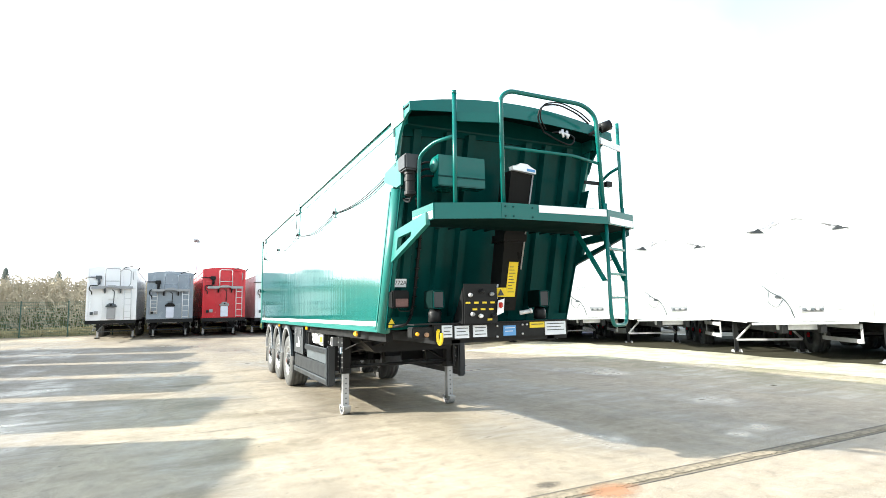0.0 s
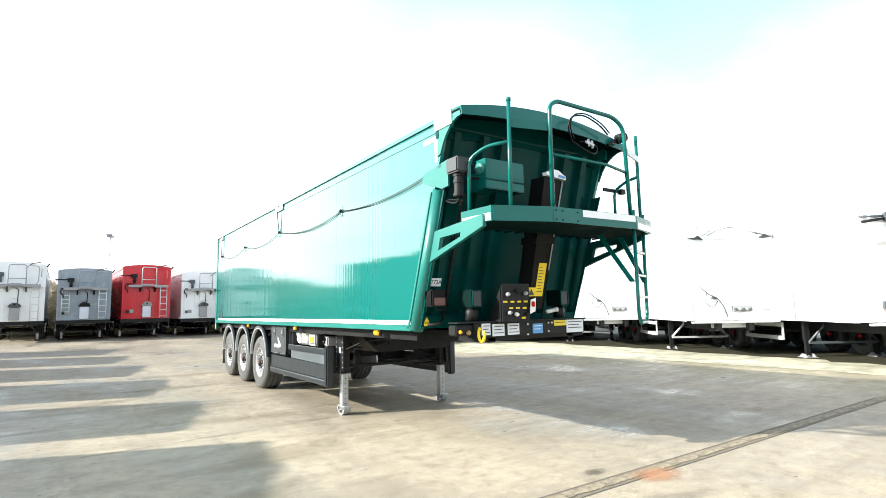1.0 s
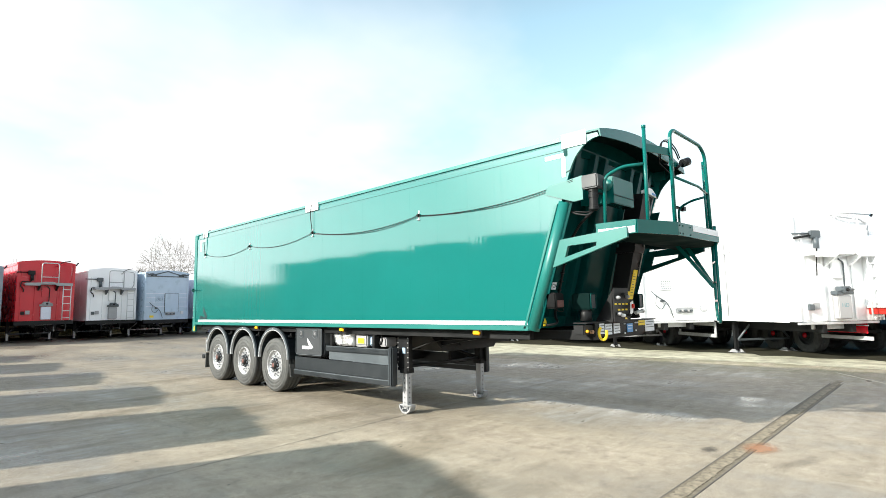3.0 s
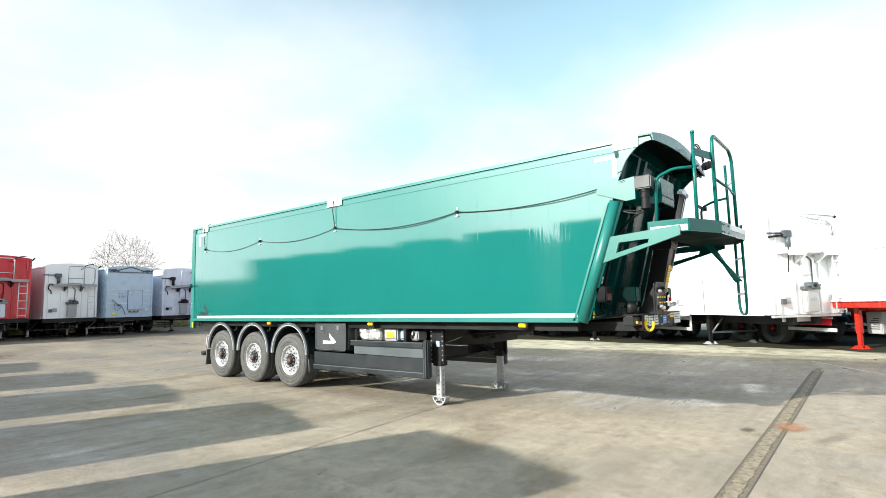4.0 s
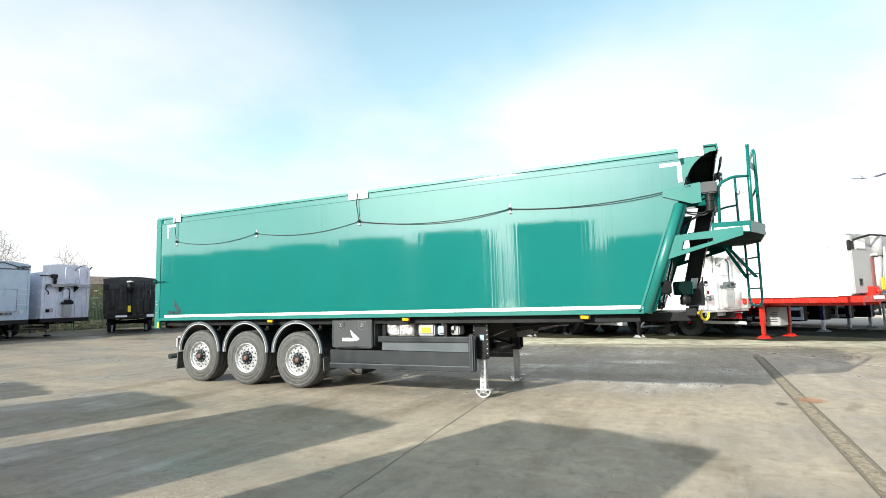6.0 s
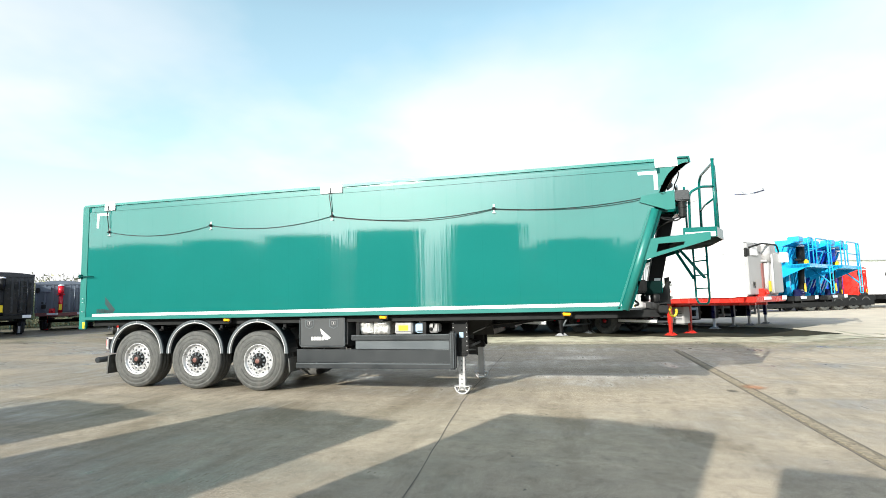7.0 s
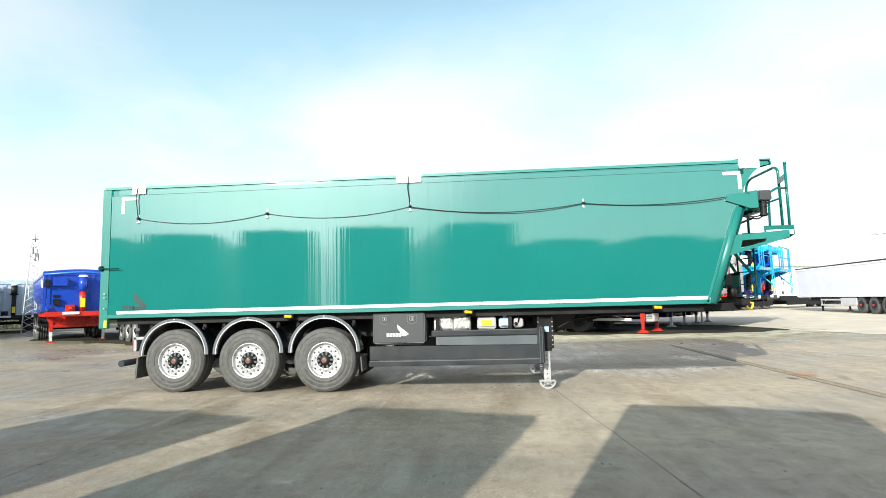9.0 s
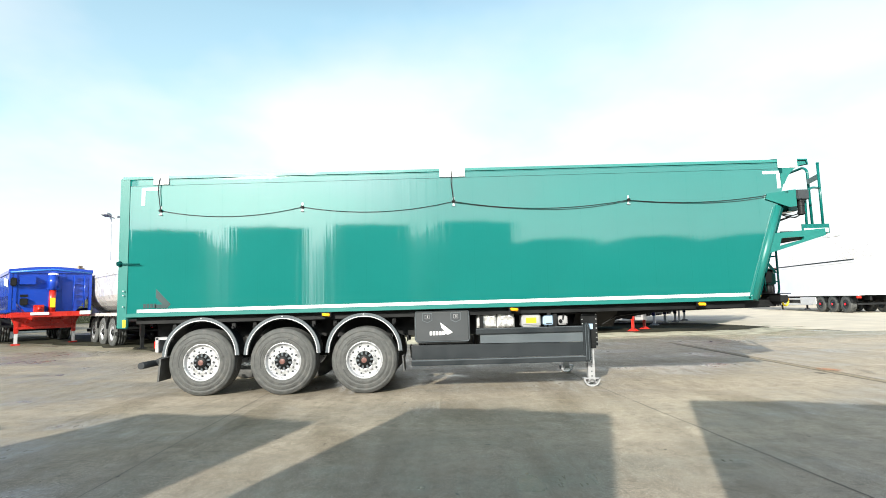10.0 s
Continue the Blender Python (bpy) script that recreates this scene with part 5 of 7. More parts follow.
def crumpled(bm, y0, y1, z0, z1, x, seed, ny=16, nz_=10):
    """A creased sheet wrapped over a canister, closed at the back."""
    rows = []
    for j in range(nz_ + 1):
        row = []
        for i in range(ny + 1):
            u, v = i / ny, j / nz_
            d = noise.noise(Vector((u * 5, v * 4, seed))) * 0.035 + noise.noise(Vector((u * 13, v * 11, seed + 3))) * 0.014
            edge = 0.05 * (max(abs(2 * u - 1), abs(2 * v - 1)) ** 6)
            row.append(bm.verts.new((x + d + edge, y0 + (y1 - y0) * u, z0 + (z1 - z0) * v + 0.012 * noise.noise(Vector((u * 4, v, seed))))))
        rows.append(row)
    fs = []
    for a_, b_ in zip(rows, rows[1:]):
        for i in range(ny):
            fs.append(bm.faces.new((a_[i], a_[i + 1], b_[i + 1], b_[i])))
    ring = rows[0] + [r[-1] for r in rows[1:]] + rows[-1][-2::-1] + [r[0] for r in rows[-2:0:-1]]
    back = [bm.verts.new((x + 0.45, v.co.y, v.co.z)) for v in ring]
    for i in range(len(ring)):
        j = (i + 1) % len(ring)
        fs.append(bm.faces.new((ring[i], ring[j], back[j], back[i])))
    fs.append(bm.faces.new(back))
    bmesh.ops.recalc_face_normals(bm, faces=fs)


for k, (y0, y1) in enumerate(((9.95, 10.24), (10.25, 10.57))):
    made("air_tank", CANVAS, RIG, (crumpled, y0, y1, 1.0, 1.3, 2.03, k * 7 + 1), label="canister in crumpled silver sheet")
bx = made("valve_box", UNIT, RIG, (box, 2.02, 2.3, 9.53, 9.84, 1.0, 1.21, 0.02), label="pale grey valve box with yellow label")
made("valve_label", YELLOW, bx, (box, 2.012, 2.0195, 9.6, 9.77, 1.06, 1.15, 0.003))
made("valve_seam", INK, bx, (box, 2.0155, 2.0195, 9.55, 9.82, 1.04, 1.046))
ev = made("brake_unit", PALEBLUE, RIG, (box, 2.04, 2.3, 9.3, 9.48, 1.02, 1.18, 0.02), label="pale blue brake valve unit")
made("unit_cap", UNIT, ev, (tube, [(2.07, 9.38, 1.18), (2.07, 9.38, 1.3)], 0.035, 10))
made("unit_band", INK, ev, (box, 2.035, 2.0395, 9.34, 9.44, 1.04, 1.055))
sv = made("shunt_valve", UNIT, RIG, (box, 2.05, 2.3, 9.08, 9.24, 1.02, 1.17, 0.02), label="pale shunt valve with lever")
made("valve_lever", BLACK, sv, (tube, [(2.04, 9.16, 1.1), (2.03, 9.15, 1.2), (2.05, 9.19, 1.26)], 0.012, 8))
made("valve_knob", BLACK, sv, (lathe, [(0.03, 0.0), (0.03, -0.02), (0.02, -0.03)], (2.05, 9.2, 1.08), "x", 10))
for i in range(4):
    made("air_pipe", CABLE, RIG, (tube, [(2.12 + 0.04 * i, 11.0, 1.22), (2.12 + 0.04 * i, 9.0, 1.24 - 0.02 * i), (2.2, 8.8, 1.2)], 0.012, 8, 0.1))
made("air_pipe", CABLE, RIG, (tube, [(2.12, 8.5, 1.0), (2.3, 8.2, 1.13), (2.45, 7.7, 1.17), (2.5, 7.2, 1.18)], 0.012, 8, 0.1))

# plain emblem on the side
em = made("emblem", LOGO, RIG, (prism, [(15.74, 1.47), (15.74, 1.53), (15.62, 1.53), (15.73, 1.64), (15.73, 1.78), (15.49, 1.53), (15.55, 1.465)], "x", XN - 0.0035, XN - 0.0005), label="plain dark emblem on the green side")
made("emblem_bar", LOGO, em, *[(box, XN - 0.0035, XN - 0.0005, 15.93 - 0.055 * i - 0.042, 15.93 - 0.055 * i, 1.475, 1.545) for i in range(4)])

for o in RIG.children:
    o.matrix_parent_inverse = RIG.matrix_basis.inverted()


# ---------------------------------------------------------------- parked trailers
def arched(bm, x0, x1, y0, y1, z0, z1, crown, n=10):
    pts = [(x0, z0), (x1, z0)]
    for i in range(n + 1):
        u = i / n
        pts.append((x1 + (x0 - x1) * u, z1 + crown * (1 - (2 * u - 1) ** 2)))
    prism(bm, pts, "y", y0, y1)


HUBRED = mesh_of(REDP, (lathe, [(0.075, -0.19), (0.075, -0.225), (0.06, -0.235), (0.0, -0.237)], (0, 0, 0), "x", 16))


def parked(at, rz, body, chassis, label, height=4.0, length=10.5, style="board", legs=None, rim=None, floor=1.28, group="parked trailers", lean=0.0, fit_mat=None, ladder_x=(0.62, 0.95), crown=None, guard=None, head=None, leg_y=2.97, tub=False, seams=True, twin=False, leg_x=0.9, axle_y=None, half=1.26):
    """A parked semi-trailer: its front stands at the local origin and looks along -y."""
    z = rise(at[0], at[1])
    t = thing("semi_trailer", (at[0], at[1], z), rz, label, "trailer", group)
    legs = legs or chassis
    dark = PLASTICL if body in (WHITE, WHITEB) else BLACK
    fm = fit_mat or body
    if crown is None:
        crown = 0.12 if style in ("board", "plain") else 0.0
    top = height - crown
    W = half
    if style == "lean":
        made("body", body, t, (prism, [(0.75, floor), (length, floor), (length, top), (-0.05, top), (-0.05, top - 0.25)], "x", -W, W))
    elif tub:
        half = [(W * math.cos(a_), floor + 0.95 - 0.95 * math.sin(a_)) for a_ in (math.pi * k / 14 for k in range(15))]
        made("body", body, t, (prism, half + [(-W, top), (W, top)], "y", 0.0, length))
    elif style == "low" and body is BLUEP and chassis is ORANGE:
        made("body", body, t, (prism, [(-0.78, floor), (0.78, floor), (W - 0.03, floor + 0.62), (W, top), (-W, top), (-W + 0.03, floor + 0.62)], "y", 0.0, length))
        for s in (-1, 1):
            made("side_band", LABEL, t, (prism, [(0.5, top - 0.62), (1.7, top - 0.5), (1.7, top - 0.22), (0.5, top - 0.34)], "x", *sorted((s * W, s * (W + 0.004)))), label="white slanting panel")
    elif style == "low":
        made("body", body, t, (prism, [(0.1, floor), (length, floor), (length, top), (0.0, top), (0.0, top - 0.35)], "x", -W, W))
    else:
        made("body", body, t, (arched, -W, W, 0.0, length, floor, top, crown))
    for s in (-1, 1):
        xo = s * W
        made("bottom_rail", fm, t, (box, *sorted((xo, xo + s * 0.02)), 0.3, length, floor - 0.02, floor + 0.1))
        made("top_rail", fm, t, (box, *sorted((xo - s * 0.02, xo + s * 0.03)), 0.1, length + 0.02, top - 0.14, top - 0.02, 0.01))
        seam = mesh_of(fm, (box, *sorted((xo, xo + s * 0.004)), -0.006, 0.006, floor + 0.1, top - 0.16))
        for y in np.arange(1.2, length, 0.6) if seams else ():
            shared("side_seam", seam, t, (0, y, 0))
    # corner posts and front fittings
    for s in (-1, 1):
        if style != "lean":
            made("corner_post", fm, t, (box, *sorted((s * (W - 0.09), s * (W + 0.015))), -0.03, 0.1, floor, top - 0.02, 0.015))
    if style == "board":
        zc = floor + (top - floor) * 0.62
        pm = WHITE if body is WHITEB else LAMPM
        pf = made("platform", pm, t, (prism, [(-0.93, zc - 0.07), (-0.36, zc - 0.07), (-0.22, zc + 0.03), (0.22, zc + 0.03), (0.36, zc - 0.07), (1.0, zc - 0.07), (1.0, zc + 0.06), (0.3, zc + 0.08), (0.15, zc + 0.12), (-0.15, zc + 0.12), (-0.3, zc + 0.08), (-0.93, zc + 0.06)], "y", -0.42, -0.38), (box, -0.93, 1.0, -0.38, -0.02, zc - 0.01, zc + 0.02), label="grey service platform with a raised middle")
        for x in (-0.33, 0.4):
            made("platform_bracket", pm if body is WHITEB else dark, pf, (prism, [(-0.02, zc - 0.3), (-0.02, zc - 0.02), (-0.36, zc - 0.02), (-0.36, zc - 0.09)], "x", x - 0.035, x + 0.035))
        made("slot_handle", LAMPM, t, (tube, [(1.0, -0.03, top - 0.62), (1.0, -0.09, top - 0.58), (1.0, -0.09, top - 0.22), (1.0, -0.03, top - 0.18)], 0.018, 8, 0.03))
        made("ram_panel", fm, t, (box, -0.2, 0.28, -0.09, -0.02, zc - 0.62, zc - 0.12, 0.015))
        made("hoop", {WHITE: LAMPM, REDP: GALV}.get(body, fm), pf, (tube, [(-0.3, -0.4, zc), (-0.3, -0.4, top - 0.05), (0.4, -0.4, top - 0.05), (0.4, -0.4, zc)], 0.022, 8, 0.12), (tube, [(-0.3, -0.4, zc + 0.35), (0.4, -0.4, zc + 0.35)], 0.018, 8))
        made("hoop_rail", LAMPM if body is WHITE else fm, pf, (tube, [(0.75, -0.4, zc), (0.9, -0.4, zc + 0.2), (0.9, -0.4, top - 0.12), (0.5, -0.3, top - 0.06), (0.35, -0.2, top - 0.2)], 0.02, 8, 0.1))
        ld = made("ladder", GALV, t, (tube, [(ladder_x[0], -0.36, floor + 0.02), (ladder_x[0], -0.36, zc)], 0.022, 8), (tube, [(ladder_x[1], -0.36, floor + 0.02), (ladder_x[1], -0.36, zc)], 0.022, 8), label="light metal access ladder")
        for k in range(5):
            zz = floor + 0.12 + k * (zc - floor - 0.2) / 4.5
            made("rung", GALV, ld, (box, ladder_x[0], ladder_x[1], -0.38, -0.34, zz - 0.015, zz + 0.015))
        if twin:
            l2 = made("ladder", GALV, t, (tube, [(-0.98, -0.1, floor + 0.3), (-0.98, -0.1, zc - 0.1)], 0.022, 8), (tube, [(-0.66, -0.1, floor + 0.3), (-0.66, -0.1, zc - 0.1)], 0.022, 8), label="light metal access ladder")
            for k in range(5):
                made("rung", GALV, l2, (box, -0.98, -0.66, -0.12, -0.08, floor + 0.42 + 0.21 * k, floor + 0.45 + 0.21 * k))
        rm = made("ram_cover", LILAC if body in (REDP, GREYP) else UNIT, t, (box, -0.2, 0.2, -0.2, -0.02, floor + 0.06, floor + 0.68, 0.02), label="pale upright ram cover with a valve block")
        made("ram_valve", dark if body is not REDP else LAMPM, rm, (box, -0.26, 0.26, -0.24, -0.02, floor + 0.7, floor + 0.8, 0.015), (box, -0.13, 0.13, -0.3, -0.04, floor + 0.74, floor + 0.92, 0.02), (tube, [(-0.2, -0.26, floor + 0.83), (0.22, -0.26, floor + 0.83)], 0.035, 10))
        made("valve_eye", BLACK, rm, (lathe, [(0.05, 0), (0.05, -0.03), (0.03, -0.04)], (0, -0.3, floor + 0.83), "y", 12))
        made("valve_pipe", dark, rm, (tube, [(0.1, -0.12, floor + 0.9), (0.12, -0.12, zc - 0.2), (0.0, -0.1, zc - 0.1)], 0.02, 8, 0.05))
        made("plug_box", dark, t, (box, -0.98, -0.84, -0.12, -0.02, floor + 0.3, floor + 0.46, 0.01))
        made("plug_plate", UNIT, t, (box, -0.8, -0.62, -0.05, -0.02, floor + 0.32, floor + 0.5, 0.005))
        mo = made("tarp_motor", dark, t, (box, -0.78, -0.5, -0.16, -0.02, top - 0.62, top - 0.42, 0.02), (tube, [(-0.62, -0.1, top - 0.9), (-0.62, -0.1, top - 0.6)], 0.07, 12), (tube, [(-1.3, -0.06, top - 0.5), (-0.78, -0.06, top - 0.5)], 0.025, 8), label="dark tarpaulin motor")
        if body is WHITEB:
            made("motor_hose", CABLE, mo, (tube, [(-0.62, -0.1, top - 0.88), (-0.64, -0.1, top - 1.05), (-0.66, -0.08, zc - 0.55)], 0.014, 8, 0.05), (tube, [(-1.24, -0.06, top - 0.62), (-0.78, -0.1, top - 0.56)], 0.03, 8))
        else:
            made("motor_hose", BLACK, mo, (tube, [(-0.62, -0.1, top - 0.88), (-0.68, -0.12, top - 0.97), (-1.02, -0.12, top - 0.95), (-1.06, -0.12, top - 1.2), (-0.93, -0.14, top - 1.3), (-0.93, -0.12, top - 1.45)], 0.026, 8, 0.07))
        if body is WHITEB:
            made("roof_hose", LAMPM, mo, (tube, [(-0.1, -0.06, top + 0.02), (0.3, -0.08, top - 0.06), (0.8, -0.08, top - 0.1), (1.02, -0.08, top - 0.25), (1.06, -0.06, zc + 0.05)], 0.02, 8, 0.08), (tube, [(0.1, -0.04, top + 0.09), (1.2, -0.04, top + 0.03)], 0.015, 8))
        else:
            made("roof_hose", CABLE, mo, (tube, [(0.35, -0.1, top - 0.2), (0.6, -0.14, top + 0.05), (0.95, -0.05, top + 0.12)], 0.02, 8, 0.1))
        for x in (-1.0, -0.45, 0.48, 1.08):
            made("front_rib", fm, t, (box, x - 0.03, x + 0.03, -0.04, 0.02, floor + 0.05, top - 0.4))
        if body is WHITEB:
            made("side_strap", LAMPM, t, (tube, [(-W - 0.03, 2.7, floor + 0.0), (-W - 0.03, 2.72, top - 0.25)], 0.014, 6), label="grey tarpaulin strap")
            made("strap_lever", LAMPM, t, (tube, [(-W - 0.05, 3.3, top - 1.0), (-W - 0.06, 2.7, top - 0.78), (-W - 0.05, 2.4, top - 0.74)], 0.014, 6))
        made("top_stub", BLACK, t, (tube, [(1.2, 0.05, top - 0.1), (1.3, 0.0, top + 0.05)], 0.035, 8))
    if style == "plain":
        for s in (-1, 1) if body is not WHITEB else ():
            made("roof_arm", PLASTICL, t, (tube, [(s * 0.62, -0.03, top - 0.18), (s * 0.85, -0.1, top - 0.1), (s * 1.0, -0.06, top - 0.14), (s * 1.18, -0.04, top - 0.1)], 0.035, 8), (box, *sorted((s * 0.75, s * 0.98)), -0.12, -0.02, top - 0.17, top - 0.08, 0.02), label="dark roof arm with joints")
        made("gable_trim", fm if body is WHITEB else PLASTICL, t, (tube, [(-0.9, -0.03, top - 0.2), (0, -0.03, top + 0.06), (0.9, -0.03, top - 0.2)], 0.025, 8), (box, -1.15, 1.15, -0.03, 0, top - 0.26, top - 0.21))
        dr = made("hatch", fm, t, (box, -0.12, 0.62, -0.045, -0.02, floor + 0.4, floor + 1.45, 0.01), label="inspection hatch")
        made("hatch_edge", LILAC if body is WHITEB else PLASTICL, dr, (box, -0.135, -0.12, -0.04, 0.0, floor + 0.38, floor + 1.47), (box, 0.62, 0.635, -0.04, 0.0, floor + 0.38, floor + 1.47), (box, -0.12, 0.62, -0.04, 0.0, floor + 1.45, floor + 1.465))
        for k in range(4 if body is STEELB else 0):
            made("front_rail", LILAC, t, (box, -1.15, 1.15, -0.03, 0.0, floor + 0.72 + 0.24 * k, floor + 0.75 + 0.24 * k, 0.004))
        cp = made("coupling_plate", LAMPM, t, (box, -0.08, 0.44, -0.06, -0.01, floor + 0.24, floor + 0.42, 0.01), label="grey coupling plate")
        for i in range(5):
            made("port", UNIT if i % 2 else PLASTICL, cp, (lathe, [(0.04, 0), (0.04, -0.05), (0.03, -0.06)], (-0.02 + 0.1 * i, -0.06, floor + 0.31), "y", 10))
        made("air_hose", PLASTICL, t, (tube, [(-0.95, -0.08, floor + 0.95), (-0.75, -0.12, floor + 0.75), (-0.5, -0.12, floor + 0.62), (-0.35, -0.1, floor + 0.4), (-0.25, -0.08, floor + 0.1)], 0.016, 8, 0.08), label="hanging black air hose")
        made("air_hose", PLASTICL, t, (tube, [(-0.8, -0.1, floor + 0.78), (-0.85, -0.12, floor + 0.5), (-0.65, -0.12, floor + 0.35), (-0.5, -0.1, floor + 0.55)], 0.012, 8, 0.08), (box, -0.66, -0.5, -0.1, -0.02, floor + 0.6, floor + 0.68, 0.02), label="hanging black air hose")
        vt = made("vent", fm, t, (box, -0.62, -0.2, -0.034, 0.0, floor + 0.98, floor + 1.32, 0.004))
        dot = mesh_of(PLASTICL, (box, -0.016, 0.016, -0.04, -0.034, -0.016, 0.016))
        for i in range(5):
            for j in range(4):
                shared("vent_hole", dot, vt, (-0.555 + 0.07 * i, 0, floor + 1.045 + 0.07 * j))
        if body is WHITEB:
            fn = made("fan", LILAC, t, (lathe, [(0.15, 0.0), (0.15, -0.03), (0.13, -0.035), (0.11, -0.03), (0.03, -0.035)], (-0.74, -0.02, top - 0.08), "y", 20), label="round pale fan housing")
            made("gable_seam", UNIT, t, (box, -0.5, 0.75, -0.025, 0.0, top - 0.325, top - 0.315), (tube, [(-0.62, -0.03, top - 0.2), (-0.3, -0.03, top - 0.02), (0.0, -0.03, top + 0.02), (0.35, -0.03, top - 0.02), (0.78, -0.03, top - 0.22)], 0.012, 8), (box, -0.95, -0.72, -0.03, 0.0, top + 0.02, top + 0.04))
            for s_ in (-1, 1):
                xo = s_ * 0.22
                ak = made("arm_joint", PLASTIC, t, (prism, sorted([(xo + s_ * 0.56, top - 0.33), (xo + s_ * 0.62, top - 0.28), (xo + s_ * 0.7, top - 0.2), (xo + s_ * 0.8, top - 0.26), (xo + s_ * 0.98, top - 0.27), (xo + s_ * 0.8, top - 0.31)], key=lambda p: math.atan2(p[1] - top + 0.27, p[0] - xo - s_ * 0.74)), "y", -0.1, -0.02), label="dark roof arm with joints")
                made("arm_rod", LAMPM, ak, (tube, [(xo + s_ * 0.7, -0.06, top - 0.24), (xo + s_ * 0.5, -0.06, top - 0.16), (xo + s_ * 0.3, -0.05, top - 0.04)], 0.012, 8))
            made("plate_frame", LAMPM, t, (box, 0.735, 0.925, -0.043, -0.001, floor + 0.285, floor + 0.475, 0.004))
        made("small_plate", GALV, t, (box, 0.75, 0.91, -0.047, 0.0, floor + 0.3, floor + 0.46, 0.006))
        if group != "slanting row of trailers":
            made("yellow_mark", YELLOW, t, (box, -0.9, -0.7, -0.036, 0.0, floor + 0.12, floor + 0.24))
    if style in ("low", "lean"):
        rm = made("ram", (head or legs) if style == "low" else BLACK, t, (tube, [(0, -0.12, floor - 0.05), (0, -0.2, top - 0.75)], 0.11, 14), label="hydraulic ram")
        made("ram_head", head or (body if body == BLUEP else BLACK), rm, (tube, [(0, -0.2, top - 0.75), (0, -0.2, top - 0.2)], 0.15, 14), (box, -0.2, 0.2, -0.3, -0.05, top - 0.76, top - 0.68, 0.02))
        made("ram_cap", WHITE, rm, (lathe, [(0.16, 0.0), (0.16, 0.05), (0.1, 0.08)], (0, -0.2, top - 0.2), "z", 16))
        made("ram_sheet", YELLOW, rm, (box, -0.08, 0.08, -0.285, -0.265, floor + 0.15, floor + 0.5))
        for x in ((-0.8, -0.42, 0.42, 0.8) if body is not BLUEP else (-1.1, 0.35)):
            made("front_rib", fm, t, (box, x - 0.05, x + 0.05, -0.03, 0.1, floor + 0.1, top - 0.02))
        made("valve_block", legs, t, (box, -0.55, -0.25, -0.3, 0.0, floor - 0.05, floor + 0.25, 0.02), (tube, [(-0.4, -0.34, floor + 0.05), (-0.4, -0.3, floor + 0.18)], 0.06, 10))
        made("lamp_plate", LABEL, t, (box, -0.65, -0.1, -0.32, -0.3, floor - 0.12, floor - 0.02))
        made("lamp_plate", LABEL, t, (box, 0.85, 1.2, -0.32, -0.3, floor - 0.14, floor - 0.0))
    if style == "low":
        made("front_crest", body, t, (arched, -W, W, -0.05, 0.03, top - 0.1, top, 0.12))
        made("rim_rail", fm, t, (box, -W - 0.03, W + 0.03, -0.06, 0.06, top - 0.12, top + 0.02, 0.015))
        made("front_box", body, t, (box, -0.98, -0.5, -0.16, 0.0, top - 0.55, top - 0.25, 0.01))
        ld = made("ladder", fm, t, (tube, [(0.68, -0.08, floor + 0.1), (0.68, -0.08, top - 0.2)], 0.022, 8), (tube, [(1.02, -0.08, floor + 0.1), (1.02, -0.08, top - 0.2)], 0.022, 8), label="welded ladder")
        for k in range(6):
            zz = floor + 0.2 + k * (top - floor - 0.5) / 5
            made("rung", fm, ld, (box, 0.68, 1.02, -0.1, -0.06, zz - 0.015, zz + 0.015))
        made("motor", BLACK, t, (box, -1.24, -1.06, -0.14, 0.0, top - 0.6, top - 0.3, 0.03))
        made("document_box", BLACK, t, (box, -0.95, -0.72, -0.12, 0.0, floor + 0.25, floor + 0.5, 0.02), (box, -0.95, -0.72, -0.02, -0.001, floor + 0.55, floor + 0.64))
    if style == "lean":
        zp = 2.5
        for k, x in enumerate((-1.15, -0.8, -0.45, 0.45, 0.8, 1.15)):
            made("front_rib", fm if k % 2 else body, t, (prism, [(0.72, floor), (0.58, floor), (-0.2, top - 0.26), (-0.06, top - 0.26)], "x", x - 0.06, x + 0.06))
        for x in (-1.0, 0.1):
            made("top_box", fm, t, (box, x - 0.25, x + 0.25, -0.6, -0.2, top - 0.1, top + 0.12, 0.03))
        pf = made("platform", fm, t, (prism, [(-W, -0.1), (W, -0.1), (W, -0.9), (-W, -0.9)], "z", zp - 0.08, zp + 0.06), (prism, [(0.3, zp - 0.55), (-0.9, zp - 0.02), (-0.9, zp + 0.04), (0.2, zp + 0.04)], "x", -W, -W + 0.05), (prism, [(0.3, zp - 0.55), (-0.9, zp - 0.02), (-0.9, zp + 0.04), (0.2, zp + 0.04)], "x", W - 0.05, W), label="bright blue service platform")
        for x0, x1 in ((-1.2, -0.75), (-0.4, 0.85), (0.95, 1.2)):
            made("rail", fm, pf, (tube, [(x0, -0.88, zp), (x0, -0.88, 3.55), (x1, -0.88, 3.55), (x1, -0.88, zp)], 0.025, 8, 0.12), (tube, [(x0, -0.88, 3.05), (x1, -0.88, 3.05)], 0.02, 8))
        ld = made("ladder", fm, t, (tube, [(0.75, -0.92, zp), (0.75, -0.92, 1.4), (1.1, -0.92, 1.4), (1.1, -0.92, zp)], 0.022, 8, 0.06), (tube, [(0.9, -0.2, zp), (0.9, -0.9, 1.8)], 0.03, 8), label="hanging blue ladder")
        for k in range(3):
            made("rung", fm, ld, (box, 0.75, 1.1, -0.94, -0.9, 1.65 + 0.28 * k, 1.68 + 0.28 * k))
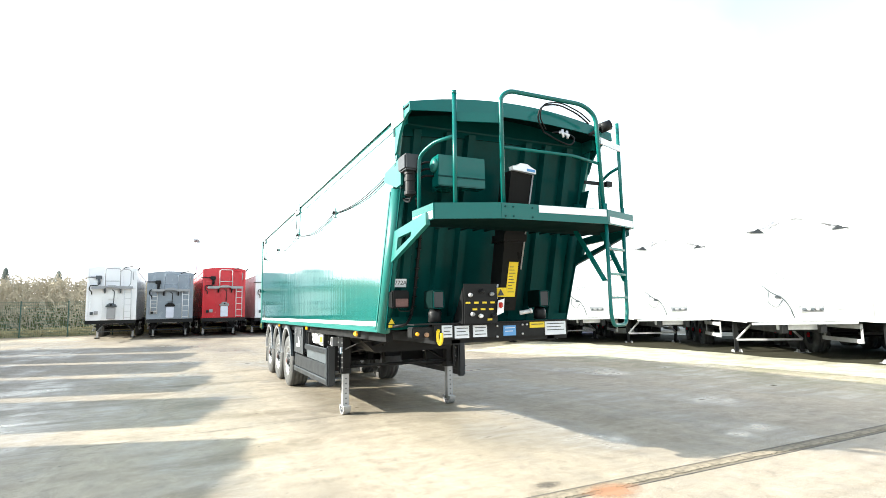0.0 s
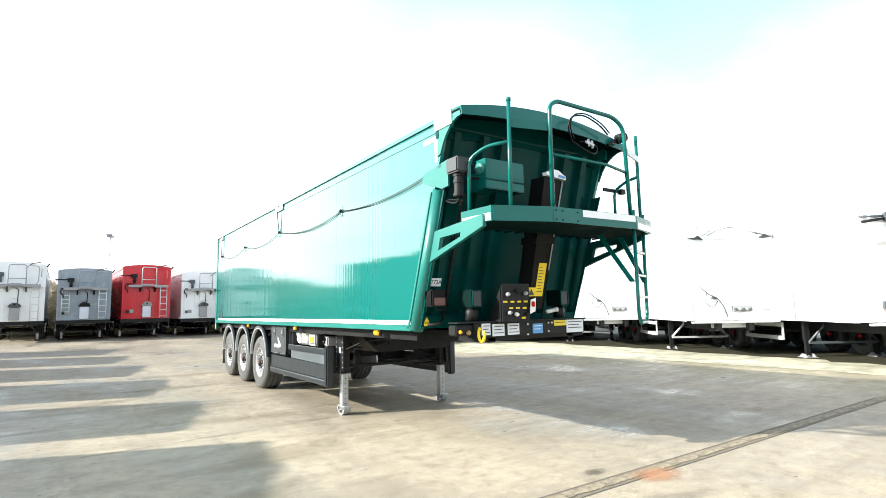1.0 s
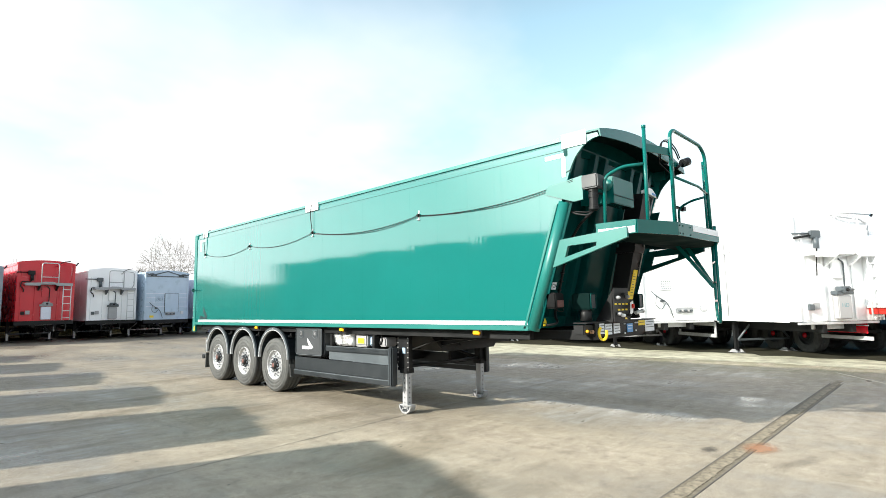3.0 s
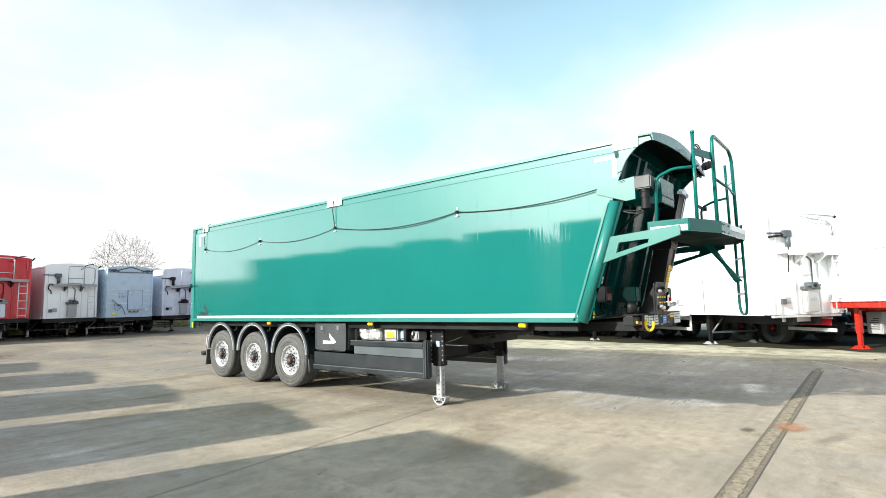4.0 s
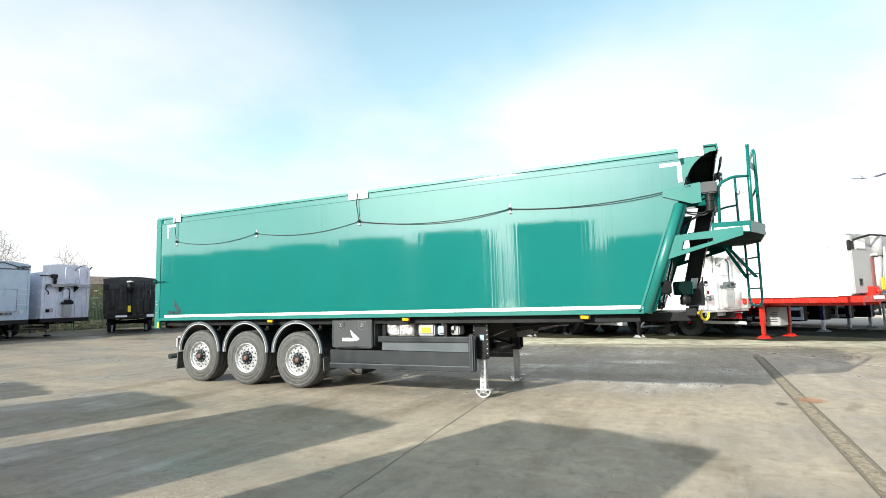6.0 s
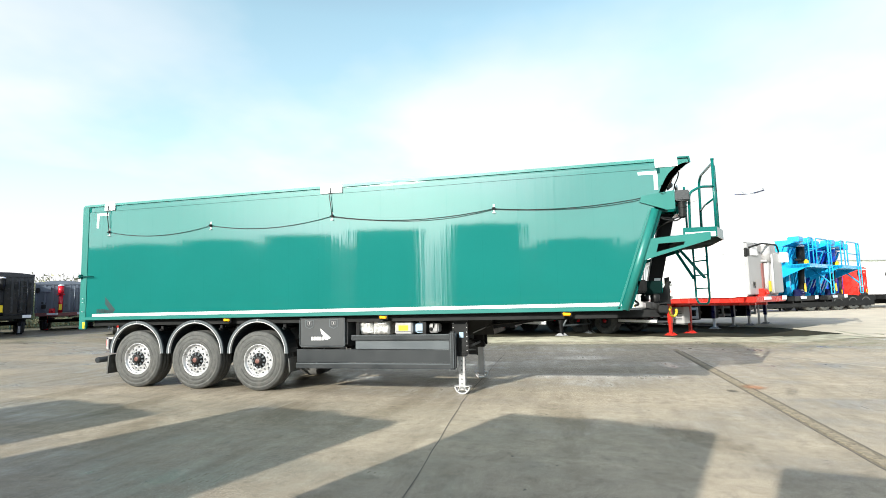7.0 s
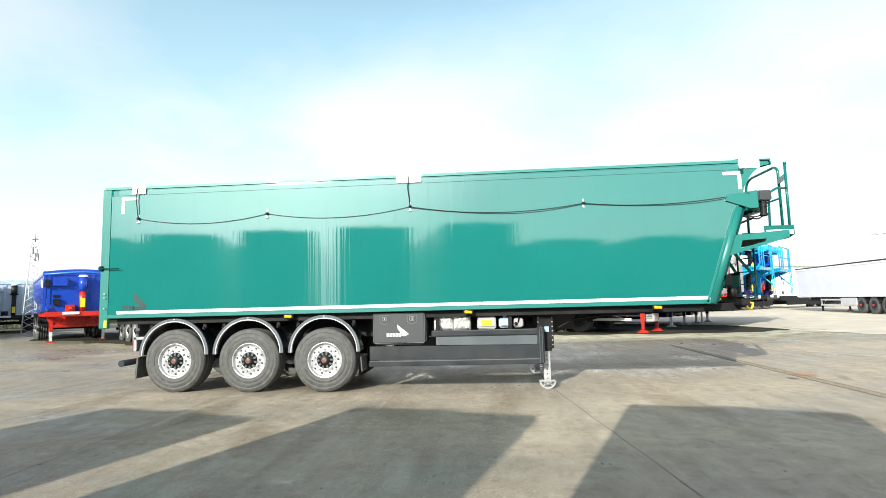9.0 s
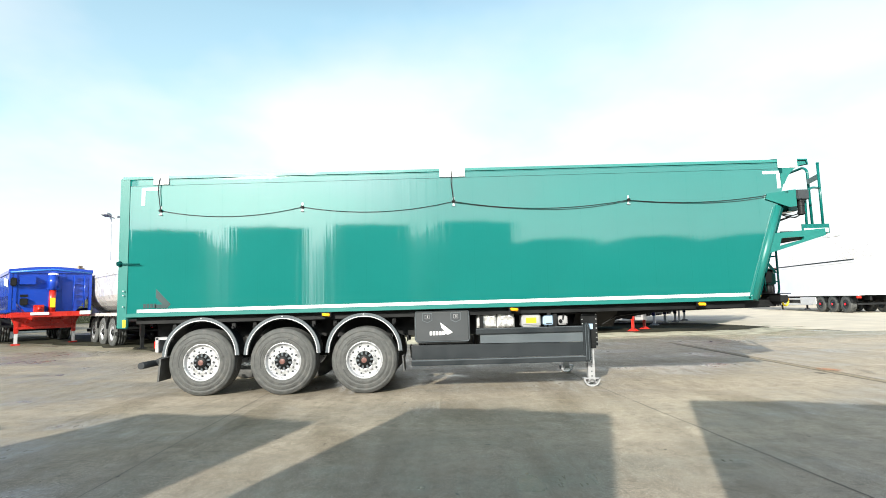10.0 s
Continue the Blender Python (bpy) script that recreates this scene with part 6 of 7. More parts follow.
        made("hood", fm, t, (prism, [(0.3, top), (-0.35, top), (-0.4, top - 0.12), (0.25, top - 0.3)], "x", -W - 0.02, W + 0.02), (box, W - 0.5, W, -0.5, -0.1, top - 0.2, top + 0.05, 0.02))
        # blocks added to stop daylight showing through beneath the chassis
        made("under_fill", BLACK, t, (box, -1.1, -0.55, 3.7, 8.6, 0.38, floor - 0.2, 0.03), (box, 0.55, 1.1, 3.7, 8.6, 0.38, floor - 0.2, 0.03), label="black blocks added to fill the dark under the chassis")
        made("beacon", YELLOW, t, (box, 0.0, 0.3, -0.4, -0.2, zp + 0.08, zp + 0.3, 0.05))
    # chassis
    zb = floor - 0.3
    fr = made("chassis", chassis, t, (box, -0.5, -0.38, 0.05, length - 0.2, zb, floor - 0.01), (box, 0.38, 0.5, 0.05, length - 0.2, zb, floor - 0.01),
              *[(box, -0.5, 0.5, y - 0.05, y + 0.05, zb + 0.04, zb + 0.22) for y in np.arange(0.6, length - 0.3, 1.3)], label="welded steel chassis")
    made("head_beam", GALV if body is WHITEB and style != "low" else chassis, fr, (box, -1.2, 1.2, -0.28 if style in ("low", "lean") else 0.0, 0.12, floor - (0.08 if body is WHITEB and style != "low" else 0.2), floor - 0.01, 0.012))
    if style in ("low", "lean"):
        for s in (-1, 1):
            made("chassis_rail", chassis, fr, (box, *sorted((s * 1.06, s * 1.2)), 0.0, length * 0.55, floor - 0.2, floor - 0.02, 0.012))
    for s in (-1, 1):
        x = s * leg_x
        lg = made("landing_leg", legs, t, (box, x - 0.07, x + 0.07, leg_y - 0.07, leg_y + 0.07, 0.45, floor, 0.01), label="landing leg on a flat foot")
        made("inner_leg", BLACK if tub else ORANGE if legs is ORANGE and at[1] < 10 else BLACK if style in ("plain", "board") and group == "slanting row of trailers" else GALV, lg, (box, x - 0.05, x + 0.05, leg_y - 0.05, leg_y + 0.05, 0.06, 0.46))
        if group == "slanting row of trailers":
            made("foot", legs if legs is ORANGE else LAMPM, lg, (box, x - 0.17, x + 0.17, leg_y - 0.2, leg_y + 0.2, 0.0, 0.025, 0.006), *[(prism, [(leg_y - 0.19, 0.02), (leg_y + 0.19, 0.02), (leg_y + 0.06, 0.11), (leg_y - 0.06, 0.11)], "x", x + d_ - 0.015, x + d_ + 0.015) for d_ in (-0.11, 0.11)], label="splayed steel foot")
        else:
            made("foot", legs, lg, (box, x - 0.13, x + 0.13, leg_y - 0.14, leg_y + 0.14, 0.0, 0.07, 0.012))
    if style in ("board", "plain"):
        made("leg_brace", GALV if style == "plain" else PLASTICL, t, (tube, [(-0.9, 2.86, 0.42), (-0.45, 2.84, floor - 0.12), (0.45, 2.84, floor - 0.12), (0.9, 2.86, 0.42)], 0.035, 8), (box, -0.9, 0.9, 2.83, 2.89, 0.38, 0.44))
        made("front_board", GALV, t, (box, -0.55, 0.55, 0.3, 0.4, floor - 0.22, floor - 0.02, 0.01))
    y0 = axle_y or length - 4.0
    for k in range(3):
        y = y0 + 1.31 * k
        made("axle", BLACK, t, (tube, [(-1.0, y, 0.53), (1.0, y, 0.53)], 0.07, 10))
        for x, fl in ((-1.03, False), (1.03, True)):
            w_ = wheel(t, (x, y, 0.535), fl, rim or (RIMB if group == "slanting row of trailers" else RIMG), detail=False)
            if group == "slanting row of trailers":
                shared("hub_cap", HUBRED, w_, (0, 0, 0), 0, "red hub cap")
        for x in (-1.24, 0.84):
            made("mudguard", BLACK, t, (fender, x, x + 0.4, y, 0.55, 0.65, 10, 170, 0.012, 10))
    for s in (-1, 1):
        made("side_guard", guard or (GALV if style != "low" else chassis), t, *[(box, *sorted((s * 1.2, s * 1.24)), 3.5, y0 - 0.9, z0, z0 + 0.11, 0.006) for z0 in (0.45, 0.82)],
             *[(box, *sorted((s * 1.18, s * 1.2)), y - 0.05, y + 0.05, 0.45, 0.95) for y in (3.55, y0 - 0.95)])
        for y in (3.7, y0 - 1.2):
            made("guard_arm", BLACK, t, (box, *sorted((s * 0.5, s * 1.19)), y - 0.03, y + 0.03, 0.66, 0.74))
    made("rear_bumper", BLACK, t, (box, -1.2, 1.2, length - 0.3, length - 0.2, 0.5, 0.62))
    return t


# the row along the fence
FENCE_ROW = "trailers along the fence"
parked((-3.75, 34.9), 1, WHITE, BLACK, "white bulk trailer with platform, ladder and motor on its front", 4.05, floor=1.08, half=1.17, group=FENCE_ROW)
parked((-0.88, 34.9), 1, GREYP, BLACK, "grey bulk trailer with pale twin ladders on its front", 3.8, twin=True, floor=1.08, half=1.17, group=FENCE_ROW)
parked((1.98, 34.8), 2.5, REDP, BLACK, "bright red bulk trailer with a grey platform", 4.05, floor=1.08, half=1.17, group=FENCE_ROW)
parked((4.95, 35.1), 2.5, WHITE, BLACK, "white bulk trailer with dark tarpaulin motor", 3.8, floor=1.02, half=1.17, group=FENCE_ROW)
parked((7.58, 34.7), 3, STEELB, BLACK, "grey-blue box trailer with gable trim and hatch", 3.75, style="plain", floor=0.98, half=1.17, group=FENCE_ROW)
parked((10.52, 34.9), 2, LILAC, BLACK, "pale grey bulk trailer with platform and hoses", 3.75, floor=1.0, half=1.17, group=FENCE_ROW)
parked((13.5, 34.2), -35, BLACKB, BLACK, "black tipper trailer with yellow ram label", 3.05, length=9, style="low", floor=1.05, group=FENCE_ROW)
# chassis in the duller red to paint its shade; the ram stays bright
parked((19.3, 37.3), -44, TIPGREY, DULLRED, "grey tipper trailer with red ram and chassis", 2.9, length=7, style="low", legs=REDP, head=REDP, floor=1.1, group=FENCE_ROW)
parked((22.8, 37.5), -44, STEELB, BLACK, "grey-blue tipper trailer partly in shade", 3.0, length=7, style="low", floor=1.05, group=FENCE_ROW)
blue_ = parked((13.4, 25.8), -46, BLUEP, ORANGE, "deep blue tipper trailer on an orange-red chassis", 2.8, length=8.0, style="low", legs=ORANGE, floor=1.25, group="tipper pair", fit_mat=BLUEP, guard=BLACK, leg_y=1.1)
made("leg_frame", ORANGE, blue_, (prism, [(-1.1, 1.08), (1.1, 1.08), (0.9, 0.62), (-0.9, 0.62)], "y", 1.1 - 0.03, 1.1 + 0.03), (box, -0.9, 0.9, 1.1 - 0.1, 1.1 - 0.04, 0.6, 0.7, 0.01), label="orange-red frame between the legs")
made("front_rail", SKYBLUE, blue_, (tube, [(-1.25, -0.05, 2.7), (0, -0.07, 2.82), (1.25, -0.05, 2.7)], 0.035, 8))
parked((10.75, 19.4), -45, STEEL, BLACK, "bare aluminium round-bottomed tipper trailer with black wheels", 2.75, length=8.0, style="low", floor=1.15, group="tipper pair", rim=RIM, guard=BLACK, leg_y=1.6, tub=True, seams=False)

# the slanting row on the other side
SLANT = "slanting row of trailers"
parked((14.4, 17.0), -25, WHITEB, BLACK, "white box trailer with plain front", 3.7, floor=1.03, style="plain", group=SLANT)
parked((15.0, 13.6), -32, WHITEB, BLACK, "white box trailer with roof arms and grey braces", 3.85, floor=1.03, style="plain", group=SLANT)
parked((14.25, 8.85), -40, WHITEB, BLACK, "tall white box trailer with hoses and vent", 3.8, floor=1.03, style="plain", group=SLANT)
tall_ = parked((14.1, 4.6), -38, WHITEB, BLACK, "white bulk trailer with dark platform motor", 4.0, floor=1.03, style="board", legs=BLACK, guard=GALV, fit_mat=WHITE, group=SLANT)
mk = bpy.data.curves.new("marking", "FONT")
mk.body, mk.size, mk.align_x, mk.align_y = "HD", 0.15, "CENTER", "CENTER"
mk.extrude = 0.001
marking = new("marking", mk)
marking.data.materials.append(MARKM)
marking.parent = tall_
marking.matrix_basis = Matrix.Translation((0.0, -0.202, 1.03 + 0.42)) @ Matrix.Rotation(radians(90), 4, "X")
etr = parked((13.7, 0.7), -38, WHITEB, ORANGE, "white tipper trailer on a bright orange-red chassis", 3.3, length=10.5, style="low", legs=ORANGE, head=UNIT, fit_mat=WHITE, floor=1.4, group=SLANT, leg_x=0.72, axle_y=5.5, guard=BLACK, rim=RIMB)
for s_ in (-1, 1):
    made("side_panel", REDP, etr, (box, *sorted((s_ * 1.242, s_ * 1.262)), 3.35, 4.8, 0.68, 1.36, 0.008), label="dark red side panel")
    made("panel_rail", GALV, etr, (box, *sorted((s_ * 1.245, s_ * 1.275)), 3.2, 4.85, 0.5, 0.6, 0.006), (box, *sorted((s_ * 1.263, s_ * 1.275)), 3.3, 4.85, 0.88, 0.91, 0.003))
cab = made("locker", UNIT, etr, (box, -0.18, 0.28, 2.72, 3.18, 0.42, 1.05, 0.02), label="pale grey locker with dark print")
for i in range(6):
    made("locker_print", INK, cab, (box, -0.186, -0.1805, 2.8, 3.1 - 0.06 * (i % 3), 0.55 + 0.06 * i, 0.575 + 0.06 * i))
made("tarp_cable", LAMPM, etr, (tube, [(-1.28, 0.05, 2.85), (-1.28, 2.5, 2.78), (-1.28, 6, 2.8)], 0.009, 6))
fcab = made("front_cabinet", UNIT, etr, (box, -1.2, 1.1, -0.12, -0.03, 1.45, 3.15, 0.02), (box, 0.1, 1.05, -0.3, -0.12, 1.5, 2.9, 0.02), label="grey front cabinet with pipes")
made("cabinet_pipe", BLACK, fcab, (tube, [(-1.1, -0.1, 3.0), (-0.6, -0.34, 3.14), (0.6, -0.34, 3.14), (0.75, -0.34, 2.9)], 0.03, 8, 0.1))
made("cabinet_pipe", GALV, fcab, (tube, [(0.1, -0.34, 1.5), (0.1, -0.34, 2.8)], 0.035, 8))
made("cabinet_box", WHITE, fcab, (box, 0.85, 1.3, -0.45, -0.12, 2.55, 2.9, 0.02))
made("cabinet_panel", DULLRED, fcab, (box, -0.25, 0.05, -0.16, -0.121, 1.6, 2.5, 0.01))
parked((17.6, -1.75), -38, CYAN, BLACK, "bright blue tipper trailer with front platform", 3.5, length=13.5, style="lean", legs=NAVY, fit_mat=CYAN, floor=1.35, group=SLANT, rim=RIMB)
parked((19.9, -3.75), -38, BLUEP, BLACK, "deep blue tipper trailer with bright blue platform", 3.5, length=13.5, style="lean", legs=NAVY, fit_mat=CYAN, floor=1.35, group=SLANT, rim=RIMB)
parked((44.7, -14.2), -38, BLUEP, BLACK, "dark blue tipper trailer far across the yard", 3.4, style="low", legs=BLACK, floor=1.1, rim=RIMB, group=SLANT)
parked((45.9, -16.5), -38, ORANGE, BLACK, "red tipper trailer far across the yard", 3.4, style="low", legs=BLACK, head=ORANGE, floor=1.1, rim=RIMB, group=SLANT)
parked((47.8, -19.4), -38, WHITEB, BLACK, "white tipper trailer far across the yard", 3.3, style="low", head=WHITE, legs=WHITE, floor=1.1, rim=RIMB, group=SLANT)
parked((21.5, 22.5), -30, BLUEP, BLACK, "blue box trailer behind the white row", 3.0, style="low", floor=1.1, group=SLANT)
far_box = parked((37.6, -16.3), 84, WHITEB, BLACK, "long white box trailer with dark roof rail across the yard", 3.35, length=12.5, style="plain", floor=1.08, group=SLANT, seams=False)
for s_ in (-1, 1):
    made("roof_rail", PLASTIC, far_box, (tube, [(s_ * 1.27, 0.1, 3.25), (s_ * 1.27, 12.4, 3.25)], 0.045, 8), label="dark rolled cover rail")
    made("side_skirt", GALV, far_box, (box, *sorted((s_ * 1.2, s_ * 1.26)), 6.2, 8.1, 0.5, 1.0, 0.02), label="pale metal side skirt")
    made("tail_lamp", REDL, far_box, (box, *sorted((s_ * 1.05, s_ * 1.28)), 12.3, 12.42, 0.9, 1.05, 0.01))

# low skeletal chassis standing across the far end
def skeletal(at, rz, length, label):
    t = thing("skeletal_trailer", (*at, rise(*at)), rz, label, "trailer", "low chassis")
    for x in (-0.45, 0.45):
        made("long_beam", BLACK, t, (box, x - 0.07, x + 0.07, 0, length, 0.85, 1.15))
    for y in np.arange(0.4, length, 1.2):
        made("cross_beam", BLACK, t, (box, -1.2, 1.2, y - 0.06, y + 0.06, 0.9, 1.1))
    made("head_beam", BLACK, t, (box, -1.22, 1.22, -0.05, 0.15, 0.75, 1.12))
    for s in (-1, 1):
        made("side_rail", BLACK, t, (box, *sorted((s * 1.1, s * 1.22)), 0, length, 0.72, 1.1))
        # boards added to hide the sunlit wheels so the row stays dark
        made("side_guard", BLACK, t, (box, *sorted((s * 1.24, s * 1.27)), 0.6, length - 0.2, 0.32, 0.72, 0.01))
        made("landing_leg", BLACK, t, (box, s * 0.8 - 0.06, s * 0.8 + 0.06, 6.4, 6.52, 0, 0.9))
    for k in range(3):
        y = length - 3.6 + 1.31 * k
        for x, fl in ((-1.03, False), (1.03, True)):
            wheel(t, (x, y, 0.535), fl, RIMB, detail=False)
    return t


skeletal((41.0, -6.5), 206.6, 11.0, "low black skeletal chassis standing empty")
skeletal((46.3, -17.2), 206.6, 11.0, "low black skeletal chassis standing empty")

skeletal((38.5, -3.5), 206.6, 11.0, "low black skeletal chassis standing empty")

# the row behind the walk that shades the yard
BACK = "trailers that shade the yard"
first = parked((-8.0, 9.75), 73.5, SHADEP, BLACK, "tall dark grey box trailer standing behind the walk", 4.2, style="plain", group=BACK, crown=0.02)
for y in (13.5, 17.1, 20.75, 24.35, 27.9):
    copy_thing(first, pose(-8.0, y, 0, 0, 0, 73.5))
second = parked((-8.75, 6.6), 73.5, SHADEP, BLACK, "lower dark grey box trailer standing behind the walk", 3.6, style="plain", group=BACK, crown=0.02)
for y in (2.9, -0.85, -4.6):
    copy_thing(second, pose(-8.9, y, 0, 0, 0, 73.5))


# ---------------------------------------------------------------- fence, hedge, trees, lamps, buildings
MESH = mat("green_mesh_wire", (0.06, 0.13, 0.1), 0.5, vary=0.1)


def fence():
    t = thing("fence", (-10, 44, 0.3), 0, "green wire mesh boundary fence on posts", "fence")
    for k in range(26):
        made("post", FENCEM, t, (box, -18 + 2.6 * k, -17.94 + 2.6 * k, -0.03, 0.03, 0, 2.4))
    bm = bmesh.new()
    for k in range(26 * 26):
        x = -18 + 0.1 * k
        box(bm, x - 0.004, x + 0.004, -0.006, 0.006, 0.05, 2.35)
    for k in range(12):
        box(bm, -18, 49.6, -0.012, 0.012, 0.1 + 0.2 * k, 0.115 + 0.2 * k)
    part("wire_mesh", bm, MESH, t)
    return t


fence()


def hedge(name, x0, x1, y, depth, h0, h1, seed, m, label, count=2600):
    """A thicket of bare crossing twigs and small leaf scraps, as uncountable stuff."""
    rng_ = random.Random(seed)
    vs, fs = [], []
    for _ in range(count):
        x, d = rng_.uniform(x0, x1), rng_.uniform(0, depth)
        hh = h0 + (h1 - h0) * (0.5 + 0.5 * noise.noise(Vector((x * 0.16, seed, 0)))) * rng_.uniform(0.75, 1.08)
        zb = rng_.uniform(0, hh * 0.8)
        ln = rng_.uniform(0.4, 1.3)
        a = Vector((x, y + d, zb))
        b = a + Vector((rng_.uniform(-0.5, 0.5), rng_.uniform(-0.3, 0.3), 1)).normalized() * min(ln, hh - zb + 0.1)
        w = rng_.uniform(0.008, 0.026)
        i = len(vs)
        vs += [a + Vector((-w, 0, 0)), a + Vector((w, 0, 0)), b + Vector((w * 0.4, 0, 0)), b + Vector((-w * 0.4, 0, 0))]
        fs.append((i, i + 1, i + 2, i + 3))
        for _k in range(2):
            c = a.lerp(b, rng_.uniform(0.3, 1))
            q = Vector((rng_.uniform(-1, 1), rng_.uniform(-0.4, 0.4), rng_.uniform(-0.6, 0.9))).normalized() * rng_.uniform(0.1, 0.35)
            i = len(vs)
            o = Vector((0.03, 0, 0.05))
            vs += [c - o, c + o, c + q + o * 0.6, c + q - o * 0.3]
            fs.append((i, i + 1, i + 2, i + 3))
    me = bpy.data.meshes.new(name)
    me.from_pydata([tuple(v) for v in vs], [], fs)
    me.materials.append(m)
    return tagged(new(name, me), label, "hedge", kind="stuff")


TWIG = mat("winter_twigs", (0.36, 0.32, 0.24), 0.9, vary=0.35, scale=1.5)
TWIGG = mat("winter_scrub", (0.24, 0.24, 0.14), 0.9, vary=0.35, scale=1.5)
DRY = mat("dry_grass", (0.4, 0.35, 0.2), 0.9, vary=0.3, scale=2)
hedge("hedge", -30, 2, 46, 5, 3.6, 5.2, 3, TWIG, "tall tangled bare winter hedge behind the fence", 15000)
hedge("hedge", 2, 48, 46, 4, 2.6, 5.0, 5, TWIGG, "tangled winter scrub behind the fence", 9000)
hedge("dry_grass", -30, 40, 45, 1.5, 0.5, 1.1, 7, DRY, "tufts of dry grass along the fence", 5000)
made("hedge_bank", GRASS, None, (prism, [(46.2, 0.2), (52, 0.2), (51, 2.2), (48.5, 2.6), (47, 1.8)], "x", -60, 60))
tagged(bpy.data.objects["hedge_bank"], "grassy earth bank under the hedge", "bank", kind="structure")


# bark lightened to paint bright haze over the distant trees
HAZEBARK = mat("hazed_bark", (0.46, 0.44, 0.4), 0.9, vary=0.2)


def tree(x, y, z, height, spread, seed, label, ends=900, bark=None, stout=0.022):
    """A bare tree: limbs fork again and again towards twig ends spread over an uneven dome."""
    rng_ = random.Random(seed)
    vs, fs = [], []
    base = Vector((0.02 * height, 0, height * 0.2))

    def bar(a, b, r0, r1, n):
        d = (b - a).normalized()
        side = d.orthogonal().normalized()
        up = d.cross(side)
        i = len(vs)
        for p, q in ((a, r0), (b, r1)):
            for k in range(n):
                t_ = 2 * math.pi * k / n
                vs.append(p + (side * math.cos(t_) + up * math.sin(t_)) * q)
        for k in range(n):
            fs.append((i + k, i + (k + 1) % n, i + n + (k + 1) % n, i + n + k))

    def girth(count):
        return max(0.01, height * stout * (count / ends) ** 0.5)

    def fork(p, pts):
        if len(pts) == 1:
            bar(p, pts[0], 0.009, 0.005, 3)
            return
        mid = sum(pts, Vector()) / len(pts)
        far = (mid - p).length
        q = p.lerp(mid, rng_.uniform(0.22, 0.32) if len(pts) > 6 else 0.42) + Vector((rng_.uniform(-1, 1), rng_.uniform(-1, 1), rng_.uniform(-0.5, 0.7))) * far * 0.025
        bar(p, q, girth(len(pts)), girth(len(pts) * 0.7), 6 if len(pts) > 60 else 3)
        size = [max(v[k] for v in pts) - min(v[k] for v in pts) for k in range(3)]
        k = size.index(max(size))
        pts = sorted(pts, key=lambda v: v[k] + 0.15 * v[(k + 1) % 3])
        cut = max(1, min(len(pts) - 1, int(len(pts) * rng_.uniform(0.35, 0.65))))
        fork(q, pts[:cut])
        fork(q, pts[cut:])
    tips = []
    while len(tips) < ends:
        d = Vector((rng_.gauss(0, 1), rng_.gauss(0, 1), rng_.gauss(0, 1))).normalized()
        if d.z < -0.12:
            continue
        q = rng_.uniform(0.12, 1.0) ** 0.45 * (1 + 0.22 * noise.noise(d * 2.2 + Vector((seed, 0, 0))))
        tips.append(base + Vector((d.x * spread, d.y * spread, d.z * (height - base.z))) * q)
    t = thing("tree", (x, y, z), 0, label, "tree", "bare trees")
    bar(Vector((0, 0, 0)), base, height * stout * 1.35, height * stout, 8)
    trunk = bpy.data.meshes.new("trunk")
    trunk.from_pydata([tuple(v) for v in vs], [], fs)
    trunk.materials.append(bark or BARK)
    new("trunk", trunk).parent = t
    vs, fs = [], []
    fork(base, tips)
    me = bpy.data.meshes.new("crown")
    me.from_pydata([tuple(v) for v in vs], [], fs)
    me.materials.append(bark or BARK)
    new("crown", me).parent = t
    return t


tree(12.9, 50.0, 0.3, 7.9, 3.7, 4, "bare spreading tree with a broad domed crown", 4200)
tree(18.6, 49.0, 0.3, 6.3, 2.2, 9, "bare bushy tree behind the fence", 1200)
tree(3.0, 52.0, 0.3, 6.0, 1.6, 12, "slender bare tree behind the fence", 400)
tree(6.0, 53.0, 0.3, 6.0, 1.6, 15, "slender bare tree behind the fence", 400)
for i, (x, y, h) in enumerate(((78, -55, 11), (88, -66, 9), (92, -48, 9), (100, -60, 10), (70, -62, 9))):
    tree(x, y, 0, h, h * 0.4, 30 + i, "bare tree beyond the yard, paled by painted haze", 900, HAZEBARK, 0.013)


def conifer(x, y, h, seed):
    rng_ = random.Random(seed)
    t = thing("conifer", (x, y, 0.3), 0, "dark ragged conifer above the hedge", "tree")
    made("trunk", BARK, t, (tube, [(0, 0, 0), (0, 0, h)], 0.08, 6))
    vs, fs = [], []
    for _ in range(500):
        u = rng_.random() ** 0.7
        a = rng_.uniform(0, 6.28)
        r = (1 - u) * h * 0.3 + 0.2
        z = h * (0.3 + 0.7 * u)
        d = Vector((math.cos(a), math.sin(a), 0))
        p, q = Vector((0, 0, z)), Vector((0, 0, z - 0.2)) + d * r * rng_.uniform(0.5, 1)
        s = Vector((-d.y, d.x, 0)) * 0.12
        i = len(vs)
        vs += [p - s * 0.3, p + s * 0.3, q + s, q - s]
        fs.append((i, i + 1, i + 2, i + 3))
    me = bpy.data.meshes.new("needles")
    me.from_pydata([tuple(v) for v in vs], [], fs)
    me.materials.append(mat("needles", (0.2, 0.23, 0.2), 0.9, vary=0.3))
    ob = new("needles", me)
    ob.parent = t


conifer(-17.0, 70, 6.6, 1)
conifer(-11.9, 67, 6.1, 2)


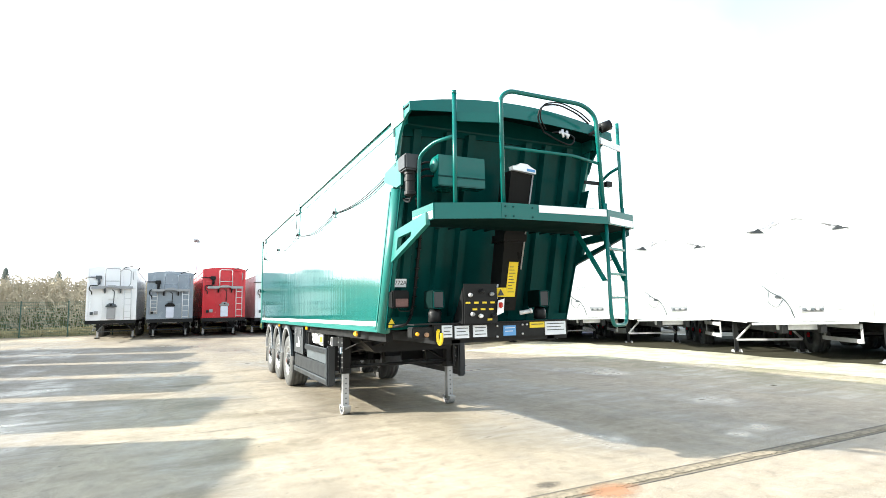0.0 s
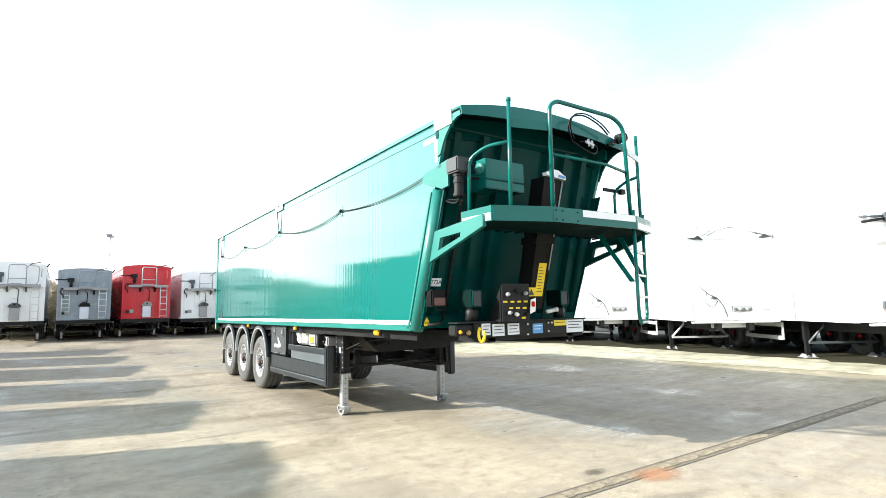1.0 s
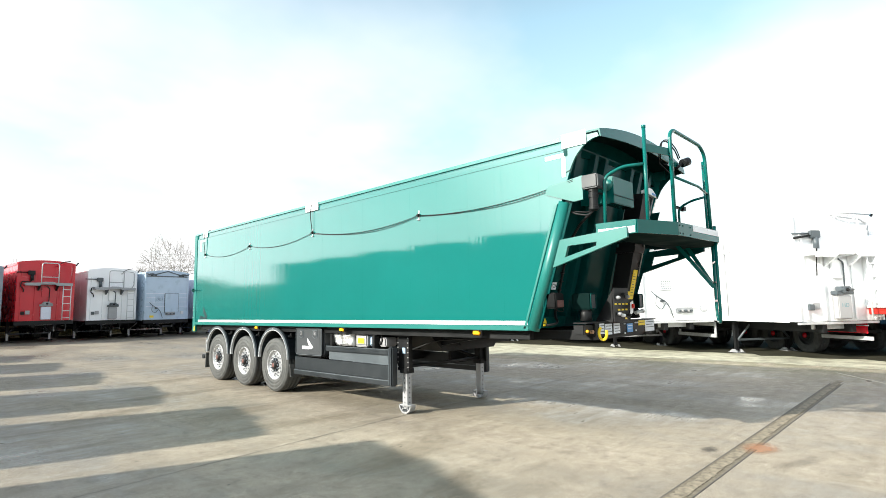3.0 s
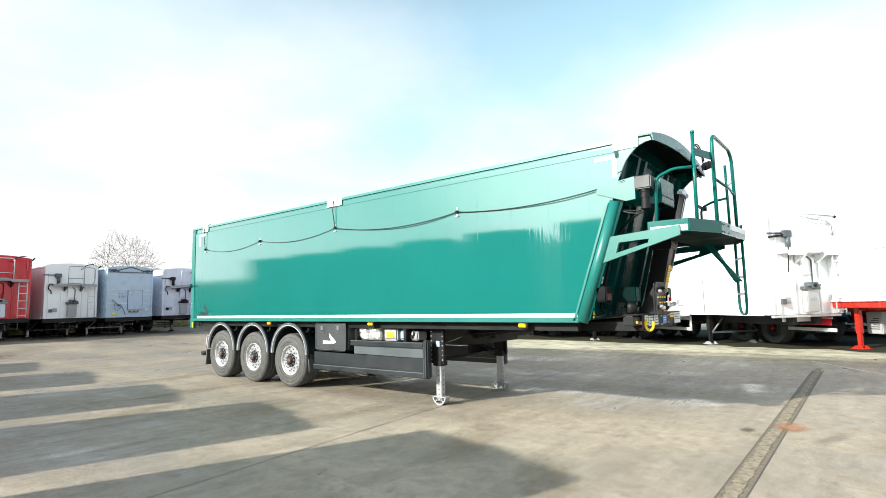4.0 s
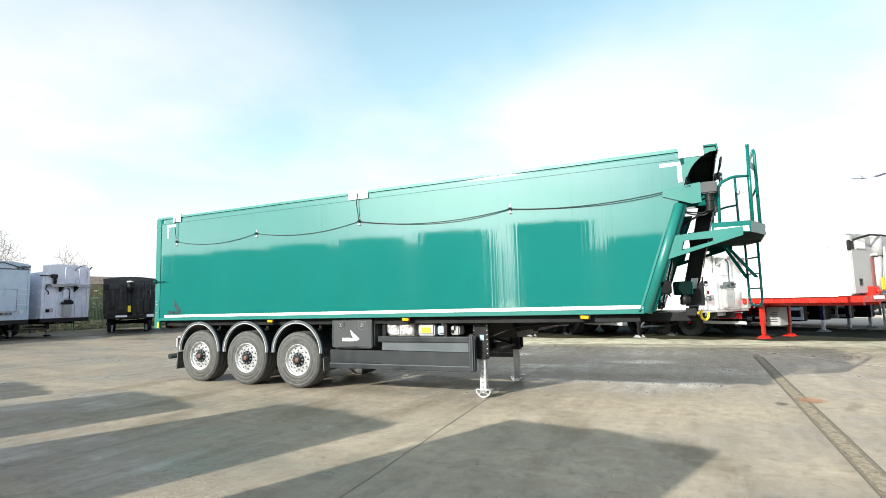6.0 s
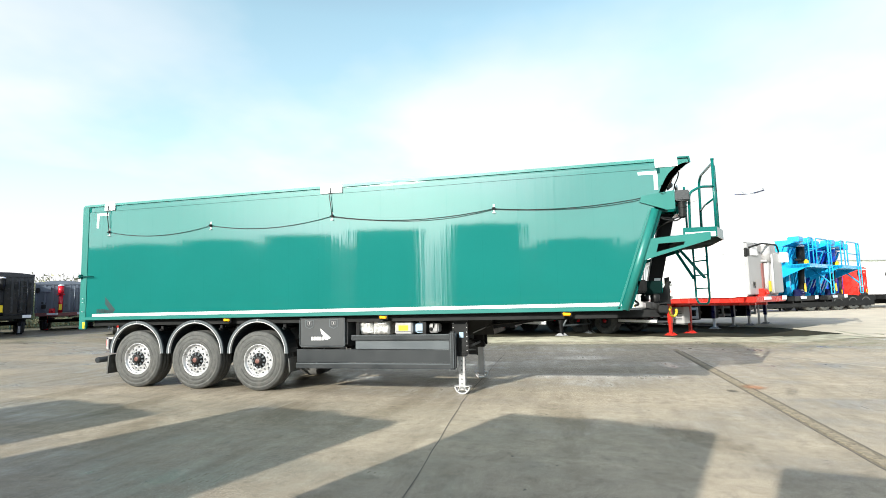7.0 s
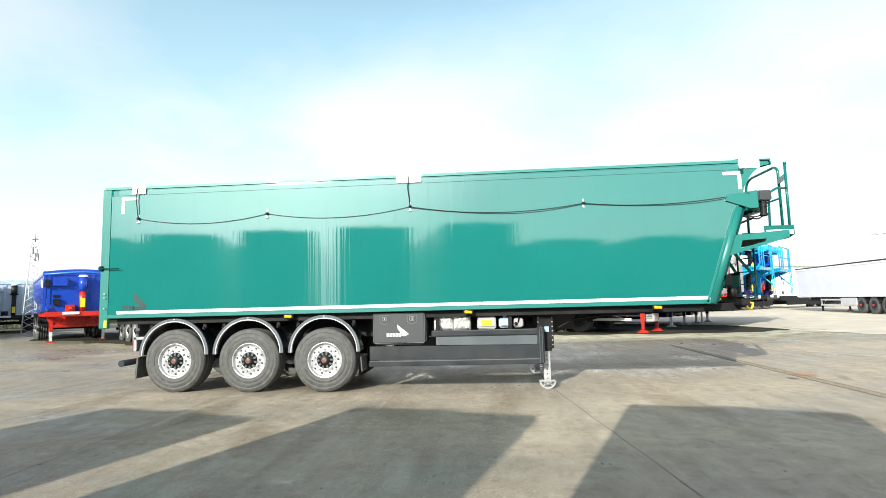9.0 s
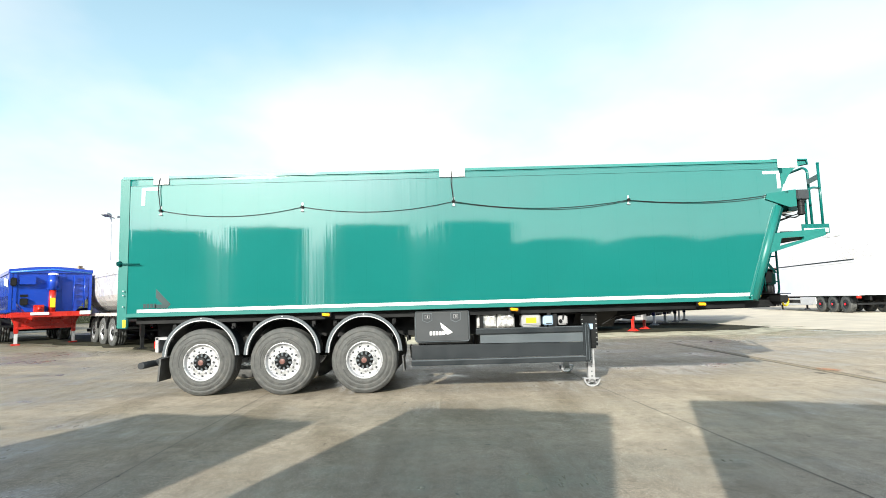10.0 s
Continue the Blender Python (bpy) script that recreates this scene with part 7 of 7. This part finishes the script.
def lamp(x, y, z, h, rz, label="twin floodlight on a slim grey mast"):
    t = thing("floodlight_mast", (x, y, z), rz, label, "lamp", "yard floodlights")
    made("mast", MASTM, t, (tube, [(0, 0, 0), (0, 0, h * 0.5), (0, 0, h)], 0.045, 10))
    made("arm", LAMPM, t, (tube, [(-0.3, 0, h), (0.3, 0, h)], 0.03, 8))
    for s in (-1, 1):
        made("lamp_head", LAMPM, t, (prism, [(s * 0.2, h - 0.02), (s * 0.65, h + 0.06), (s * 0.62, h + 0.16), (s * 0.3, h + 0.14)], "y", -0.18, 0.18), label="grey floodlight head")
    return t


lamp(0.6, 46, 0.3, 6.9, 82)
lamp(22.4, -1.66, 0.02, 6.45, 60)
def lattice(x, y, z, h):
    t = thing("lattice_mast", (x, y, z), 20, "slim grey lattice mast with antennas", "mast")
    def leg(k, u):
        a_ = 2 * math.pi * k / 3
        q = 0.42 * (1 - 0.62 * u)
        return (q * math.cos(a_), q * math.sin(a_), h * u)
    for k in range(3):
        made("leg", MASTM, t, (tube, [leg(k, 0), leg(k, 1)], 0.03, 6))
        for i in range(14):
            made("brace", MASTM, t, (tube, [leg(k, i / 14), leg(k + 1, (i + 1) / 14)], 0.014, 5))
    made("antenna", LAMPM, t, (tube, [(0, 0, h), (0, 0, h + 0.5)], 0.03, 6), (tube, [(-0.35, 0, h + 0.1), (0.35, 0, h + 0.2)], 0.03, 6), (box, -0.4, -0.28, -0.08, 0.08, h - 0.7, h - 0.3, 0.02), (box, 0.1, 0.26, -0.12, 0.04, h - 1.0, h - 0.6, 0.02))
    return t


lattice(20.2, 34, 0.3, 5.0)
lamp(22, 29, 0.3, 6.2, 0)
lamp(41.6, -24.4, 0, 6.3, 40)


def shed(name, at, rz, w, d, h, wall, roof, label, pitch=0.12):
    t = thing(name, at, rz, label, "building")
    made("wall", wall, t, (box, -w / 2, w / 2, 0, d, 0, h))
    made("roof", roof, t, (prism, [(-0.3, h), (d + 0.3, h), (d / 2, h + d * pitch)], "x", -w / 2 - 0.3, w / 2 + 0.3))
    for x in np.arange(-w / 2, w / 2, 1.5):
        made("wall_sheet", wall, t, (box, x - 0.04, x + 0.04, -0.03, 0.0, 0, h))
    return t


shed("warehouse", (77, -42, 0), -60, 70, 20, 5.2, CLAD, GREENROOF, "long pale warehouse with green roof edge", 0.035)
shed("house", (57.5, 50, 0.3), -20, 9, 8, 4.2, BRICK, TILE, "brown house with a tiled roof")
made("chimney", BRICK, bpy.data.objects["house"], (box, -2.2, -1.5, 3.6, 4.3, 4.5, 6.3), (box, -2.1, -1.9, 3.8, 4.0, 6.3, 6.6), (box, -1.8, -1.6, 3.8, 4.0, 6.3, 6.6))
shed("far_shed", (27, 60, 0.3), 0, 16, 9, 4.0, BRICK, TILE, "low brown building behind the scrub")
